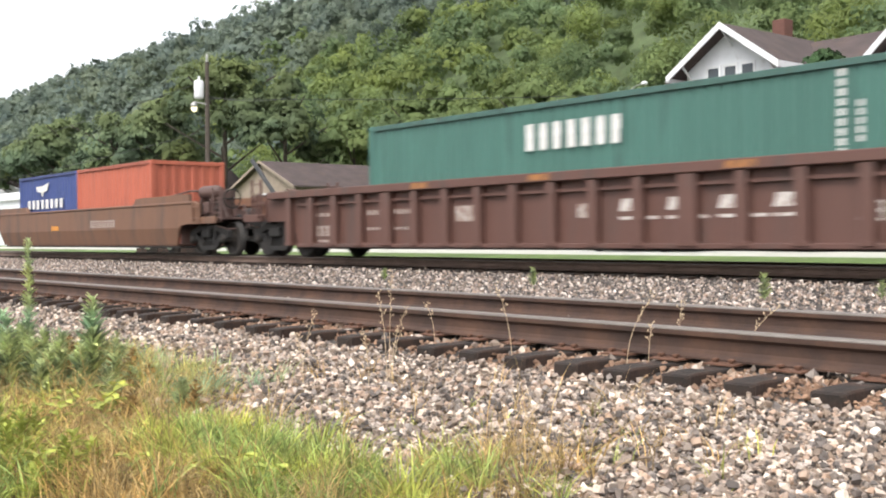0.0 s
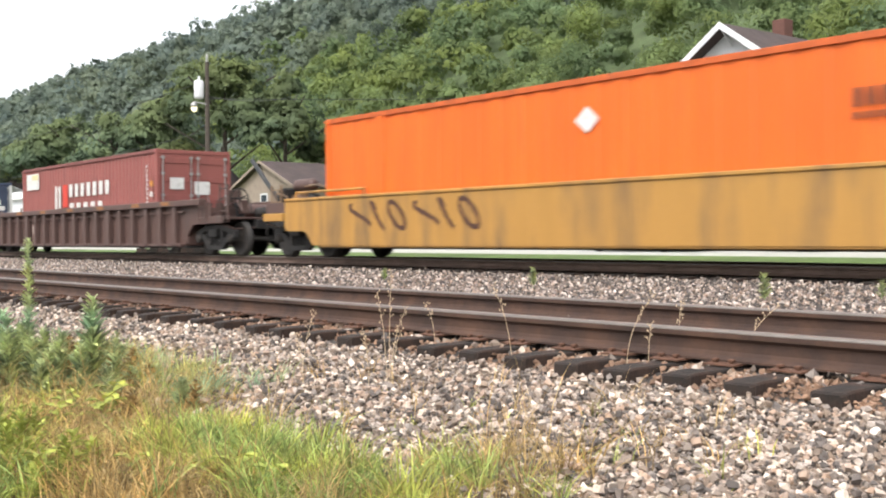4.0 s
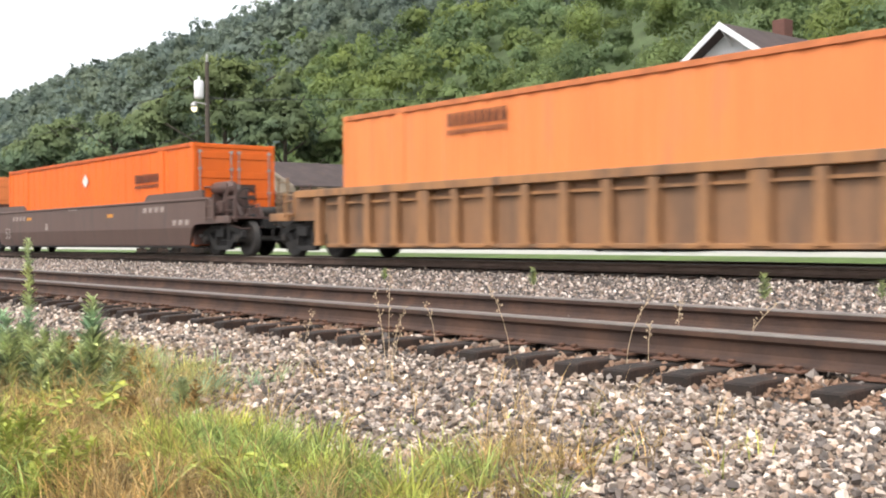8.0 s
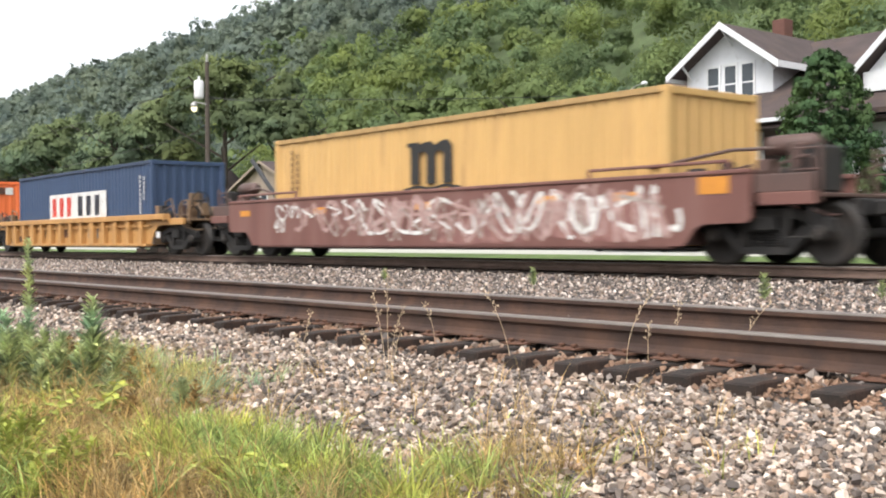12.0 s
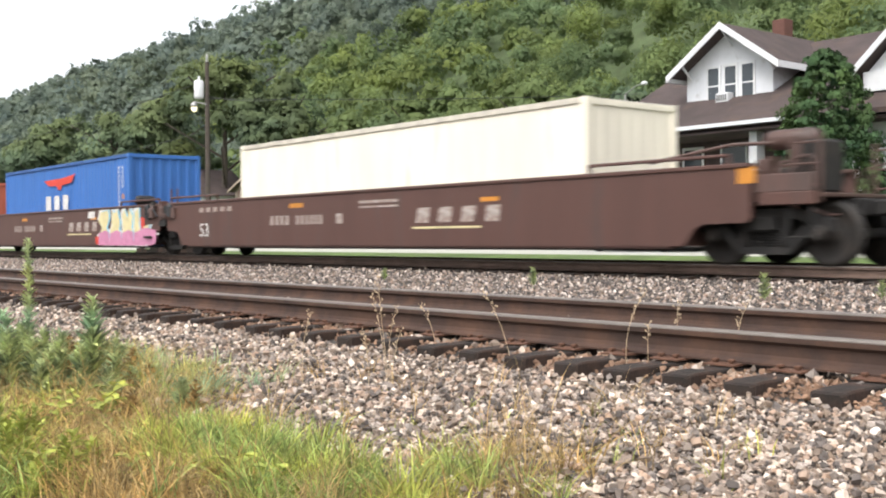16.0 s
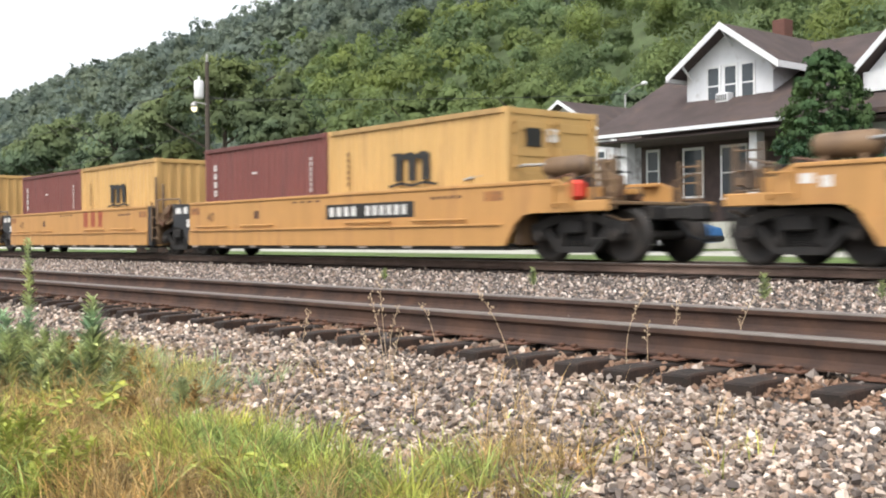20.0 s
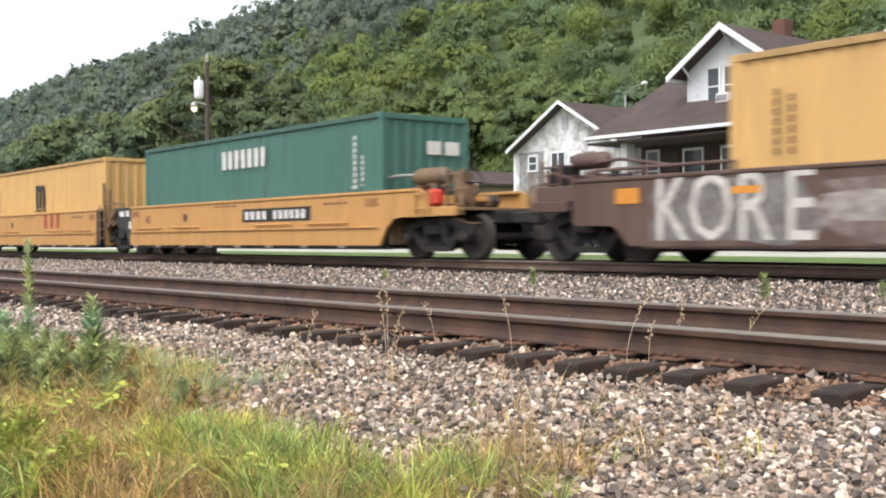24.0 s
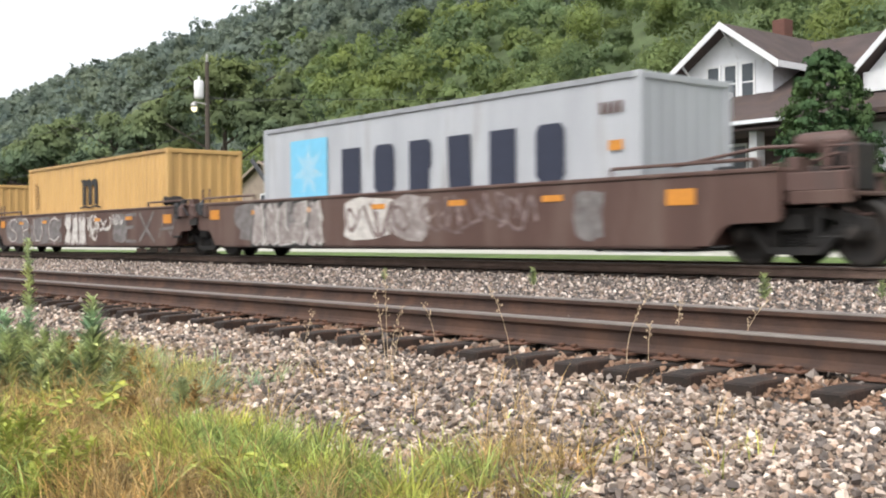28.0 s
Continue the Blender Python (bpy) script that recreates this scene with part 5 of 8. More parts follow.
wild(CARS["K1"][0], 512.63 - CARS["K1"][1], 515.75 - CARS["K1"][1], 0.3, 1.25, "silver_haze", "haze_mark", "grey_mark", None, NEAR, 4, 0)
on_car("K1", "scrawl", "chalk_mark", 512.83, 515.67, 0.7, 1.25, 4, 34, 0.06)
on_car("K2", "blob", "silver_haze", 520.01, 522.46, 0.33, 1.38, 1, 40)
on_car("K2", "scrawl", "chalk_mark", 520.12, 522.37, 0.4, 1.3, 6, 41, 0.09)
on_car("K2", "scrawl", "haze_mark", 520.06, 522.42, 0.4, 1.3, 5, 47, 0.1)
on_car("K2", "blob", "grey_mark", 522.46, 523.25, 0.3, 1.2, 1, 42)
on_car("K2", "blob", "haze_mark", 523.21, 524.79, 0.3, 1.35, 2, 43)
wild(CARS["K2"][0], 524.85 - CARS["K2"][1], 528.67 - CARS["K2"][1], 0.3, 1.25, "haze_mark", "chalk_mark", "black_mark", None, NEAR, 5, 1)
on_car("K2", "blob", "chalk_mark", 529.24, 529.49, 0.3, 1.25, 3, 250)
on_car("K2", "blob", "chalk_mark", 529.97, 530.21, 0.3, 1.25, 3, 350)
on_car("K2", "blob", "chalk_mark", 530.7, 530.92, 0.3, 1.25, 3, 455)
on_car("K2", "scrawl", "chalk_mark", 531.74, 533.12, 0.3, 1.3, 2, 45, 0.13)
on_car("K2", "blob", "silver_haze", 533.54, 535.3, 0.45, 1.3, 1, 46)
on_car("K2", "scrawl", "chalk_mark", 533.6, 535.26, 0.55, 1.2, 4, 44, 0.08)
on_car("K3", "scrawl", "chalk_mark", 544.16, 545.0, 0.35, 1.1, 4, 50, 0.08)
on_car("K3", "blob", "haze_mark", 544.93, 546.47, 0.5, 1.3, 1, 51)


def spray(nm, mk, pts, k):
    """A sprayed flat shape on the side of a car; k is its layer."""
    car, u = CARS[nm][0], CARS[nm][1]
    part("graffiti", Build().prism([(p - u, q) for p, q in pts], "y", NEAR - 0.004 * k - 0.003, NEAR - 0.004 * k - 0.001).mesh("graffiti", M[mk]), car)


spray("K3", "chalk_mark", [(538.3, 0.62), (538.75, 0.24), (540.0, 0.21), (541.6, 0.24), (542.3, 0.22), (543.9, 0.23), (543.95, 0.6), (543.8, 1.36), (542.9, 1.39), (541.9, 1.3), (541.2, 1.33), (540.4, 1.28), (539.7, 1.32), (538.5, 1.27), (538.1, 1.3)], 0)
spray("K3", "chalk_mark", [(546.2, 0.24), (547.4, 0.22), (548.4, 0.24), (549.2, 0.21), (550.4, 0.23), (551.7, 0.22), (551.35, 0.62), (550.95, 1.37), (549.6, 1.36), (549.1, 1.3), (548.3, 1.38), (547.2, 1.33), (546.0, 1.37), (545.5, 1.4), (545.3, 1.2), (546.25, 0.98)], 0)
for k, (a, b, z0, z1, w, mk) in enumerate(((538.75, 538.95, 0.75, 1.2, 0.2, "straw_mark"), (539.1, 538.75, 0.25, 0.85, 0.22, "grey_mark"), (539.65, 539.85, 0.75, 1.28, 0.16, "straw_mark"), (540.15, 540.1, 0.22, 0.9, 0.13, "haze_mark"), (540.75, 540.75, 0.5, 1.2, 0.2, "straw_mark"),
                                           (541.35, 541.4, 0.22, 1.0, 0.07, "dark_mark"), (541.75, 541.95, 0.6, 1.15, 0.3, "grey_mark"), (542.1, 542.5, 0.22, 0.34, 0.36, "dark_mark"),
                                           (547.5, 547.2, 0.24, 0.85, 0.24, "grey_mark"), (546.5, 547.9, 0.82, 0.98, 0.3, "dark_mark"), (547.5, 547.25, 0.75, 1.2, 0.16, "black_mark"), (548.95, 549.1, 0.22, 1.3, 0.09, "grey_mark"), (549.0, 549.15, 0.21, 0.36, 0.4, "dark_mark"),
                                           (549.6, 549.5, 0.72, 1.1, 0.24, "black_mark"), (550.2, 550.75, 0.9, 1.12, 0.2, "black_mark"), (550.75, 550.2, 0.68, 0.95, 0.18, "black_mark"), (550.75, 550.4, 0.22, 0.68, 0.22, "grey_mark"))):
    h = z1 - z0
    spray("K3", mk, [(a - w / 2, z0), (a + w * 0.4, z0), (a + (b - a) * 0.6 + w * 0.62, z0 + 0.55 * h), (b + w / 2, z1), (b - w * 0.3, z1 - 0.06 * h), (a + (b - a) * 0.4 - w * 0.55, z0 + 0.5 * h)], 1 + 0.3 * (k % 3))

on_car("K3", "ring", "rust_mark", 542.85, 543.69, 0.4, 1.3)
on_car("K3", "ring", "rust_mark", 548.34, 549.08, 0.5, 1.34)
on_car("K4", "blob", "grey_mark", 555.8, 558.6, 0.32, 1.36, 1, 55)
on_car("K4", "blob", "grey_mark", 558.6, 561.9, 0.32, 1.3, 1, 59)


def sprayed_lines(nm, mk, lines, width, y):
    """Sprayed lines: each a run of (u, z) points, drawn as a flat band of constant width."""
    car, uc, half = CARS[nm]
    for pts in lines:
        q = [Vector((u - uc, z)) for u, z in pts]
        side = []
        for i in range(len(q)):
            d = (q[min(i + 1, len(q) - 1)] - q[max(i - 1, 0)]).normalized() * width / 2
            side.append((q[i] + Vector((-d.y, d.x)), q[i] - Vector((-d.y, d.x))))
        bb = Build()
        for up, low in side:
            bb.v += [(low.x, y - 0.004, low.y), (up.x, y - 0.004, up.y), (up.x, y, up.y), (low.x, y, low.y)]
        for k in range(0, 4 * len(side) - 4, 4):
            bb.f += [(k + i, k + 4 + i, k + 4 + (i + 1) % 4, k + (i + 1) % 4) for i in range(4)]
        bb.f += [(0, 1, 2, 3), tuple(4 * len(side) - 1 - i for i in range(4))]
        part("sprayed_line", bb.mesh("sprayed_line", M[mk]), car)


S_CURVE = [(0.95, 0.85), (0.7, 1.0), (0.3, 0.98), (0.08, 0.8), (0.25, 0.58), (0.7, 0.45), (0.92, 0.24), (0.7, 0.03), (0.3, 0.0), (0.02, 0.18)]
P_CURVE = [(0.2, 0.0), (0.15, 0.5), (0.12, 1.0), (0.6, 1.0), (0.9, 0.8), (0.75, 0.55), (0.2, 0.48)]
U_CURVE = [(0.05, 1.0), (0.08, 0.35), (0.3, 0.02), (0.7, 0.03), (0.9, 0.35), (0.95, 1.0)]
C_CURVE = [(0.95, 0.85), (0.6, 1.0), (0.2, 0.85), (0.05, 0.5), (0.2, 0.12), (0.6, 0.0), (0.98, 0.2)]
for u0, w, curve in ((556.05, 1.2, S_CURVE), (557.6, 1.0, P_CURVE), (558.9, 1.15, U_CURVE), (560.45, 1.3, C_CURVE)):
    sprayed_lines("K4", "haze_mark", [[(u0 + w * p, 0.36 + 0.92 * z) for p, z in curve]], 0.13, NEAR - 0.008)
    sprayed_lines("K4", "chalk_mark", [[(u0 + 0.08 + w * p * 0.9, 0.42 + 0.84 * z) for p, z in curve]], 0.045, NEAR - 0.014)
sprayed_lines("K4", "grey_mark", [[(568.55, 1.25), (569.0, 0.8), (569.6, 0.38)], [(569.55, 1.28), (569.05, 0.8), (568.5, 0.4)], [(567.5, 1.2), (567.55, 0.8), (567.5, 0.4)], [(567.5, 1.2), (568.3, 1.22)], [(567.55, 0.82), (568.15, 0.85)], [(567.5, 0.42), (568.3, 0.4)]], 0.1, NEAR - 0.008)
sprayed_lines("K4", "grey_mark", [[(569.9, 0.5), (570.3, 1.2), (570.7, 0.55), (571.0, 1.15)], [(569.95, 0.75), (570.9, 0.8)]], 0.08, NEAR - 0.008)
wild(CARS["K4"][0], 562.26 - CARS["K4"][1], 564.2 - CARS["K4"][1], 0.3, 1.3, "chalk_mark", "silver_haze", "haze_mark", None, NEAR - 0.006, 3, 0)
on_car("K4", "scrawl", "chalk_mark", 564.38, 566.35, 0.7, 1.3, 6, 53, 0.08)
on_car("K4", "scrawl", "chalk_mark", 564.38, 565.22, 0.4, 0.9, 2, 56, 0.07)
on_car("K4", "blob", "grey_mark", 566.44, 567.57, 0.35, 1.3, 1, 57)
on_car("K4", "scrawl", "chalk_mark", 566.49, 567.27, 0.9, 1.3, 4, 58, 0.06)
on_car("K5", "blob", "grey_mark", 574.45, 578.69, 0.3, 1.38, 1, 60)
wild(CARS["K5"][0], 575.38 - CARS["K5"][1], 578.64 - CARS["K5"][1], 0.27, 1.34, "silver_haze", "black_mark", "chalk_mark", None, NEAR - 0.006, 5, 1)
on_car("K5", "blob", "chalk_mark", 579.43, 581.35, 0.4, 1.36, 1, 61)
on_car("K5", "blob", "silver_haze", 581.27, 582.57, 0.35, 1.36, 2, 62)
on_car("K5", "scrawl", "haze_mark", 579.61, 581.87, 0.45, 1.25, 4, 63, 0.08)

on_car("K5", "scrawl", "haze_mark", 583.12, 585.6, 0.6, 1.3, 7, 71, 0.07)
on_car("K5", "blob", "grey_mark", 586.5, 587.2, 0.35, 1.25, 1, 72)
on_car("K5", "scrawl", "haze_mark", 582.3, 585.3, 0.5, 1.25, 5, 73, 0.07)

# containers
L40, L20, L53, HC, STD, W8, W53 = 12.192, 6.058, 16.154, 2.896, 2.591, 2.438, 2.591
GRP = "containers on the train"
c, uc, y = container(-42.5, L20, STD, W8, "dark_blue_box", "navy blue steel container with white lettering", GRP)
box_marks(c, uc, y, [("word", "white_mark", -41.5, -37.6, 1.62, 1.95, 8), ("eagle", "white_mark", -40.6, -39.2, 2.08, 2.56, 1)])
c, uc, y = container(-36.4, L20, STD, W8, "rust_orange_box", "faded rust-orange steel container in a brown well car", GRP)
for u, hh in ((-19.05, STD), (482.85, HC)):
    up = 0.28 if hh == HC else 0.0
    c, uc, y = container(u, L40, hh, W8, "green_box", "dark green steel container with white block lettering", GRP)
    box_marks(c, uc, y, [("word", "white_mark", u + 4.95, u + 7.35, 2.0 + up, 2.48 + up, 7), ("code", "white_mark", u + 11.1, u + 11.3, 1.53, 2.75, 9), ("code", "white_mark", u + 11.4, u + 11.55, 1.7, 2.3, 5)])
    end_marks(c, L40, W8, [("white_mark", 0.0, 0.4, 1.75 + up, 2.05 + up), ("white_mark", 0.52, 0.92, 1.75 + up, 2.05 + up)])
c, uc, y = container(17.93, L53, HC, W53, "navy_box", "dark navy long container with white corner posts", GRP, doors=True, domestic=True, white_posts=True)
box_marks(c, uc, y, [("word", "white_mark", 20.9, 22.65, 2.05, 2.4, 4), ("diamond", "white_mark", 22.6, 23.35, 1.95, 2.6, 1), ("diamond", "navy_mark", 22.8, 23.15, 2.1, 2.45, 1), ("diamond", "white_mark", 25.65, 26.25, 2.15, 2.66, 1),
                     ("word", "white_mark", 20.65, 21.85, 2.74, 2.86, 6), ("slab", "white_mark", 32.4, 32.76, 2.75, 2.95, 1), ("slab", "white_mark", 19.3, 19.55, 2.55, 2.72, 1)])
end_marks(c, L53, W53, [("white_mark", -1.0 + 0.45 * (k % 4), -0.82 + 0.45 * (k % 4) + 0.12 * (k % 3), 0.75 + 0.55 * (k // 4), 0.93 + 0.55 * (k // 4) + 0.08 * (k % 2)) for k in range(12)] + [("white_mark", -0.95, -0.3, 1.6, 1.85), ("white_mark", 0.35, 0.95, 1.6, 1.8), ("white_mark", 0.55, 1.0, 0.95, 1.35)])
c, uc, y = container(43.45, L40, HC, W8, "rose_box", "faded rose-red steel container with white lettering", GRP, doors=True)
box_marks(c, uc, y, [("slab", "white_mark", 44.0, 45.35, 2.35, 2.94, 1), ("slab", "straw_mark", 44.6, 45.3, 2.7, 2.9, 2), ("word", "white_mark", 48.45, 52.25, 1.95, 2.4, 7), ("word", "white_mark", 48.5, 51.7, 1.58, 1.74, 5),
                     ("word", "white_mark", 47.05, 47.75, 1.58, 2.38, 2), ("slab", "red_mark", 47.85, 48.3, 1.62, 2.4, 1), ("code", "white_mark", 54.9, 55.08, 1.53, 2.75, 9), ("slab", "amber_mark", 55.17, 55.4, 2.05, 2.21, 1), ("slab", "white_mark", 55.17, 55.37, 1.74, 1.9, 1)])
end_marks(c, L40, W8, [("white_mark", -0.8, -0.35, 1.7, 2.05), ("white_mark", 0.0, 0.5, 1.55, 1.95)])
ORA = "orange long container with a dark lettering panel"
for u, key, drs, sgn, plain in ((64.95, "bright_orange_box", True, 13.0, False), (88.55, "orange_box", False, 11.6, True), (108.1, "pale_orange_box", True, 12.0, False), (127.65, "bright_orange_box", True, 12.2, False),
                                (151.27, "pale_orange_box", False, 3.7, True), (170.8, "orange_box", False, 3.65, True), (190.2, "orange_box", False, 3.75, True)):
    c, uc, y = container(u, L53, HC, W53, key, ORA, GRP, doors=drs, domestic=True)
    LAST = (c, uc, y)
    rows = [("word", "dark_mark", u + sgn, u + sgn + 1.75, 2.62, 2.88, 9), ("word", "dark_mark", u + sgn, u + sgn + 1.75, 2.46, 2.55, 10)] if plain else \
        [("word", "dark_mark", u + sgn, u + sgn + 1.75, 2.16, 2.42, 9), ("word", "dark_mark", u + sgn, u + sgn + 1.75, 2.0, 2.09, 10), ("diamond", "white_mark", u + 7.85, u + 8.4, 2.2, 2.66, 1)]
    if plain and u > 160:
        rows += [("slab", "pale_orange_box", u + 2.05, u + 2.72, 1.55, 3.02, 0)]
    box_marks(c, uc, y, rows)
    end_marks(c, L53, W53, [("dark_mark", -0.75, 0.65, 2.32 if plain else 1.55, 2.62 if plain else 1.75)] + ([] if plain else [("dark_mark", -0.75, 0.65, 1.32, 1.45)]) + ([("white_mark", 0.66, 1.0, 2.3, 2.62)] if u > 150 else []))
c, uc, y = container(214.3, L40, STD, W8, "cma_box", "dark blue steel container with white name panel", GRP)
box_marks(c, uc, y, [("slab", "white_mark", 217.7, 222.98, 1.13, 2.08, 0), ("word", "red_mark", 217.95, 220.15, 1.28, 1.95, 3), ("word", "navy_mark", 220.45, 222.75, 1.28, 1.95, 3), ("code", "white_mark", 225.6, 225.76, 1.25, 2.45, 9), ("code", "white_mark", 225.88, 226.04, 1.67, 2.42, 5)])
box_marks(*LAST, [("slab", "pale_orange_box", 204.25, 204.95, 1.55, 3.02, 0)])
MSC = "mustard yellow steel container with black line emblem"
for u, hh in ((233.75, STD), (370.4, HC), (436.4, HC), (467.5, HC), (503.9, STD + 0.28), (521.75, STD), (539.75, STD), (557.8, STD + 0.28)):
    c, uc, y = container(u, L40, hh, W8, "msc_box", MSC, GRP)
    o = 0.1 if hh == STD else 0.0
    box_marks(c, uc, y, [("m", "black_mark", u + 5.5, u + (6.35 if hh == HC else 6.75), 1.45 - o, 2.5 - o, 1), ("code", "dark_mark", u + 0.75, u + 0.9, 1.6, 2.6, 7), ("code", "dark_mark", u + 1.0, u + 1.15, 1.6, 2.5, 6)])
c, uc, y = container(254.95, L40, STD, W8, "brown_box", "dark red-brown container with a white name panel", GRP, end_key="red_car")
box_marks(c, uc, y, [("slab", "white_mark", 255.5, 256.85, 2.0, 2.58, 0), ("slab", "straw_mark", 256.0, 256.8, 2.35, 2.52, 1), ("word", "navy_mark", 255.6, 256.6, 2.08, 2.2, 6), ("slab", "black_mark", 258.7, 259.0, 1.85, 2.16, 1), ("code", "white_mark", 260.0, 260.2, 1.2, 2.4, 9)])
c, uc, y = container(278.5, L40, HC, W8, "rust_orange_box", "faded rust-orange steel container above graffiti", GRP)
box_marks(c, uc, y, [("code", "white_mark", 279.1, 279.4, 1.56, 2.68, 4), ("code", "white_mark", 290.05, 290.25, 1.62, 2.9, 9)])
c, uc, y = container(298.2, L40, HC, W8, "apl_box", "bright blue steel container with a red emblem", GRP)
box_marks(c, uc, y, [("eagle", "red_mark", 302.7, 305.85, 2.25, 2.75, 1), ("word", "white_mark", 302.9, 305.5, 1.54, 2.05, 3), ("code", "white_mark", 309.58, 309.74, 1.5, 2.82, 10), ("code", "white_mark", 309.87, 310.03, 2.1, 2.82, 5), ("slab", "amber_mark", 309.87, 310.03, 1.75, 1.9, 1)])
c, uc, y = container(317.6, L40, STD, W8, "cream_box", "cream white smooth refrigerated container", GRP, reefer=True)
for u, key in ((339.3, "brick_box"), (354.8, "brick_box"), (451.9, "brick_box")):
    c, uc, y = container(u, L40, HC, W8, key, "brick red steel container in a yellow well car", GRP)
    box_marks(c, uc, y, [("code", "white_mark", u + 11.55, u + 11.72, 1.51, 2.8, 9), ("code", "white_mark", u + 11.85, u + 12.0, 2.22, 2.76, 4), ("slab", "amber_mark", u + 11.86, u + 12.0, 2.02, 2.18, 1), ("slab", "amber_mark", u + 11.86, u + 12.0, 1.48, 1.63, 1)] +
              ([("slab", "white_mark", u + 0.8, u + 1.2, 2.43, 2.87, 0), ("slab", "navy_mark", u + 0.9, u + 1.1, 2.62, 2.8, 1)] if u > 340 else []))
    end_marks(c, L40, W8, [("amber_mark", -0.9, -0.55, 2.2, 2.5), ("amber_mark", 0.2, 0.4, 2.0, 2.1)])
for u in (385.85, 401.2):
    c, uc, y = container(u, L20, STD + 0.03, W8, "brown_box", "short red-brown container with white side lettering", GRP)
    box_marks(c, uc, y, [("code", "white_mark", u + 0.5, u + 0.78, 1.6, 2.5, 4), ("code", "white_mark", u + 5.35, u + 5.5, 1.55, 2.4, 7), ("slab", "white_mark", u + 2.6, u + 2.85, 2.1, 2.15, 1)])
    c, uc, y = container(u + L20 + 0.08, L20, STD + 0.03, W8, "msc_box", "short mustard container with black line emblem", GRP, doors=u > 400, door_mat=M["msc_box"])
    box_marks(c, uc, y, [("m", "black_mark", u + 8.7, u + 9.8, 1.5, 2.22, 1), ("code", "dark_mark", u + 6.9, u + 7.05, 1.6, 2.4, 6)])
    if u > 400:
        end_marks(c, L20, W8, [("black_mark", -0.75, -0.35, 1.9, 2.25), ("white_mark", -0.2, 0.1, 2.0, 2.25)])
c, uc, y = container(421.0, L40, HC, W8, "blue_box", "medium blue steel container with a white sign", GRP)
box_marks(c, uc, y, [("slab", "white_mark", 421.65, 422.15, 2.48, 2.98, 1), ("code", "white_mark", 432.5, 432.68, 1.6, 2.8, 9), ("code", "white_mark", 432.8, 432.96, 2.37, 2.82, 4)])
end_marks(c, L40, W8, [("rust_mark", -0.8, -0.6, 1.5, 2.4)])
c, uc, y = container(575.6, L40, HC, W8, "grey_box", "light grey smooth container with large black lettering", GRP, reefer=True)
box_marks(c, uc, y, [("slab", "cyan_mark", 576.9, 578.5, 1.35, 2.78, 1), ("star", "white_mark", 576.9, 578.5, 1.4, 2.7, 1), ("word", "navy_mark", 579.1, 586.6, 1.42, 2.45, 6), ("word", "dark_mark", 586.9, 587.45, 2.5, 2.7, 4), ("slab", "amber_mark", 587.1, 587.4, 1.88, 2.05, 1)])


# ---------- ground ----------
def sheet(name, mat, xs, ys, height, label, category):
    """A ground sheet over a grid."""
    X, Y = np.meshgrid(np.array(xs), np.array(ys))
    Z = np.vectorize(height)(X, Y)
    co = np.stack([X, Y, Z], -1).reshape(-1, 3)
    nx, ny = len(xs), len(ys)
    i = (np.arange(ny - 1)[:, None] * nx + np.arange(nx - 1)[None, :]).ravel()
    ob = new(name, fast_mesh(name, co, np.stack([i, i + 1, i + nx + 1, i + nx], -1), mat))
    return tagged(ob, label, category, kind="structure")


BACK = 0.45


def bank(y):
    """Height of the railway bed and the land across it."""
    pts = [(-3000, -0.3), (-20, -0.1), (0, -0.02), (2.75, 0.0), (4.0, 0.168), (4.22, 0.208), (4.5, 0.27), (6.6, 0.272), (8.2, 0.24), (12.3, 0.27), (13.3, 0.31), (16.1, 0.31), (17.4, 0.2), (19.0, 0.25), (22.0, BACK), (60, BACK + 0.4), (3000, BACK + 0.4)]
    for (a, za), (b, zb) in zip(pts, pts[1:]):
        if y <= b:
            k = (y - a) / (b - a)
            return za + k * (zb - za)
    return pts[-1][1]


def hill(x, y):
    """A wooded ridge that runs along the valley."""
    k = max(0.0, min(1.0, (y - 62) / 140))
    h = 70.5 * (k * k * (3 - 2 * k)) ** 0.85 * (1 - 0.42 * max(0.0, min(1.0, (-492 - x) / 110)))
    w = noise.noise((x * 0.011, y * 0.011, 0.3)) * 9 * k + noise.noise((x * 0.03, y * 0.03, 5)) * 3 * k
    return bank(min(y, 60)) + h + w


XS = [-3000, -1500, -900] + list(range(-720, 720, 24)) + [900, 1500, 3000]
sheet("ground", M["soil"], XS, [-3000, -300, -20, 0, 2.0, 2.6, 2.75], lambda x, y: bank(y), "grassy soil beside the railway ballast", "ground")
sheet("ballast_bed", M["gravel"], XS, [2.75, 3.3, 4.0, 4.22, 4.5, 5.5, 6.6, 8.2, 10, 12.3, 13.3, 14.7, 16.1, 17.4], lambda x, y: bank(y), "grey and tan crushed stone under the tracks", "ballast")
sheet("lawn", M["lawn"], XS, [17.4, 19, 22, 22.9], lambda x, y: bank(y), "mown green lawn between track and houses", "lawn")
sheet("road", M["concrete"], XS, [22.9, 24, 27.5], lambda x, y: bank(y) - 0.0, "pale concrete road along the lawn", "road")
HX = [-3000, -1500] + list(range(-900, 600, 20)) + [1500, 3000]
sheet("yards", M["lawn"], HX, [27.5, 40, 60], lambda x, y: bank(y), "mown green yards round the houses", "lawn")
sheet("hillside", M["forest_floor"], HX, [60] + list(range(64, 260, 8)) + [330, 500, 900, 3000], lambda x, y: hill(x, y) if y > 60 else bank(y), "shaded ground rising under the hillside woods", "hill")


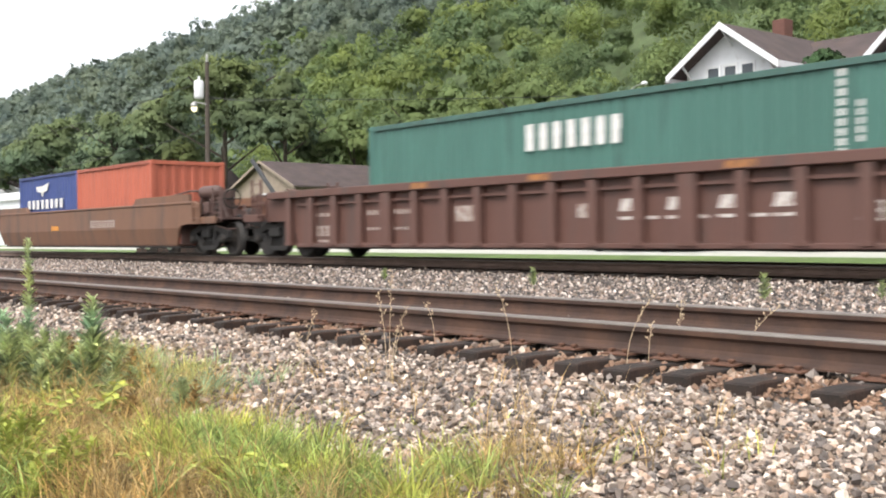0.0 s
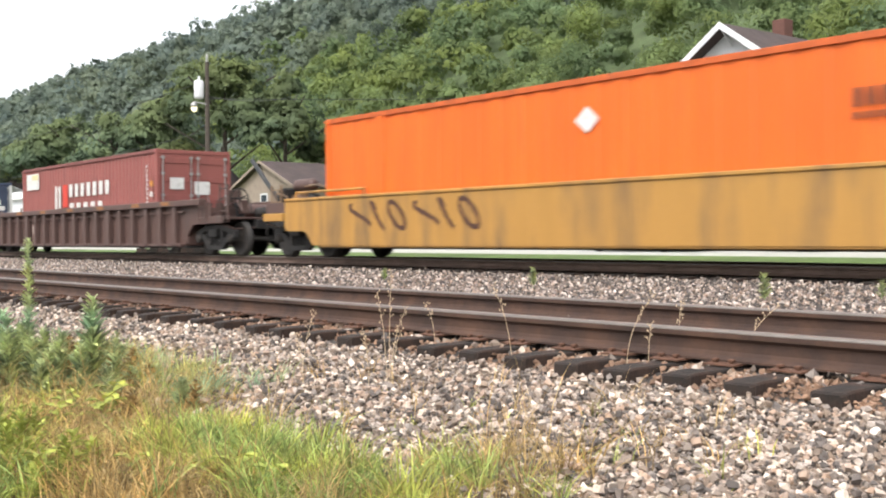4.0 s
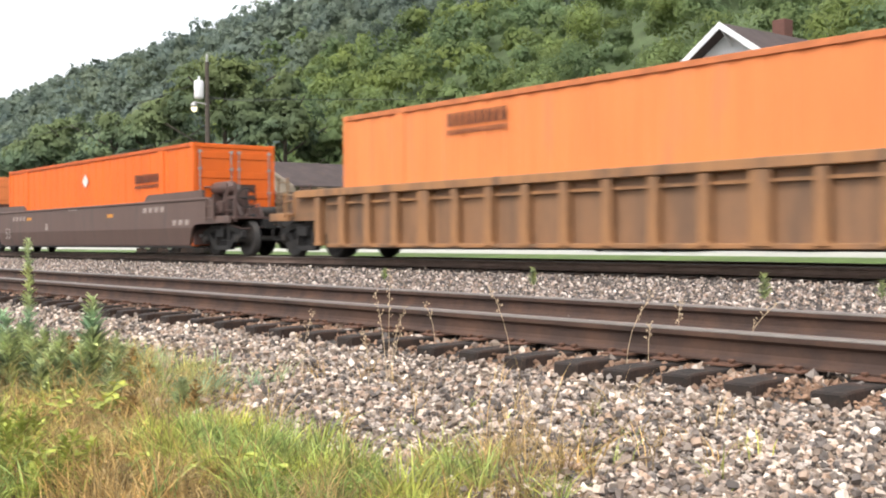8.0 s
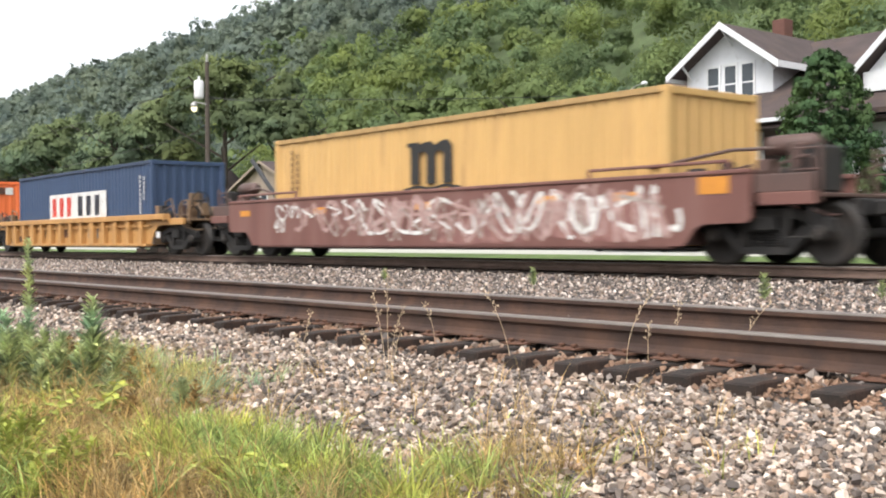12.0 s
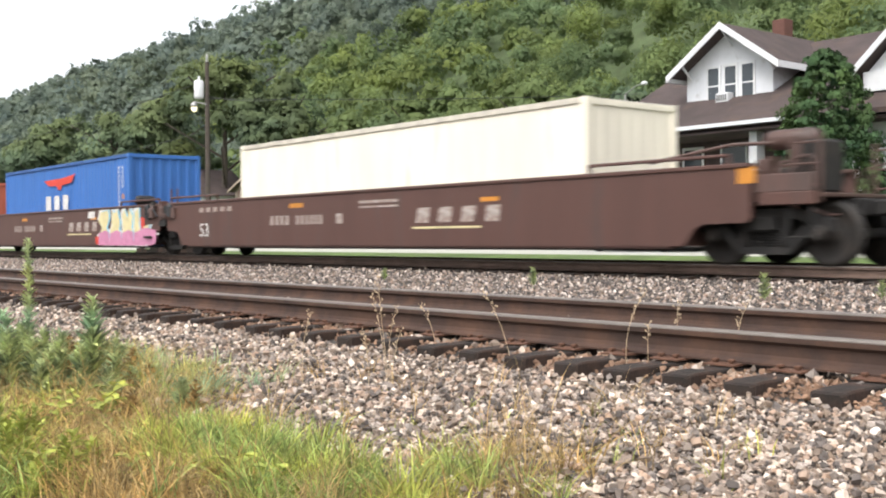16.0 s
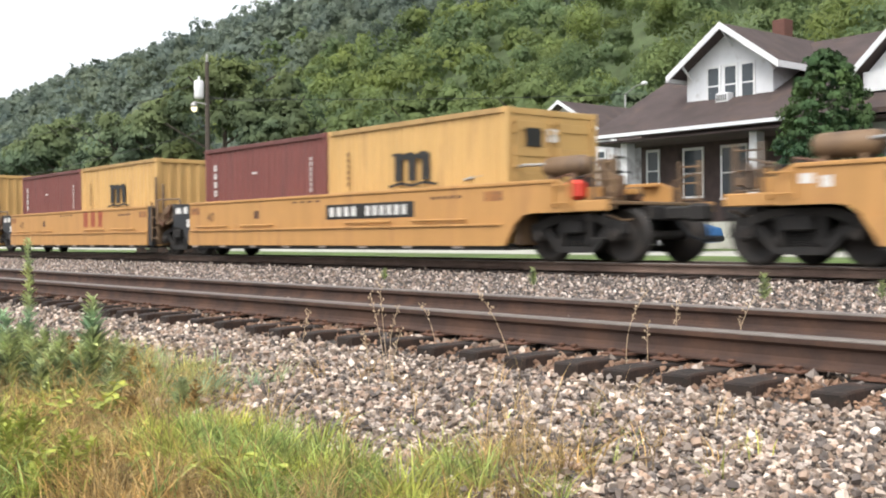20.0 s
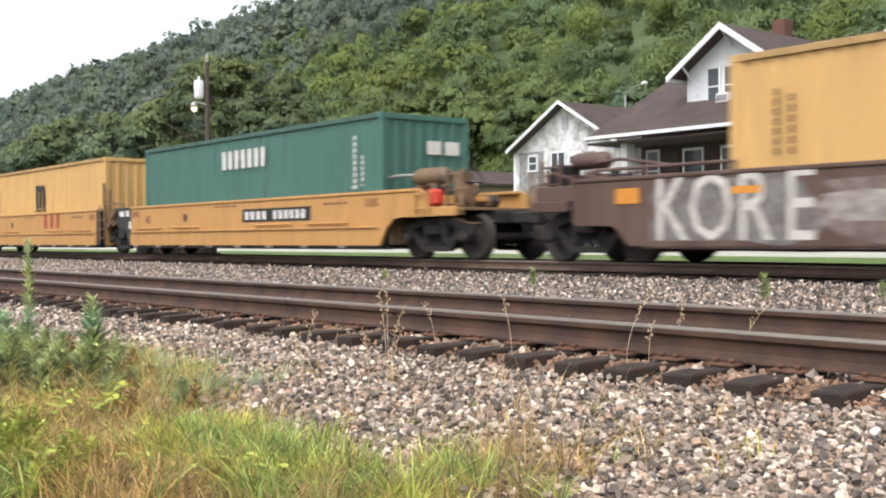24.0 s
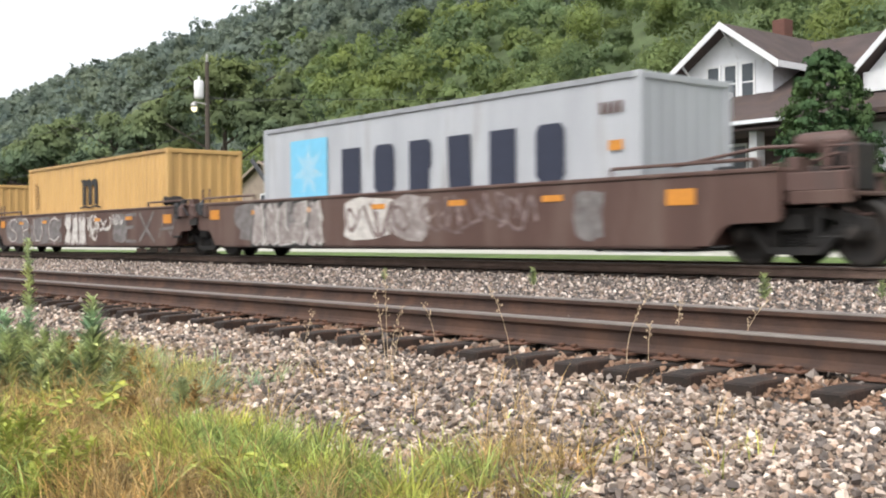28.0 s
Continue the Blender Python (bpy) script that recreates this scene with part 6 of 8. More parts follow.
# ---------- tracks ----------
RAIL_PROF = [(-0.07, -0.163), (0.07, -0.163), (0.07, -0.152), (0.02, -0.136), (0.0085, -0.115), (0.0085, -0.06), (0.036, -0.042), (0.037, -0.012), (0.030, -0.002), (-0.030, -0.002), (-0.037, -0.012), (-0.036, -0.042), (-0.0085, -0.06), (-0.0085, -0.115), (-0.02, -0.136), (-0.07, -0.152)]


def tie_block():
    """A sawn tie with a split, worn end and rounded edges."""
    r = random.Random(31)
    b = Build()
    ys = [-1.29, -1.275, -1.2, -1.1, -0.95, -0.7, 0.0, 0.7, 0.95, 1.1, 1.2, 1.275, 1.29]
    for y in ys:
        e = 0.014 if abs(y) > 1.28 else 0.0
        w = 0.088 + r.uniform(-0.007, 0.005)
        lo = -0.17 + (0.015 if abs(y) > 1.28 else 0.0)
        top = -0.012 * max(0.0, abs(y) - 0.9) - e * 0.7 + r.uniform(-0.006, 0.003)
        b.v += [(-w + e, y, lo), (w - e, y, lo), (w - e * 0.6, y, top - 0.009), (w - 0.008 - e, y, top), (-w + 0.008 + e, y, top + r.uniform(-0.004, 0.004)), (-w + e * 0.6, y, top - 0.009)]
    for k in range(len(ys) - 1):
        b.f += [(6 * k + i, 6 * k + (i + 1) % 6, 6 * k + 6 + (i + 1) % 6, 6 * k + 6 + i) for i in range(6)]
    b.f += [(5, 4, 3, 2, 1, 0), tuple(6 * len(ys) - 6 + i for i in range(6))]
    return b.mesh("tie", M["tie"])


def track(yc, zt, x0, x1, name, label, tie_x0, tie_x1, pitch, detail, first=(), turn=0.0):
    tr = thing(name, label, "railway track", kind="structure", at=Matrix.Translation((-10, yc, 0)) @ Matrix.Rotation(radians(turn), 4, "Z") @ Matrix.Translation((10, -yc, 0)))
    for s in (-1, 1):
        up = 0.008 if s > 0 and first else 0.0
        r = part("rail", Build().prism([(yc + s * 0.7525 + y, zt + z + up) for y, z in RAIL_PROF], "x", x0, x1).mesh("rail", M["rail_side" if first else "rail_far"]), tr)
        part("running_surface", Build().prism([(yc + s * 0.7525 + y, zt + up + z) for y, z in ((-0.0385, -0.016), (0.0385, -0.016), (0.0385, -0.01), (0.031, 0.0), (-0.031, 0.0), (-0.0385, -0.01))], "x", x0, x1).mesh("running_surface", M["rail_top"]), r)
    r2 = random.Random(3)
    tie = shared("tie", lambda: tie_block())
    plate = shared("tie_plate", lambda: Build().prism([(-0.15, 0), (0.15, 0), (0.15, 0.007), (0.08, 0.013), (-0.08, 0.013), (-0.15, 0.007)], "x", -0.095, 0.095).mesh("tie_plate", M["plate"]))
    spike = shared("spike", lambda: Build().block(-0.009, 0.009, -0.009, 0.009, 0, 0.012, 0.002).block(-0.016, 0.016, -0.016, 0.018, 0.012, 0.028, 0.004).mesh("spike", M["plate"]))
    places = list(first)
    x = tie_x0
    while x > tie_x1:
        places.append(x + r2.uniform(-0.04, 0.04))
        x -= pitch
    for x in places:
        k = 0.3 if x in first else 1.0
        part("tie", tie, tr, Matrix.Translation((x, yc + k * r2.uniform(-0.09, 0.07), zt - 0.174 + r2.uniform(-0.012, 0.0))) @ Matrix.Rotation(k * r2.uniform(-0.045, 0.045), 4, "Z"))
        if detail and x > detail:
            for s in (-1, 1):
                p = part("tie_plate", plate, tr, (x, yc + s * 0.7525, zt - 0.176))
                for dx, dy in ((-0.05, -0.1), (0.05, 0.1), (0.05, -0.1)):
                    part("spike", spike, p, (dx, dy, 0.006))
    return tr


track(NY, NZ, -760, 720, "near_track", "rusty steel rails on dark weathered wooden ties", -7.25, -46, 0.47, -16, (0.9, 0.4, -0.1, -0.6, -1.1, -1.6, -2.1, -2.61, -3.06, -3.45, -3.81, -4.17, -4.57, -5.02, -5.42, -5.86, -6.32, -6.8), turn=0.9)
track(TY, RZ, -760, 720, "far_track", "steel rails on dark ties under the train", -4, -47, 0.5, 0)


# ---------- ballast stones ----------
def stone_mesh(seed, mat):
    r = np.random.default_rng(seed)
    ph = (1 + 5 ** 0.5) / 2
    v = np.array([(-1, ph, 0), (1, ph, 0), (-1, -ph, 0), (1, -ph, 0), (0, -1, ph), (0, 1, ph), (0, -1, -ph), (0, 1, -ph), (ph, 0, -1), (ph, 0, 1), (-ph, 0, -1), (-ph, 0, 1)]) / 1.9
    f = np.array([(0, 11, 5), (0, 5, 1), (0, 1, 7), (0, 7, 10), (0, 10, 11), (1, 5, 9), (5, 11, 4), (11, 10, 2), (10, 7, 6), (7, 1, 8), (3, 9, 4), (3, 4, 2), (3, 2, 6), (3, 6, 8), (3, 8, 9), (4, 9, 5), (2, 4, 11), (6, 2, 10), (8, 6, 7), (9, 8, 1)])
    v = v * r.uniform(0.72, 1.2, (12, 1)) * np.array([1.15, 0.95, 0.75])
    return v, f


def flake(seed):
    """A small four-cornered chip, two low pyramids base to base."""
    r = np.random.default_rng(seed)
    v = np.array([(1.1, 0, 0), (-1.1, 0, 0), (0, 1, 0), (0, -1, 0), (0, 0, 0.85), (0, 0, -0.85)]) * r.uniform(0.65, 1.1, (6, 1)) + r.uniform(-0.3, 0.3, (6, 3))
    return v, np.array([(0, 2, 4), (2, 1, 4), (1, 3, 4), (3, 0, 4), (2, 0, 5), (1, 2, 5), (3, 1, 5), (0, 3, 5)])


def broken(seed):
    """Crushed stone of both kinds: pointed chips and skewed six-sided lumps."""
    if seed % 3 == 0:
        return flake(seed)
    r = np.random.default_rng(seed)
    v = np.array([(x, y, z) for z in (-1, 1) for y in (-1, 1) for x in (-1, 1)]) * 0.6
    v = v * (1 + r.uniform(-0.45, 0.35, (8, 3))) * np.array([1.25, 1.0, 0.85])
    v[4:] *= r.uniform(0.55, 0.95)
    q = np.array([(0, 2, 3, 1), (4, 5, 7, 6), (0, 1, 5, 4), (1, 3, 7, 5), (3, 2, 6, 7), (2, 0, 4, 6)])
    return v, np.concatenate([q[:, [0, 1, 2]], q[:, [0, 2, 3]]])


def scatter_stones(name, n, xr, yr, size, label, far_grow=0.0, shape=broken, mat="stone", lift=0.1, layers=1.2, wedge=True):
    """n stones over a strip, denser and smaller towards xr[1], within the wedge of ground in sight of the stand."""
    r = np.random.default_rng(11 + n)
    kinds = [shape(k) for k in range(14)]
    q = r.random(n)
    Y = r.uniform(yr[0], yr[1], n)
    lo = np.maximum(xr[0], -3.9 * Y) if wedge else np.maximum(xr[0], -0.4 * Y)
    hi = np.minimum(xr[1], -0.42 * Y) if wedge else np.full(n, xr[1])
    X = hi + (lo - hi) * q ** (1.0 + far_grow)
    a, b2 = r.uniform(0, 6.28, n), r.uniform(-1.4, 1.4, n)
    S = size * np.clip(r.lognormal(0, 0.36, n), 0.5, 2.0) * (1 + far_grow * 0.7 * q)
    Z = np.array([bank(y) for y in Y]) + S * (lift + layers * r.random(n) ** 2)
    co, fa, k = [], [], 0
    for i in range(n):
        v, f = kinds[i % 14]
        ca, sa, cb, sb = math.cos(a[i]), math.sin(a[i]), math.cos(b2[i]), math.sin(b2[i])
        R = np.array([[ca, -sa * cb, sa * sb], [sa, ca * cb, -ca * sb], [0, sb, cb]])
        co.append(v @ R.T * S[i] + (X[i], Y[i], Z[i]))
        fa.append(f + k)
        k += len(v)
    ob = new(name, fast_mesh(name, np.concatenate(co), np.concatenate(fa), M[mat], True))
    return tagged(ob, label, "ballast", kind="stuff")


scatter_stones("ballast_stones", 72000, (-16, -1.0), (2.5, 4.27), 0.0116, "loose crushed ballast stones in grey, tan and white", 0.6, layers=2.2)
scatter_stones("ballast_stones", 9000, (-18, -1.0), (4.5, 7.2), 0.02, "crushed ballast stones between the rails", 0.3, flake)
scatter_stones("rusty_stones", 6500, (-16, -1.0), (4.3, 4.75), 0.013, "rust-stained ballast stones along the rail", 0.4, broken, "rusty_stone", 0.1, 1.4)
scatter_stones("ballast_stones", 33000, (-48, -3), (7.4, 13.6), 0.0185, "grimy crushed ballast stones between the two tracks", 0.3, flake, "brown_stone")

scatter_stones("ballast_stones", 15000, (-1.6, 14), (2.6, 4.6), 0.027, "coarse ballast stones further along the track", 0.2, flake, wedge=False)
scatter_stones("ballast_stones", 13000, (-6, 20), (4.5, 13.6), 0.04, "coarse grimy ballast stones across both tracks", 0.2, flake, "brown_stone", wedge=False)


def loose_stones():
    """The nearest stones, one by one, on the shoulder."""
    r = random.Random(8)
    bed = bpy.data.objects["ballast_bed"]
    meshes = []
    for k in range(12):
        v, f = stone_mesh(40 + k, None)
        me = bpy.data.meshes.new("stone")
        me.from_pydata([tuple(p) for p in v * 0.0165], [], [tuple(q) for q in f])
        me.materials.append(M["stone_piece"])
        meshes.append(me)
    for k in range(300):
        y = r.uniform(3.05, 4.2)
        x = r.uniform(-3.3, -1.5)
        part("stone", meshes[k % 12], bed, Matrix.Translation((x, y, bank(y) + 0.02)) @ Matrix.Rotation(r.uniform(0, 6.28), 4, "Z") @ Matrix.Rotation(r.uniform(-0.6, 0.6), 4, "X") @ Matrix.Scale(r.uniform(0.75, 1.35), 4))


loose_stones()


# ---------- foliage ----------
def crowns(centres, radii, clumps, per, size, r, squash=1.0, jitter=0.35):
    """Crowns of many leaf sprays. Each crown carries clumps of sprays on its outside, shaded as rounded masses."""
    n = len(centres)
    scale = np.array([1, 1, squash])

    def ways(*shape):
        d = r.normal(size=(*shape, 3))
        d /= np.linalg.norm(d, axis=-1, keepdims=True)
        return d
    d = ways(n, clumps)
    d[..., 2] = np.abs(d[..., 2]) - 0.45 * (r.random((n, clumps)) < 0.4)
    lc = centres[:, None, :] + d * (radii[:, None] * r.uniform(0.5, 0.72, (n, clumps)))[..., None] * scale
    lr = radii[:, None] * r.uniform(0.28, 0.5, (n, clumps))
    e = ways(n, clumps, per)
    e[..., 2] = np.where(e[..., 2] < -0.1, -e[..., 2] * 0.8, e[..., 2])
    p = (lc[:, :, None, :] + e * (lr[..., None] * (0.55 + 0.5 * r.random((n, clumps, per)) ** 0.6))[..., None] * scale).reshape(-1, 3)
    m = len(p)
    out = (0.7 * e + 0.4 * d[:, :, None, :]).reshape(-1, 3) + r.normal(scale=0.08, size=(m, 3))
    out /= np.linalg.norm(out, axis=1, keepdims=True)
    nrm = out + r.normal(scale=jitter, size=(m, 3))
    nrm *= np.sign(np.sum(nrm * out, axis=1, keepdims=True)) / np.linalg.norm(nrm, axis=1, keepdims=True)
    a = np.cross(nrm, r.normal(size=(m, 3)))
    a /= np.linalg.norm(a, axis=1, keepdims=True)
    b = np.cross(nrm, a)
    s = (size * r.uniform(0.55, 1.35, m))[:, None]
    v = np.stack([p - a * s, p - b * s * 0.6 - nrm * s * 0.15, p + a * s, p + b * s * 0.6 - nrm * s * 0.1], 1).reshape(-1, 3)
    q = np.arange(len(v)).reshape(-1, 4)
    return v, np.concatenate([q[:, [0, 1, 2]], q[:, [0, 2, 3]]]), np.repeat(out, 4, 0)


def crown_mesh(name, sets, mat):
    k, vs, fs, ns = 0, [], [], []
    for v, f, nv in sets:
        vs.append(v)
        fs.append(f + k)
        ns.append(nv)
        k += len(v)
    me = fast_mesh(name, np.concatenate(vs), np.concatenate(fs), mat)
    me.normals_split_custom_set_from_vertices(np.concatenate(ns).tolist())
    return me


def forest():
    r = np.random.default_rng(21)
    pts, rad, near = [], [], []
    for y in np.arange(63, 214, 4.6):
        x = -680.0
        while x < -10:
            xx, yy = x + r.uniform(-2.3, 2.3), y + r.uniform(-2.2, 2.2)
            az = math.degrees(math.atan2(xx, yy))
            dist = math.hypot(xx, yy)
            if -76 < az < -25 and r.random() < (1.0 if dist < 330 else 0.7):
                q = r.uniform(2.3, 4.0) * (1.0 if dist < 330 else 1.3)
                pts.append((xx, yy, hill(xx, yy) + q * r.uniform(0.9, 2.0)))
                rad.append(q)
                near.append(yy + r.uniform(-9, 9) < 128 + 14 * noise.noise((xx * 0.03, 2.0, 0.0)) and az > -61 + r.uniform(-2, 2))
            x += 5.2
    pts, rad, near = np.array(pts), np.array(rad), np.array(near)
    dist = np.hypot(pts[:, 0], pts[:, 1])
    for name, mask, mat, label in (("hill_forest", near, M["forest"], "bright green broadleaf trees covering the lower hillside"), ("ridge_forest", ~near, M["hazed_forest"], "hazy blue-green forest on the upper ridge")):
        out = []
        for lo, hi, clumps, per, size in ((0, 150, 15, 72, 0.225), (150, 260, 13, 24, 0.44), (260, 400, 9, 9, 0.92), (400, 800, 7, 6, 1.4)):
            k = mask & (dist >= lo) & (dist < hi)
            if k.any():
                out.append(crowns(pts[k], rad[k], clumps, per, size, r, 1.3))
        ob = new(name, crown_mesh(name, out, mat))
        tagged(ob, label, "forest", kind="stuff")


forest()


def tree(x, y, h, w, mat, label, seed, per=900, size=0.3, name="tree", low=0.25):
    """A broadleaf tree: tapered trunk, limbs and a lumpy crown."""
    r = np.random.default_rng(seed)
    z0 = hill(x, y) if y > 60 else bank(y)
    t = thing(name, label, "tree", at=Matrix.Translation((x, y, z0 - 0.05)))
    b = Build().tube((0, 0, 0), (0.1, 0, h * 0.45), 0.022 * h, 9, 0.014 * h)
    b.tube((0.1, 0, h * 0.45), (0.0, 0.1, h * 0.8), 0.014 * h, 8, 0.005 * h)
    for k in range(7):
        a = k * 2.4 + seed
        zz = h * (0.3 + 0.07 * k)
        b.tube((0.08, 0, zz), (0.36 * w * math.cos(a), 0.36 * w * math.sin(a), zz + 0.18 * h), 0.008 * h, 6, 0.003 * h)
    part("trunk", b.mesh("trunk", M["bark"]), t)
    n = 13
    a = r.uniform(0, 6.28, n)
    up = r.uniform(-0.55, 0.8, n)
    out = np.sqrt(1 - up ** 2) * r.uniform(0.55, 0.8, n) * 0.42 * w
    c = np.stack([out * np.cos(a), out * np.sin(a), h * (0.62 + 0.24 * up)], -1)
    q = r.uniform(0.15, 0.22, n) * w
    c[0], q[0] = (0, 0, h * 0.62), 0.36 * w
    c[1], q[1] = (0, 0, h * 0.86), 0.2 * w
    part("crown", crown_mesh("crown", [crowns(c, q, 12, per // 12, size * 1.4, r, 1.0)], mat), t)
    return t


# trees behind the houses and along the road, near ones first
for k, (px, py, h, w, mk) in enumerate((
        (-86, 45, 17.0, 14, "dark_leaf"), (-79, 47, 14.5, 11, "dark_leaf"), (-94, 43, 13.5, 12, "tree_leaf"), (-103, 42, 13, 12, "tree_leaf"), (-112, 41, 13.5, 12, "tree_leaf"), (-122, 41, 13, 12, "tree_leaf"),
        (-98, 46, 11, 10, "tree_leaf"), (-130, 42, 12, 12, "tree_leaf"), (-140, 44, 12, 12, "tree_leaf"), (-76, 52, 11, 9, "forest"), (-70, 54, 12, 9, "forest"), (-64, 55, 11, 9, "forest"),
        (-58, 56, 12.5, 9, "forest"), (-52, 55, 11, 8, "forest"), (-47, 54, 10, 8, "tree_leaf"), (-84, 56, 12, 10, "forest"), (-42, 57, 12, 9, "forest"))):
    tree(px, py, h, w, M[mk], "leafy green broadleaf tree behind the houses", 100 + k, 760, 0.17)
tree(-50.3, 38.5, 6.8, 4.6, M["bright_leaf"], "small light green leafy tree beside a shed", 140, 420, 0.13)


# ---------- houses ----------
def gable(b, x0, x1, y, z_eave, x_peak, z_peak, z0, thick=0.15):
    b.prism([(x0, z0), (x1, z0), (x1, z_eave), (x_peak, z_peak), (x0, z_eave)], "y", y, y + thick)


def window(parent, x0, x1, y, z0, z1, bars=1):
    w = part("window", Build().box(x0 - 0.08, x1 + 0.08, y - 0.05, y - 0.004, z1, z1 + 0.1).box(x0 - 0.1, x1 + 0.1, y - 0.09, y - 0.004, z0 - 0.07, z0).box(x0 - 0.08, x0, y - 0.05, y - 0.004, z0, z1).box(
        x1, x1 + 0.08, y - 0.05, y - 0.004, z0, z1).box(x0, x1, y - 0.045, y - 0.004, (z0 + z1) / 2 - 0.025, (z0 + z1) / 2 + 0.025).mesh("window", M["trim"]), parent)
    part("pane", Build().box(x0, x1, y - 0.03, y - 0.02, z0, z1).mesh("pane", M["glass"]), w)
    return w


def slope_roof(p0, p1, q0, q1, thick=0.16):
    """A roof slab between an eave line p0-p1 and a ridge line q0-q1."""
    b = Build()
    lo = [Vector(p) - Vector((0, 0, thick)) for p in (p0, p1, q1, q0)]
    b.v = [tuple(v) for v in (p0, p1, q1, q0)] + [tuple(v) for v in lo]
    b.f = [(0, 1, 2, 3), (7, 6, 5, 4), (0, 4, 5, 1), (1, 5, 6, 2), (2, 6, 7, 3), (3, 7, 4, 0)]
    return b


def bungalow():
    """White bungalow with a deep porch roof and a front dormer."""
    h = thing("bungalow", "white bungalow with brown shingle roof and dormer", "house")
    g = BACK
    e = 4.72
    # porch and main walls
    # the porch's darkness is put into the colour of its wall, ceiling and door
    part("front_wall", Build().box(-27.4, -14.6, 32.3, 32.5, g, e + 0.3).mesh("front_wall", M["porch_dark"]), h)
    part("side_wall", Build().box(-27.4, -27.2, 32.5, 42, g, e + 0.3).mesh("side_wall", M["siding"]), h)
    part("side_wall", Build().box(-14.8, -14.6, 32.5, 42, g, e + 0.3).mesh("side_wall", M["siding"]), h)
    part("back_wall", Build().box(-27.4, -14.6, 42, 42.2, g, e + 0.3).mesh("back_wall", M["siding"]), h)
    part("porch_floor", Build().box(-27.6, -14.4, 30.1, 32.3, g, g + 1.0).mesh("porch_floor", M["concrete"]), h)
    r = part("roof", slope_roof((-27.9, 29.7, e), (-13.0, 29.7, e), (-27.9, 36.6, 8.3), (-13.0, 36.6, 8.3)).mesh("roof", M["shingle"]), h)
    part("roof", slope_roof((-27.9, 43.5, e), (-13.0, 43.5, e), (-27.9, 36.6, 8.3), (-13.0, 36.6, 8.3)).mesh("roof", M["shingle"]), h)
    part("eave_board", Build().box(-27.95, -19.1, 29.62, 29.7, e - 0.11, e + 0.01).mesh("eave_board", M["siding"]), h)
    part("porch_ceiling", Build().box(-27.9, -14.0, 29.8, 32.2, e - 0.3, e - 0.22).mesh("porch_ceiling", M["porch_dark"]), h)
    for x in (-26.55, -20.95, -17.5, -14.8):
        part("porch_post", Build().prism([(x - 0.19, g + 1.0), (x + 0.19, g + 1.0), (x + 0.14, e - 0.3), (x - 0.14, e - 0.3)], "y", 30.3, 30.75).mesh("porch_post", M["trim"]), h)
    window(h, -27.05, -26.55, 32.3, g + 2.3, g + 3.75)
    window(h, -25.3, -24.5, 32.3, g + 2.0, g + 3.7)
    window(h, -23.6, -22.6, 32.3, g + 1.9, g + 3.7)
    part("door", Build().box(-26.2, -25.5, 32.22, 32.3, g + 1.0, g + 3.7).mesh("door", M["porch_dark"]), h)
    # dormer
    d = part("dormer", Build().prism([(-24.95, 5.38), (-21.3, 5.38), (-21.3, 7.05), (-23.1, 8.35), (-24.95, 7.05)], "y", 32.0, 36.4).mesh("dormer", M["siding"]), h, None, "white clapboard dormer with three windows")
    for s in (-1, 1):
        part("dormer_roof", slope_roof((-22.97 + s * 2.32, 31.3, 6.86), (-22.97 + s * 2.32, 37.2, 6.86), (-22.97, 31.3, 8.46), (-22.97, 37.2, 8.46), 0.12).mesh("dormer_roof", M["shingle"]), d)
        part("bargeboard", Build().prism([(-22.97, 8.48), (-22.97, 8.24), (-22.97 + s * 2.36, 6.6), (-22.97 + s * 2.36, 6.84)], "y", 31.24, 31.30).mesh("bargeboard", M["trim"]), d)
        part("dormer_eave", Build().box(*sorted((-22.97 + s * 2.28, -22.97 + s * 2.36)), 31.3, 36, 6.62, 6.84).mesh("dormer_eave", M["trim"]), d)
        part("brace", Build().tube((-22.97 + s * 1.75, 31.98, 6.7), (-22.97 + s * 1.75, 31.35, 7.2), 0.05, 6).mesh("brace", M["trim"]), d)
    part("brace", Build().tube((-22.97, 31.98, 7.7), (-22.97, 31.35, 8.3), 0.05, 6).mesh("brace", M["trim"]), d)
    for x in (-23.75, -23.02, -22.3):
        window(d, x - 0.23, x + 0.23, 32.0, 5.72, 7.0)
    part("skirt_board", Build().box(-24.6, -21.7, 31.9, 31.99, 5.4, 5.56).mesh("skirt_board", M["trim"]), d)
    ac = part("air_conditioner", Build().block(-23.42, -22.9, 31.62, 31.99, 5.7, 6.05, 0.03).mesh("air_conditioner", M["trim"]), d, None, "small white window air conditioner")
    for k in range(5):
        part("grille_slot", Build().box(-23.36 + 0.09 * k, -23.31 + 0.09 * k, 31.61, 31.619, 5.76, 5.99).mesh("grille_slot", M["black_paint"]), ac)
    # second gable further along
    w2 = part("side_dormer", Build().prism([(-17.4, 3.0), (-13.2, 3.0), (-13.2, 5.85), (-15.3, 7.95), (-17.4, 5.85)], "y", 31.0, 36.4).mesh("side_dormer", M["siding"]), h, None, "pale gable wing with a dark window")
    for s in (-1, 1):
        part("wing_roof", slope_roof((-15.3 + s * 2.5, 30.5, 5.75), (-15.3 + s * 2.5, 37.0, 5.75), (-15.3, 30.5, 8.15), (-15.3, 37.0, 8.15), 0.12).mesh("wing_roof", M["shingle"]), w2)
        part("bargeboard", Build().prism([(-15.3, 8.17), (-15.3, 7.93), (-15.3 + s * 2.54, 5.52), (-15.3 + s * 2.54, 5.75)], "y", 30.44, 30.5).mesh("bargeboard", M["trim"]), w2)
    window(w2, -17.15, -16.2, 31.0, 4.65, 5.25)
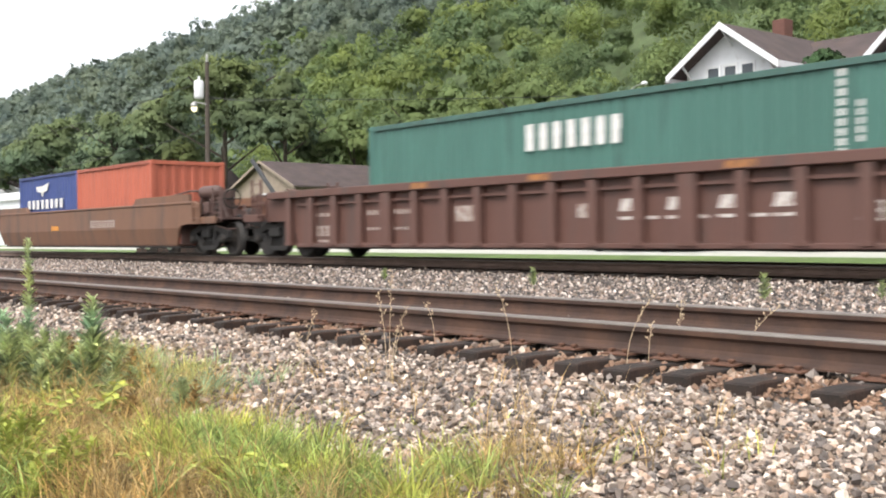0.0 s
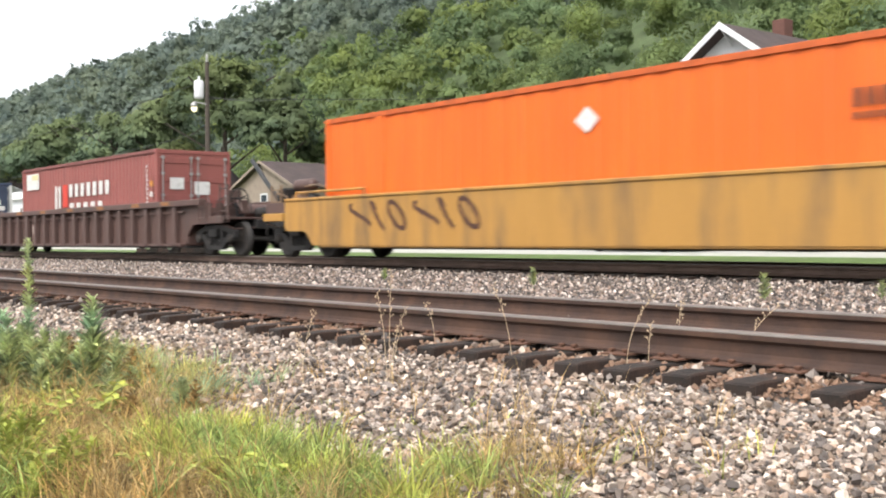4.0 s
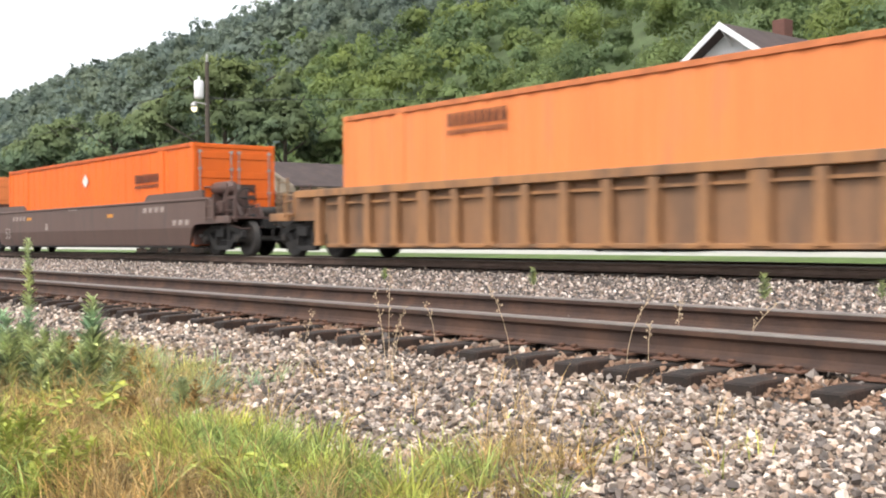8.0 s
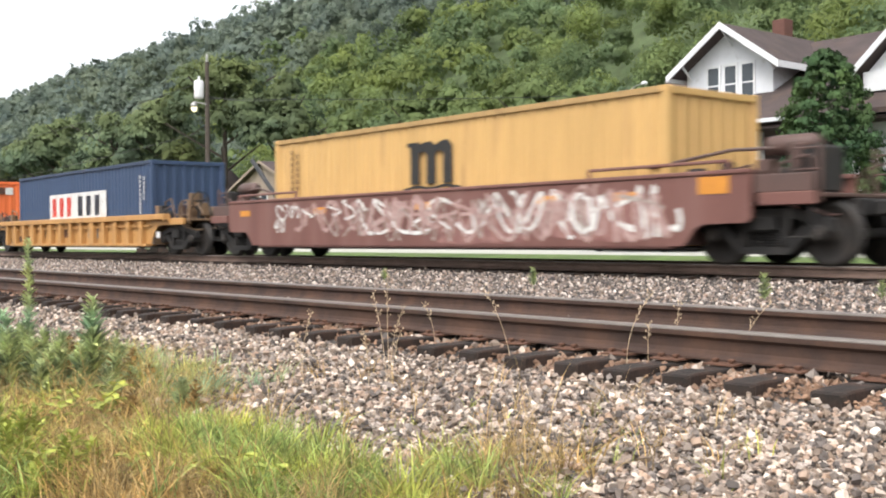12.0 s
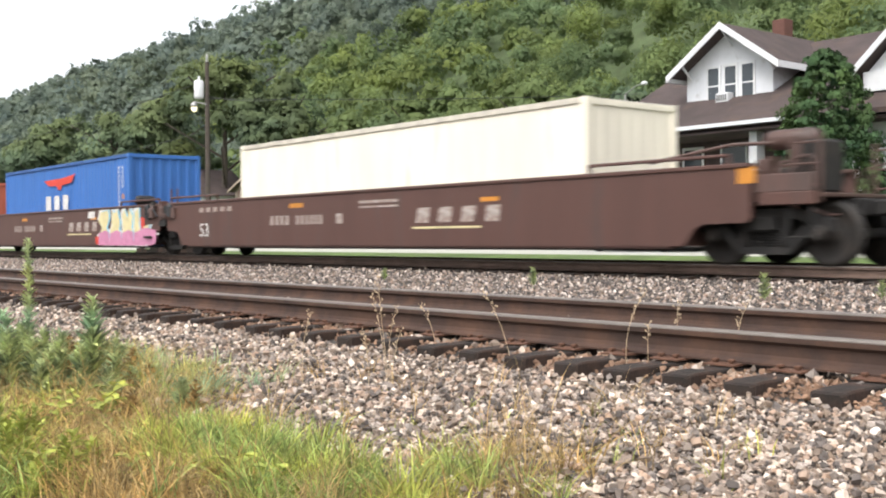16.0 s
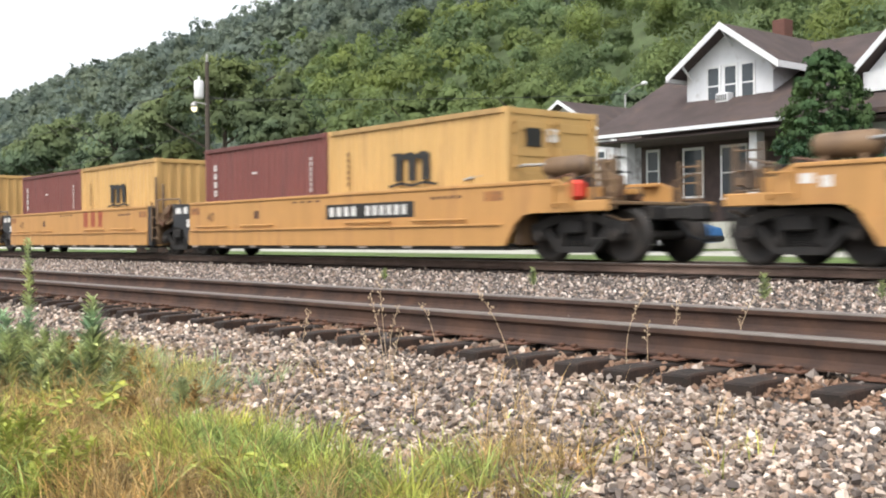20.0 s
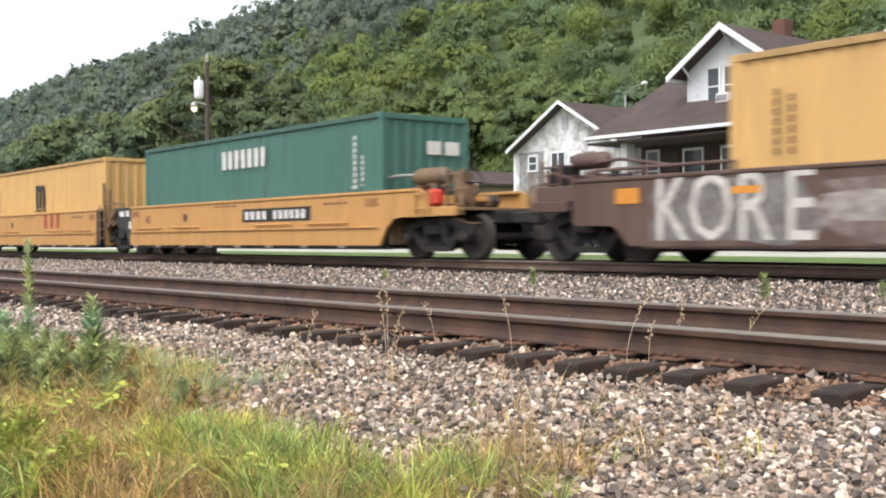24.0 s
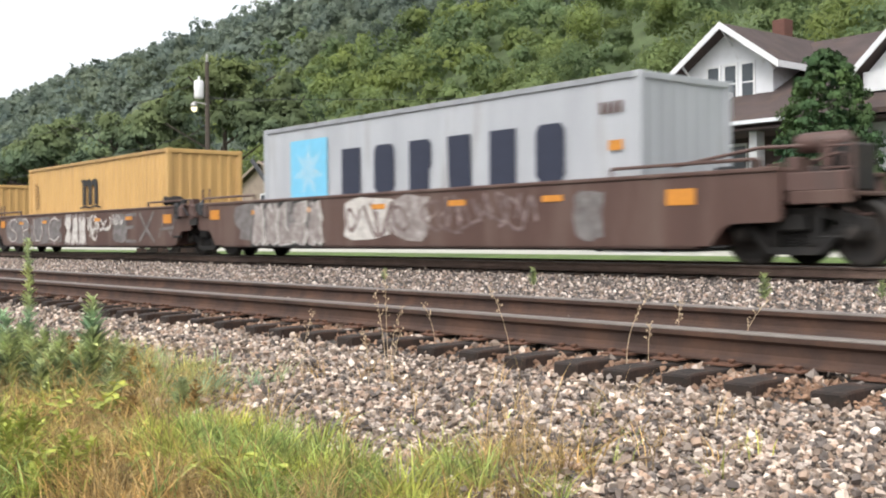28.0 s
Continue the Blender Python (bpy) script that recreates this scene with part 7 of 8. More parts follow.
    part("awning", Build().prism([(-17.3, 5.35), (-15.9, 5.35), (-15.9, 5.95), (-17.3, 5.95)], "y", 30.75, 30.98).mesh("awning", M["trim"]), w2)
    ch = part("chimney", Build().block(-24.2, -23.66, 36.3, 36.9, 7.6, 9.34, 0.02).mesh("chimney", M["brick"]), h, None, "red brick chimney")
    return h


bungalow()


def white_house():
    h = thing("white_house", "small old house with peeling white gable", "house")
    g, y = BACK, 34.0
    b = Build()
    gable(b, -36.5, -30.0, y, 5.0, -33.1, 6.8, g)
    part("gable_wall", b.mesh("gable_wall", M["peeling"]), h)
    part("side_wall", Build().box(-36.45, -36.3, y + 0.15, 46, g, 4.9).mesh("side_wall", M["peeling"]), h)
    part("side_wall", Build().box(-30.45, -30.3, y + 0.15, 46, g, 4.9).mesh("side_wall", M["peeling"]), h)
    part("back_wall", Build().box(-36.45, -30.3, 46, 46.15, g, 4.9).mesh("back_wall", M["peeling"]), h)
    for s in (-1, 1):
        part("roof", slope_roof((-33.1 + s * 3.35, y - 0.5, 4.97), (-33.1 + s * 3.35, 46.5, 4.97), (-33.1, y - 0.5, 6.94), (-33.1, 46.5, 6.94), 0.12).mesh("roof", M["shingle"]), h)
        part("bargeboard", Build().prism([(-33.1, 6.96), (-33.1, 6.8), (-33.1 + s * 3.37, 4.81), (-33.1 + s * 3.37, 4.97)], "y", y - 0.56, y - 0.5).mesh("bargeboard", M["trim"]), h)
    part("bare_siding", Build().box(-36.1, -34.5, y - 0.03, y - 0.023, g, 4.85).mesh("bare_siding", M["grey_siding"]), h)
    window(h, -35.42, -34.95, y - 0.02, 4.02, 4.62)
    part("attic_vent", Build().box(-33.36, -32.98, y - 0.04, y - 0.004, 5.7, 6.28).mesh("attic_vent", M["vent"]), h)
    window(h, -31.22, -30.82, y, 3.98, 4.58)
    window(h, -33.98, -33.2, y, 2.9, 4.7)
    part("mullion", Build().box(-33.62, -33.56, y - 0.06, y - 0.004, 2.9, 4.7).mesh("mullion", M["trim"]), h)
    d = part("door", Build().block(-33.0, -32.18, y - 0.07, y - 0.004, g + 1.2, 4.74, 0.01).mesh("door", M["trim"]), h, None, "white panelled front door")
    part("door_pane", Build().box(-32.8, -32.38, y - 0.085, y - 0.072, 4.2, 4.5).mesh("door_pane", M["glass"]), d)
    part("bare_siding", Build().box(-32.05, -31.4, y - 0.03, y - 0.023, 3.0, 4.66).mesh("bare_siding", M["grey_siding"]), h)
    for k in range(24):
        z = g + 0.18 * k
        part("clapboard", Build().prism([(y - 0.022, z), (y - 0.003, z), (y - 0.003, z + 0.17), (y - 0.006, z + 0.17)], "x", -36.3, -30.5).mesh("clapboard", M["peeling"]), h)
    for x in (-36.4, -30.4):
        part("corner_board", Build().box(x - 0.09, x + 0.09, y - 0.03, y - 0.004, g, 4.7).mesh("corner_board", M["trim"]), h)
    return h


white_house()


def low_house(x0, x1, y, ze, zp, label, depth=8.0, mat="tanwall", name="low_house"):
    h = thing(name, label, "house")
    g = BACK
    xm = (x0 + x1) / 2
    b = Build()
    gable(b, x0, x1, y, ze, xm, zp, g)
    part("gable_wall", b.mesh("gable_wall", M[mat]), h)
    b = Build()
    gable(b, x0, x1, y + depth, ze, xm, zp, g)
    part("gable_wall", b.mesh("gable_wall", M[mat]), h)
    for x in (x0, x1 - 0.15):
        part("side_wall", Build().box(x, x + 0.15, y + 0.15, y + depth, g, ze).mesh("side_wall", M[mat]), h)
    w = (x1 - x0) / 2 + 0.4
    for s in (-1, 1):
        k = (zp - ze) / ((x1 - x0) / 2) * 0.4
        part("roof", slope_roof((xm + s * w, y - 0.4, ze - k + 0.14), (xm + s * w, y + depth + 0.4, ze - k + 0.14), (xm, y - 0.4, zp + 0.15), (xm, y + depth + 0.4, zp + 0.15), 0.12).mesh("roof", M["shingle"]), h)
        part("bargeboard", Build().prism([(xm, zp + 0.17), (xm, zp - 0.02), (xm + s * w, ze - k - 0.05), (xm + s * w, ze - k + 0.14)], "y", y - 0.45, y - 0.4).mesh("bargeboard", M["trim" if mat == "siding" else mat]), h)
    window(h, xm - 0.4, xm + 0.4, y, ze - 1.5, ze - 0.5)
    return h


low_house(-71.0, -62.4, 38.0, 4.6, 6.35, "low tan house with brown shingle roof", 14)
low_house(-52.3, -48.1, 42, 4.2, 4.95, "small tan shed house with brown roof", 7)
low_house(-93.8, -84.8, 39, 4.9, 7.2, "small white gabled house among trees", 8, "siding")


def mobile_home():
    """A long low white home side-on to the road, with a pale roof."""
    h = thing("mobile_home", "long low white mobile home with pale metal roof", "house")
    g, x0, x1, y0, y1, ze, zp = BACK, -118.0, -81.2, 31.0, 36.5, 4.75, 5.75
    ym = (y0 + y1) / 2
    part("front_wall", Build().box(x0, x1, y0, y0 + 0.15, g, ze).mesh("front_wall", M["siding"]), h)
    part("back_wall", Build().box(x0, x1, y1 - 0.15, y1, g, ze).mesh("back_wall", M["siding"]), h)
    for x in (x0, x1 - 0.15):
        part("end_wall", Build().prism([(y0 + 0.15, g), (y1 - 0.15, g), (y1 - 0.15, ze), (ym, zp - 0.05), (y0 + 0.15, ze)], "x", x, x + 0.15).mesh("end_wall", M["siding"]), h)
    for ya in (y0 - 0.3, y1 + 0.3):
        part("roof", slope_roof((x0 - 0.3, ya, ze - 0.02), (x1 + 0.3, ya, ze - 0.02), (x0 - 0.3, ym, zp), (x1 + 0.3, ym, zp), 0.1).mesh("roof", M["pale_roof"]), h)
    for x in (-112, -106, -99, -93, -87):
        window(h, x, x + 1.1, y0, g + 1.9, g + 3.1)
    return h


mobile_home()
low_house(-81.6, -77.8, 28.5, 4.2, 4.8, "small grey gabled garage beside a white home", 1.5, "vent", "garage")
low_house(-98.6, -94.2, 38.5, 3.3, 4.2, "small white gabled shed behind the road", 4, "siding", "shed")
low_house(-144, -124, 40, 6.6, 8.3, "grey house with dark roof behind a white home", 8, "vent")
tree(-85.6, 29.3, 3.6, 5.2, M["bright_leaf"], "low light green bush by the road", 141, 420, 0.13, "bush")


# ---------- utility pole, street lamp, shrub ----------
def utility_pole():
    x, y = -48.6, 24.5
    p = thing("utility_pole", "dark wooden utility pole with transformer and lamp", "utility pole", at=Matrix.Translation((x, y, bank(y))))
    part("pole", Build().tube((0, 0, -0.3), (-0.15, 0.1, 9.35), 0.15, 12, 0.1).mesh("pole", M["pole"]), p)
    part("transformer", Build().lathe([(0.05, 7.5), (0.22, 7.54), (0.25, 7.62), (0.25, 8.35), (0.2, 8.43), (0.06, 8.47), (0.05, 8.65)], "z", 16, (-0.4, -0.22, 0)).mesh("transformer", M["trim"], True), p, None, "white transformer can")
    part("insulator", Build().lathe([(0.04, 9.25), (0.09, 9.35), (0.05, 9.5), (0.08, 9.6), (0.03, 9.75)], "z", 10, (-0.15, 0.1, 0)).mesh("insulator", M["galv"], True), p)
    part("lamp_arm", Build().tube((-0.05, 0, 7.23), (-0.6, -0.36, 7.38), 0.03, 7).mesh("lamp_arm", M["galv"]), p)
    part("lamp_head", Build().lathe([(0.05, 7.38), (0.15, 7.31), (0.18, 7.23), (0.18, 7.13)], "z", 14, (-0.63, -0.38, 0)).mesh("lamp_head", M["galv"], True), p)
    part("lamp_globe", Build().lathe([(0.14, 7.12), (0.155, 7.03), (0.12, 6.93), (0.03, 6.88)], "z", 14, (-0.63, -0.38, 0)).mesh("lamp_globe", M["lamp"], True), p, None, "glowing lamp globe")
    return p


utility_pole()


def wires():
    w = thing("overhead_wires", "thin dark overhead wires between poles", "cable")
    for k, (p, q, sag) in enumerate((((-48.7, 24.6, 8.1), (-80, 50, 13.9), 0.5), ((-48.7, 24.6, 8.0), (-38.2, 45, 8.7), 0.15), ((-49.3, 24.6, 8.9), (-140, 26, 9.2), 0.9), ((-49.3, 24.6, 6.4), (-140, 26, 6.5), 0.9))):
        p, q = Vector(p), Vector(q)
        b = Build().pipe([p.lerp(q, i / 24) - Vector((0, 0, sag * 4 * i / 24 * (1 - i / 24))) for i in range(25)], 0.016, 5)
        part("wire", b.mesh("wire", M["black_paint"]), w)


wires()


def shrub():
    r = np.random.default_rng(77)
    x, y = -17.0, 28.2
    t = thing("evergreen_shrub", "tall dense dark green conical evergreen shrub", "shrub", at=Matrix.Translation((x, y, bank(y) - 0.05)))
    part("trunk", Build().tube((0, 0, 0), (0, 0, 3.5), 0.1, 8, 0.03).mesh("trunk", M["bark"]), t)
    c, q = [], []
    for k in range(190):
        d = 5.75 * (k + 0.5) / 190
        w = min(0.9 * d ** 0.5, 1.75)
        a = 2.4 * k
        c.append((w * 0.78 * math.cos(a), w * 0.78 * math.sin(a), 5.75 - d))
        q.append(0.16 + 0.24 * w * r.uniform(0.8, 1.25))
    c.append((0, 0, 2.4))
    q.append(1.2)
    part("crown", crown_mesh("crown", [crowns(np.array(c), np.array(q), 4, 36, 0.062, r, 1.2)], M["fir"]), t)


shrub()


# ---------- foreground plants ----------
def blades(name, n, place, height, width, mat, label, seed, lean=0.5):
    """Grass blades of three joints each. place(r) gives x, y."""
    r = np.random.default_rng(seed)
    xy = np.array([place(r) for _ in range(n)])
    z = np.array([bank(v) for v in xy[:, 1]])
    a = r.uniform(0, 2 * np.pi, n)
    h = height * r.uniform(0.45, 1.25, n)
    le = lean * h * r.uniform(0.15, 1.0, n)
    w = width * r.uniform(0.6, 1.3, n)
    dirx, diry = np.cos(a), np.sin(a)
    b = r.uniform(0, 2 * np.pi, n)
    px, py = np.cos(b), np.sin(b)
    rows = []
    for t, k in ((0, 1.0), (0.4, 0.85), (0.75, 0.55), (1.0, 0.08)):
        cx, cy = xy[:, 0] + dirx * le * t * t, xy[:, 1] + diry * le * t * t
        cz = z + h * (t - 0.25 * t * t * (le / np.maximum(h, 0.01)))
        rows.append(np.stack([cx - px * w * k / 2, cy - py * w * k / 2, cz], -1))
        rows.append(np.stack([cx + px * w * k / 2, cy + py * w * k / 2, cz], -1))
    v = np.stack(rows, 1).reshape(-1, 3)
    i = np.arange(n)[:, None] * 8
    q = np.concatenate([i + np.array([[0, 1, 3, 2]]), i + np.array([[2, 3, 5, 4]]), i + np.array([[4, 5, 7, 6]])])
    ob = new(name, fast_mesh(name, v, q, mat))
    return tagged(ob, label, "grass", kind="stuff")


def tufts(name, n, per, region, height, width, mat, label, seed, lean=0.7, spread=0.05):
    """Grass in clumps: n tufts of bent blades that fan out from their middles, each tuft with a height of its own. region(r) gives x, y."""
    r = np.random.default_rng(seed)
    cs = np.array([region(r) for _ in range(n)])
    tall = np.repeat(r.uniform(0.4, 1.5, n), per)
    m = n * per
    a, off = r.uniform(0, 2 * np.pi, m), np.abs(r.normal(0, spread, m))
    dx, dy = np.cos(a), np.sin(a)
    xy = np.repeat(cs, per, 0) + np.stack([dx, dy], -1) * off[:, None]
    z = np.array([bank(v) for v in xy[:, 1]])
    a2 = a + r.normal(0, 0.7, m)
    fx, fy = np.cos(a2), np.sin(a2)
    h = height * tall * r.uniform(0.4, 1.2, m)
    le = lean * h * r.uniform(0.1, 1.0, m)
    w = width * r.uniform(0.5, 1.5, m)
    b = r.uniform(0, 2 * np.pi, m)
    px, py = np.cos(b), np.sin(b)
    rows = []
    for t, k in ((0, 0.8), (0.45, 1.0), (0.78, 0.65), (1.0, 0.06)):
        cx, cy = xy[:, 0] + fx * le * t * t, xy[:, 1] + fy * le * t * t
        cz = z + h * (t - 0.3 * t * t * (le / np.maximum(h, 0.01)))
        rows.append(np.stack([cx - px * w * k / 2, cy - py * w * k / 2, cz], -1))
        rows.append(np.stack([cx + px * w * k / 2, cy + py * w * k / 2, cz], -1))
    v = np.stack(rows, 1).reshape(-1, 3)
    i = np.arange(m)[:, None] * 8
    q = np.concatenate([i + np.array([[0, 1, 3, 2]]), i + np.array([[2, 3, 5, 4]]), i + np.array([[4, 5, 7, 6]])])
    return tagged(new(name, fast_mesh(name, v, q, mat)), label, "grass", kind="stuff")


def verge(x0, x1, y0, y1, stray=0.1):
    """Places on the verge between y0 and its uneven edge at the ballast, which swings away from the stand further along."""
    def f(r):
        while True:
            x, y = r.uniform(x0, x1), r.uniform(y0, y1)
            edge = 2.36 + 0.25 * max(0.0, -4.2 - x) + 0.22 * noise.noise((x * 1.4, 0.0, 3.0)) + (0.4 if r.random() < stray else 0.0)
            if y < edge:
                return x, y
    return f


tufts("grass", 110, 52, verge(-4.75, -3.3, 1.9, 2.95), 0.18, 0.007, M["grass"], "bright green grass clumps beside the ballast", 1, 1.1, 0.04)
tufts("grass", 36, 26, verge(-3.7, -1.9, 1.6, 3.1, 0.3), 0.17, 0.0055, M["grass"], "thin green grass clumps among stones", 5, 0.9, 0.03)
tufts("grass", 60, 36, verge(-5.6, -4.1, 0.9, 1.65), 0.2, 0.007, M["grass"], "green grass clumps in front of dry grass", 6, 1.2, 0.05)
tufts("grass", 150, 34, verge(-9.5, -4.2, 1.6, 3.4), 0.15, 0.006, M["grass"], "green grass clumps among dry grass", 7, 1.5, 0.06)
tufts("dry_grass", 330, 36, verge(-8.3, -4.5, 1.6, 3.4), 0.17, 0.005, M["drygrass"], "matted dry tan grass among green clumps", 9, 2.4, 0.09)
tufts("dry_grass", 70, 45, verge(-4.7, -3.6, 1.4, 2.05), 0.18, 0.0045, M["drygrass"], "dry grass in front of green clumps", 10, 1.8, 0.07)
tufts("dry_grass", 130, 20, verge(-5.0, -1.9, 1.2, 3.2, 0.35), 0.22, 0.0035, M["drygrass"], "thin dry grass among green clumps", 11, 1.2, 0.05)


def patch(d0, d1, s0, s1):
    """Places in a ragged patch d0 to d1 m out from the stand and s0 to s1 m to its side."""
    def f(r):
        while True:
            d, s = r.uniform(d0, d1), r.uniform(s0, s1)
            if noise.noise((d * 3.0, s * 3.0, 7.0)) > -0.25 and d < d1 - 0.5 * abs(s - (s0 + s1) / 2):
                return -0.776 * d + 0.631 * s, 0.631 * d + 0.776 * s
    return f


tufts("grass", 30, 26, patch(3.8, 4.6, -0.35, 0.42), 0.19, 0.006, M["grass"], "green grass patch growing on the stones", 17, 1.1, 0.035)
tufts("dry_grass", 80, 18, patch(3.8, 4.75, -0.5, 0.6), 0.17, 0.004, M["drygrass"], "thin dry grass growing on the stones", 18, 1.3, 0.04)
tufts("straw_stems", 14, 4, patch(3.8, 4.9, -0.4, 0.9), 0.3, 0.0038, M["drygrass"], "long pale straw stems on the stones", 19, 0.8, 0.03)
tufts("grass", 26, 7, lambda r: (r.uniform(-5.6, -2.3), r.uniform(3.05, 3.8)), 0.11, 0.004, M["grass"], "sparse thin grass among the stones", 21, 0.9, 0.03)
tufts("dry_grass", 40, 8, lambda r: (r.uniform(-6.2, -2.3), r.uniform(3.0, 3.95)), 0.15, 0.0035, M["drygrass"], "sparse dry wisps among the stones", 22, 1.0, 0.04)


def edge_tangle(r):
    """Places along the ragged edge where weeds creep out over the stones."""
    k = r.random()
    return -8.1 + 2.3 * k, 3.22 - 0.2 * k + r.normal(0, 0.17)


tufts("grass", 95, 18, edge_tangle, 0.15, 0.006, M["weed"], "thin blue-green weeds creeping over the stones", 31, 1.3, 0.06)
tufts("dry_grass", 60, 16, edge_tangle, 0.17, 0.004, M["drygrass"], "dry stems creeping over the stones", 32, 1.8, 0.06)
tufts("straw_stems", 190, 3, verge(-7.6, -3.3, 1.1, 3.2), 0.34, 0.0042, M["drygrass"], "arching dry stems over matted grass", 14, 2.6, 0.03)
tufts("straw_stems", 90, 5, verge(-8.0, -2.2, 1.0, 3.2), 0.36, 0.0038, M["drygrass"], "long pale straw stems leaning over the grass", 13, 1.6, 0.04)
tufts("grass", 420, 12, lambda r: (r.uniform(-4.0, 9.0), r.uniform(-6.0, 2.3)), 0.12, 0.008, M["grass"], "short grass round the stand", 15, 1.0, 0.07)
tufts("dry_grass", 260, 10, lambda r: (r.uniform(-4.0, 9.0), r.uniform(-6.0, 2.5)), 0.12, 0.006, M["drygrass"], "short dry grass round the stand", 16, 1.3, 0.07)


# ---------- street lamps and a leaning post behind the train ----------
def street_lamp(x, y, h, reach, label):
    p = thing("street_lamp", label, "street lamp", at=Matrix.Translation((x, y, bank(y))))
    part("pole", Build().tube((0, 0, -0.2), (0, 0, h), 0.07, 9, 0.05).mesh("pole", M["galv"]), p)
    part("arm", Build().tube((0, 0, h), (reach * 0.6, -0.1, h + 0.35), 0.03, 7).tube((reach * 0.6, -0.1, h + 0.35), (reach, -0.15, h + 0.42), 0.03, 7).mesh("arm", M["galv"]), p)
    part("lamp_head", Build().lathe([(0.05, 0.12), (0.17, 0.06), (0.2, 0.0), (0.16, -0.08), (0.04, -0.12)], "z", 12, (reach + 0.1, -0.17, h + 0.42)).mesh("lamp_head", M["trim"], True), p)


street_lamp(-39.3, 45, 8.1, 1.4, "slim grey street lamp with white head behind houses")
g = thing("leaning_post", "dark leaning guy brace of the utility pole", "post")
part("brace", Build().tube((-54.0, 30, 5.45), (-50.0, 30, 2.2), 0.13, 8).tube((-50.0, 30, 2.2), (-47.6, 30, 0.3), 0.13, 8).mesh("brace", M["black_paint"]), g)


# ---------- tall weeds and dry stalks by the ballast ----------
def weed(x, y, h, w, seed, mat, label, name="tall_weed", lower=0.0, leaf=0.08):
    """A leafy upright weed: one stem, whorls of narrow leaves, a flowering tip."""
    r = random.Random(seed)
    t = thing(name, label, "plant", "weeds by the track", Matrix.Translation((x, y, bank(y))))
    lx, ly = r.uniform(-0.05, 0.05) * h, r.uniform(-0.05, 0.05) * h
    at = lambda k: Vector((lx * k * k, ly * k * k, h * k))
    part("stem", Build().pipe([at(i / 8) for i in range(9)], 0.006, 6, 0.002).mesh("stem", mat), t)
    b = Build()
    n = int(h * 620 * 0.08 / leaf)
    for i in range(n):
        k = lower + (1 - lower) * (i + r.random()) / n
        a = r.uniform(0, 6.283)
        length = w * (1.0 - 0.6 * k * k) * r.uniform(0.35, 1.25) + 0.012
        wd = leaf * length + 0.002
        p = at(k)
        d = Vector((math.cos(a), math.sin(a), r.uniform(0.1, 1.4)))
        d.normalize()
        s = d.cross(Vector((0, 0, 1))).normalized() * wd
        m = p + d * length * 0.5 + Vector((0, 0, 0.06 * length))
        e = p + d * length - Vector((0, 0, 0.12 * length))
        b.quad(p - s * 0.3, m - s, e, m + s)
    part("leaves", b.mesh("leaves", mat), t)
    return t


def stalk(x, y, h, lean, seed, heads=13):
    """A thin dry grass stalk whose upper third carries loose seeds on short side stems."""
    r = random.Random(seed)
    t = thing("dry_stalk", "thin dry tan grass stalk with loose seed head", "plant", "dry stalks by the track", Matrix.Translation((x, y, bank(y))))
    at = lambda k: Vector((lean[0] * k * k, lean[1] * k * k, h * k * (1 - 0.1 * k * k)))
    part("stem", Build().pipe([at(i / 9) for i in range(10)], 0.0021, 5, 0.001).mesh("stem", M["straw"]), t)
    b = Build()
    for i in range(heads):
        k = 0.55 + 0.45 * (i + r.random()) / heads
        a = r.uniform(0, 6.28)
        p = at(k)
        q = p + Vector((math.cos(a), math.sin(a), 0.9)) * r.uniform(0.008, 0.028)
        b.tube(p, q, 0.0008, 4)
        s = r.uniform(0.003, 0.0058)
        b.tube(q - Vector((0, 0, s)), q, s * 0.4, 5, s)
        b.tube(q, q + Vector((0, 0, s * 1.6)), s, 5, s * 0.25)
    part("seed_head", b.mesh("seed_head", M["straw"]), t)
    return t


for k, (x, y, h, w) in enumerate(((-7.3, 2.36, 1.0, 0.16), (-6.75, 2.58, 0.62, 0.17), (-7.15, 2.18, 0.42, 0.16), (-7.6, 2.3, 0.5, 0.16), (-6.9, 2.42, 0.4, 0.15), (-7.9, 2.2, 0.45, 0.15), (-6.6, 2.45, 0.33, 0.13), (-7.05, 2.3, 0.35, 0.15), (-6.5, 2.62, 0.28, 0.12), (-7.4, 2.5, 0.38, 0.15), (-7.2, 2.05, 0.3, 0.15), (-7.75, 2.45, 0.4, 0.15), (-6.75, 2.3, 0.3, 0.14), (-6.3, 2.5, 0.22, 0.12), (-8.2, 2.35, 0.45, 0.15), (-6.95, 2.65, 0.3, 0.14), (-6.6, 2.2, 0.26, 0.13))):
    weed(x, y, h, w * (0.55 if h > 0.9 else 1.0), 60 + k, M["weed"], "tall blue-green leafy weed beside the ballast")
for k, (x, y, h, w) in enumerate(((-11.2, 10.8, 0.28, 0.09), (-6.97, 10.3, 0.3, 0.09), (-15.0, 10.9, 0.2, 0.08), (-6.2, 11.4, 0.2, 0.08))):
    weed(x, y, h, w * 1.3, 90 + k, M["weed"], "small green weed growing in the ballast", "small_weed", 0.1)
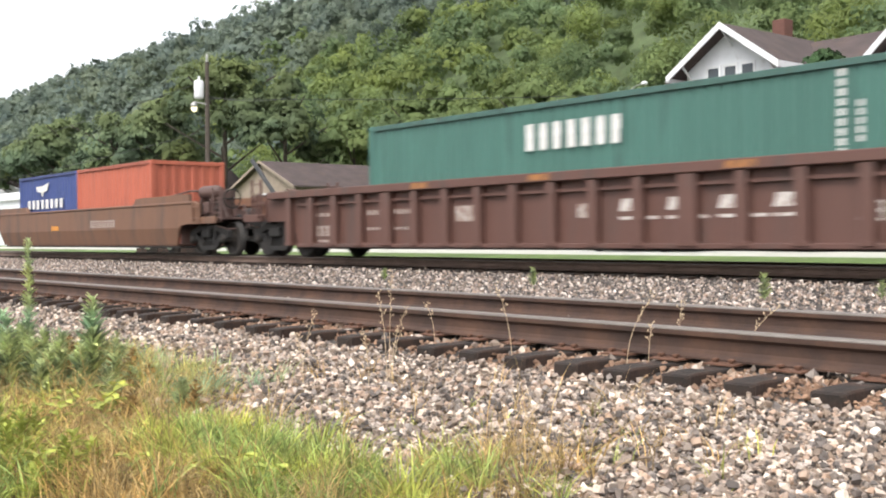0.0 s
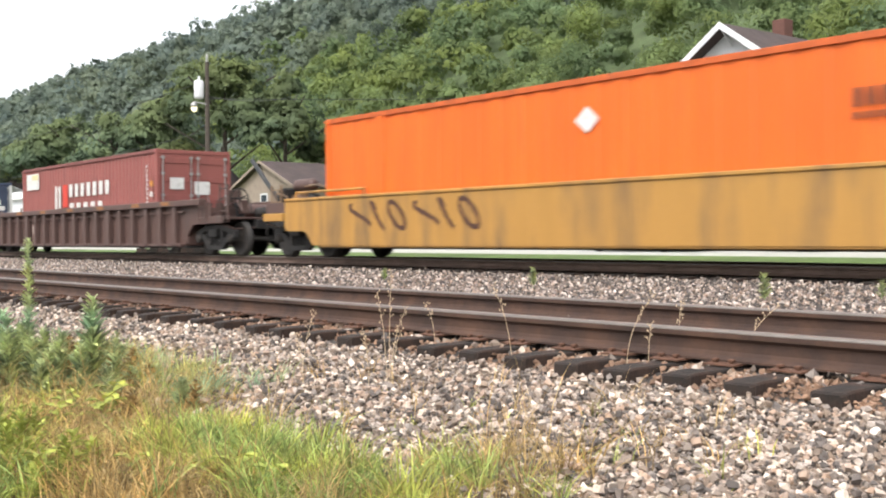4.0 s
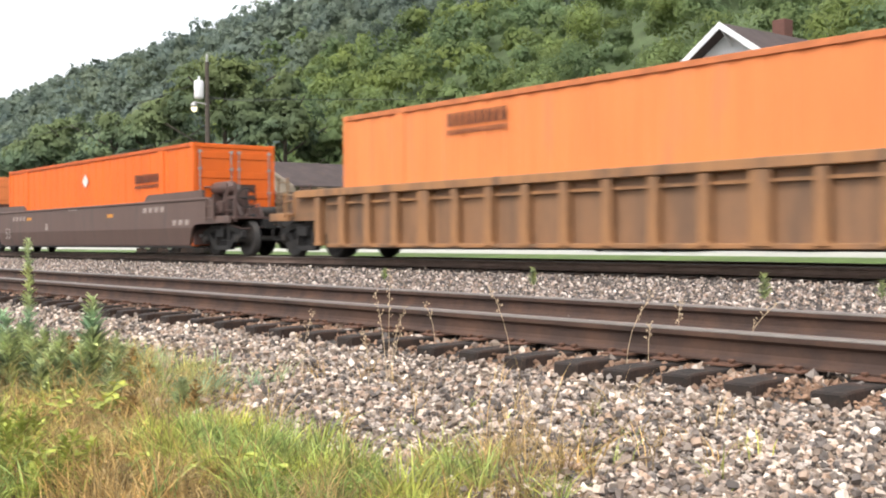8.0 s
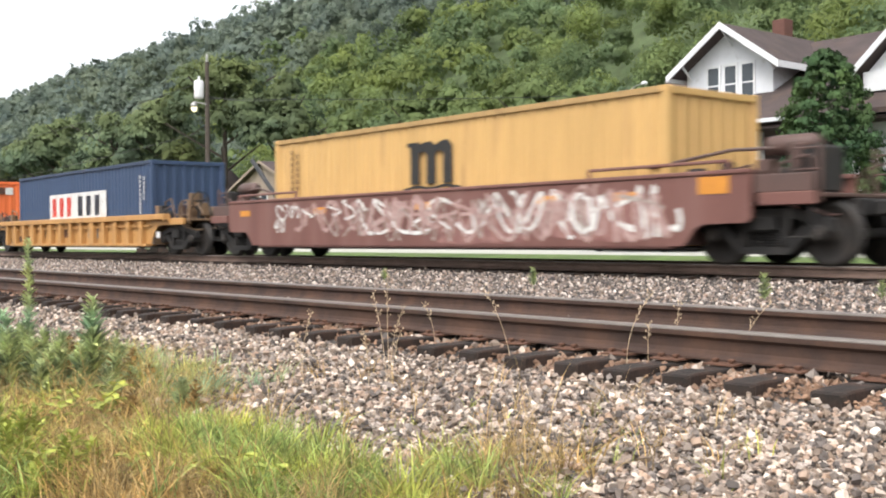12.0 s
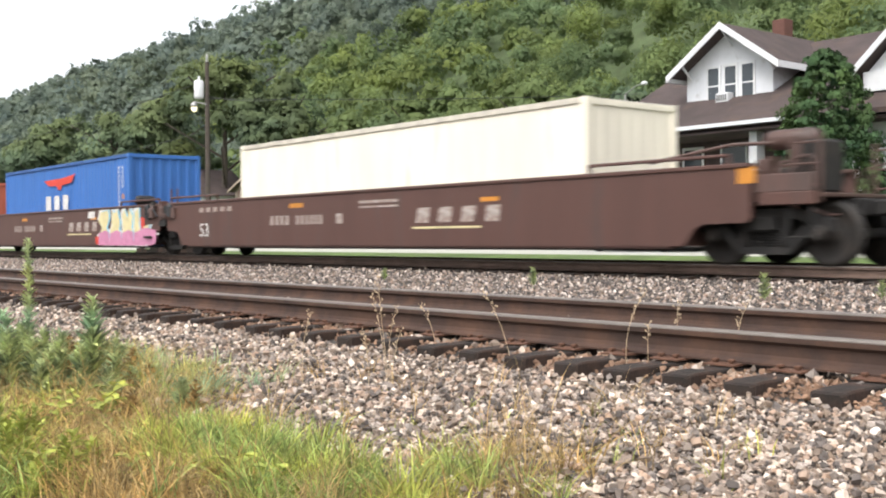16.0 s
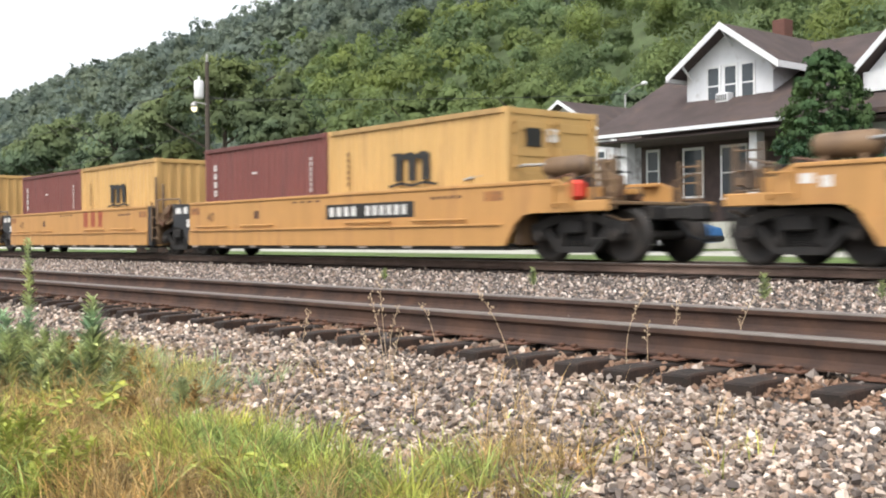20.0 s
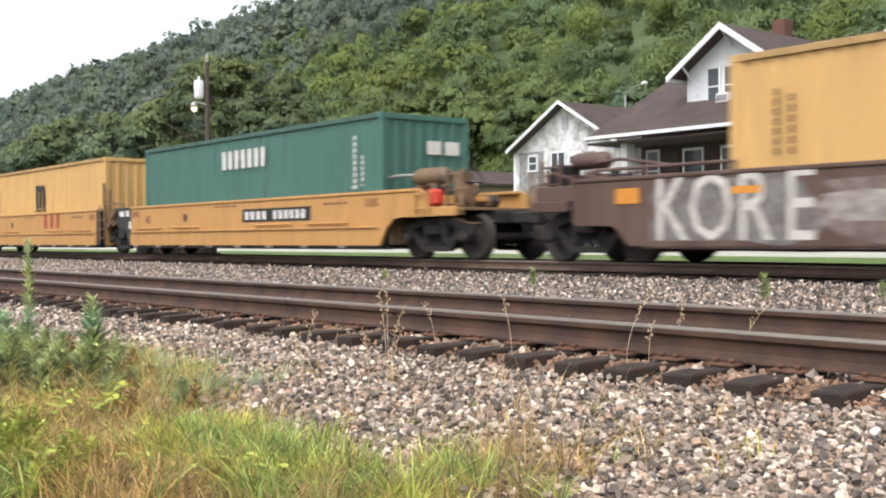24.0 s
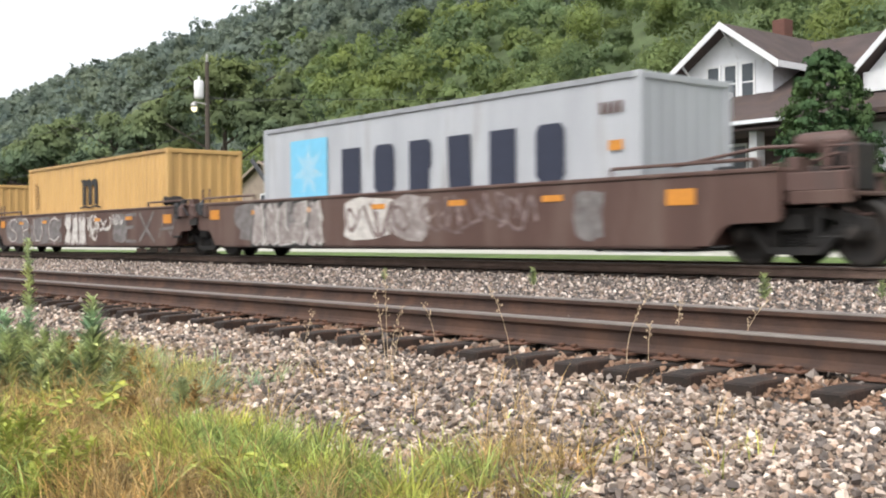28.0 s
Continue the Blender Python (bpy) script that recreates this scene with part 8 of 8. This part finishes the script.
# leafy weeds in the verge: a fresh green stand by the stand's foot, and a low tangle at the edge of the stones
wr = random.Random(44)
for k in range(16):
    weed(wr.uniform(-5.0, -4.1), wr.uniform(1.15, 1.7), wr.uniform(0.16, 0.3), wr.uniform(0.07, 0.1), 500 + k, M["broadleaf"], "fresh green leafy weed among dry grass", "leafy_weed", 0.15, 0.16)
for k in range(30):
    wx = wr.uniform(-8.2, -5.3)
    weed(wx, 2.45 - 0.2 * (wx + 5.3) + wr.uniform(-0.25, 0.3), wr.uniform(0.1, 0.26), wr.uniform(0.06, 0.1), 540 + k, M["drygrass"] if k % 3 == 0 else M["weed"], "low tangled weed at the edge of the stones", "leafy_weed", 0.1, 0.11)
STALKS = []
for k, (x, y, h, dx) in enumerate(((-5.08, 3.72, 0.74, 0.02), (-5.05, 3.68, 0.62, -0.05), (-5.12, 3.76, 0.5, 0.1), (-4.61, 4.27, 0.56, -0.1), (-3.93, 4.5, 0.46, 0.17), (-3.93, 4.95, 0.38, 0.02), (-3.49, 4.95, 0.38, 0.21), (-3.86, 4.6, 0.27, 0.02),
                                   (-5.75, 4.6, 0.3, -0.06), (-5.69, 3.5, 0.5, 0.09), (-5.6, 3.45, 0.35, -0.04), (-5.22, 3.0, 0.36, -0.08), (-5.1, 2.95, 0.3, 0.05), (-4.9, 3.6, 0.4, 0.06), (-5.15, 3.62, 0.36, -0.03), (-3.3, 3.1, 0.3, 0.05), (-6.1, 2.8, 0.45, -0.12), (-6.0, 2.7, 0.4, 0.1))):
    STALKS.append(stalk(x, y, h, (0.631 * dx, 0.776 * dx), 200 + k))


def broadleaf(x, y, seed, size):
    """A low rosette of broad pointed leaves."""
    r = random.Random(seed)
    t = thing("broadleaf_weed", "low weed with broad yellow-green leaves", "plant", "weeds by the track", Matrix.Translation((x, y, bank(y))))
    part("stem", Build().pipe([(0, 0, 0), (0.005, 0, size * 0.5), (0.01, 0.01, size)], 0.004, 6, 0.002).mesh("stem", M["grass"]), t)
    for k in range(9):
        a = k * 2.4 + r.uniform(-0.3, 0.3)
        z = size * (0.25 + 0.09 * k)
        L, w = size * r.uniform(0.5, 0.8), size * r.uniform(0.16, 0.24)
        d, s = Vector((math.cos(a), math.sin(a), 0)), Vector((-math.sin(a), math.cos(a), 0))
        p = Vector((0, 0, z))
        b = Build()
        m1, m2, e2 = p + d * L * 0.35 + Vector((0, 0, L * 0.22)), p + d * L * 0.7 + Vector((0, 0, L * 0.25)), p + d * L + Vector((0, 0, L * 0.1))
        b.quad(p, m1 - s * w, m1 - Vector((0, 0, 0.01)), m1 + s * w)
        b.quad(m1 - s * w, m2 - s * w * 0.8, m2 - Vector((0, 0, 0.01)), m1 - Vector((0, 0, 0.01)))
        b.quad(m1 + s * w, m2 + s * w * 0.8, m2 - Vector((0, 0, 0.01)), m1 - Vector((0, 0, 0.01)))
        b.quad(m2 - s * w * 0.8, e2, m2 + s * w * 0.8, m2 - Vector((0, 0, 0.01)))
        part("leaf", b.mesh("leaf", M["broadleaf"]), t)


for k, (x, y, z) in enumerate(((-5.75, 2.3, 0.2), (-5.5, 2.15, 0.17), (-3.75, 2.0, 0.15), (-3.55, 2.05, 0.14), (-4.35, 1.45, 0.16), (-5.9, 2.1, 0.13), (-5.6, 1.95, 0.15), (-5.2, 1.7, 0.14), (-4.75, 1.5, 0.12), (-4.15, 1.75, 0.13), (-3.9, 1.85, 0.11), (-4.0, 2.0, 0.1), (-4.45, 1.65, 0.12), (-3.6, 2.3, 0.1), (-6.2, 2.2, 0.13), (-5.0, 1.45, 0.13), (-4.3, 1.5, 0.12))):
    broadleaf(x, y, 300 + k, z)


# ---------- parked car on the far side of the road ----------
def parked_car(x, y):
    """A blue sedan; x is its front axle."""
    t = thing("parked_car", "dark blue sedan with pale hubcaps parked by the road", "car", at=Matrix.Translation((x, y, bank(y))))
    body = [(-3.55, 0.35), (-3.0, 0.25), (-2.95, 0.5), (-2.8, 0.63), (-2.65, 0.67), (-2.5, 0.63), (-2.35, 0.5), (-2.3, 0.25), (-0.35, 0.25), (-0.3, 0.5), (-0.15, 0.63), (0, 0.67), (0.15, 0.63), (0.3, 0.5), (0.35, 0.25), (0.9, 0.28), (1.0, 0.5), (0.92, 0.72), (0.1, 0.9), (-0.5, 0.95), (-2.7, 0.98), (-3.45, 0.92), (-3.6, 0.7)]
    part("body", Build().prism(body, "y", -0.85, 0.85).mesh("body", M["blue_box"]), t)
    b = Build().prism([(-0.45, 0.95), (-2.75, 0.98), (-2.2, 1.38), (-1.95, 1.43), (-1.2, 1.42)], "y", -0.72, 0.72)
    part("cabin", b.mesh("cabin", M["glass"]), t, None, "dark glazed cabin")
    part("roof", Build().block(-2.15, -1.2, -0.66, 0.66, 1.41, 1.46, 0.02).mesh("roof", M["blue_box"]), t)
    for wx in (0, -2.65):
        for s in (-1, 1):
            w = part("wheel", Build().lathe([(0.2, s * 0.66), (0.3, s * 0.67), (0.315, s * 0.72), (0.315, s * 0.82), (0.29, s * 0.86), (0.2, s * 0.865)], "y", 22, (wx, 0, 0.315)).mesh("wheel", M["black_paint"], True), t)
            part("hubcap", Build().lathe([(0.2, s * 0.86), (0.19, s * 0.885), (0.08, s * 0.895), (0.03, s * 0.9)], "y", 18, (wx, 0, 0.315)).mesh("hubcap", M["trim"], True), w, None, "pale round hubcap")
    part("headlight", Build().block(0.8, 0.97, -0.84, -0.5, 0.56, 0.68, 0.02).mesh("headlight", M["trim"]), t)
    part("bumper", Build().block(0.85, 1.06, -0.86, 0.86, 0.3, 0.48, 0.04).mesh("bumper", M["black_paint"]), t)
    return t


parked_car(-21.05, 26.6)


# ---------- old ties and white markers on the lawn ----------
def tie_heap(x0, y):
    """A low heap of old ties lying along the track."""
    h = thing("tie_heap", "low dark heap of old wooden ties on the lawn", "timber", at=Matrix.Translation((x0, y, bank(y))))
    r = random.Random(12)
    for k in range(9):
        row, col = (0, k) if k < 4 else (1, k - 4) if k < 7 else (2, k - 7)
        for n in range(3):
            x = 2.15 * n + r.uniform(-0.1, 0.1)
            part("old_tie", shared("old_tie", lambda: Build().block(0, 2.1, -0.1, 0.1, 0, 0.17, 0.012).mesh("old_tie", M["tie"])), h, Matrix.Translation((x, 0.23 * col + 0.1 * row, 0.172 * row)) @ Matrix.Rotation(r.uniform(-0.02, 0.02), 4, "Z"))
    return h


def marker(x, y):
    """A short white-headed marker post."""
    m = thing("marker_post", "short post with a white painted head on the lawn", "marker post", "marker posts on the lawn", Matrix.Translation((x, y, bank(y))))
    part("shaft", Build().lathe([(0.03, -0.1), (0.03, 0.36)], "z", 10).mesh("shaft", M["black_paint"]), m)
    part("head", Build().lathe([(0.03, 0.3), (0.11, 0.33), (0.14, 0.42), (0.11, 0.52), (0.02, 0.56)], "z", 14).mesh("head", M["white_mark"], True), m, None, "white painted head")


tie_heap(-45.6, 19.5)
marker(-44.0, 19.3)
marker(-41.8, 19.3)


# ---------- motion ----------
VIEW_AXIS = Vector((-0.776, 0.631, 0.0))


def sway(ob, rows, height):
    """Stalks that lean in the train's wind: rows of (seconds, shift of the tip to the camera's left in metres)."""
    m = ob.matrix_basis.copy()
    walk(ob, [(t, Matrix.Translation(m.translation) @ Matrix.Rotation(-d / height, 4, VIEW_AXIS)) for t, d in rows])


def motions():
    for ob, u, y, z in MOVING:
        walk(ob, [(0.0, Matrix.Translation((u, y, z))), (28.0, Matrix.Translation((u - SPEED * 28.0, y, z)))])
    gust = [(0, 0.0), (1, 0.0), (3, 0.02), (6, 0.0), (8, 0.04), (9, 0.08), (10, 0.16), (11, 0.15), (12, 0.07), (14.5, 0.07), (15, 0.18), (16, 0.08), (18, 0.05), (19, 0.05), (20, 0.11), (21, 0.11), (24, -0.01), (25, 0.0), (26, 0.02), (28, 0.04)]
    late = [(0, 0.0), (3, 0.0), (6, 0.02), (8, 0.02), (10, 0.03), (12, 0.05), (14.5, 0.13), (15, 0.16), (16, 0.16), (17, 0.15), (19, 0.1), (20, 0.14), (21, 0.1), (24, 0.05), (26, 0.06), (28, 0.07)]
    for k, ob in enumerate(STALKS[:12]):
        if k in (3,):
            sway(ob, gust, 0.5)
        elif k == 6:
            sway(ob, late, 0.38)
        else:
            sway(ob, [(t, 0.4 * d) for t, d in (gust if k % 2 else late)], 0.5)


motions()
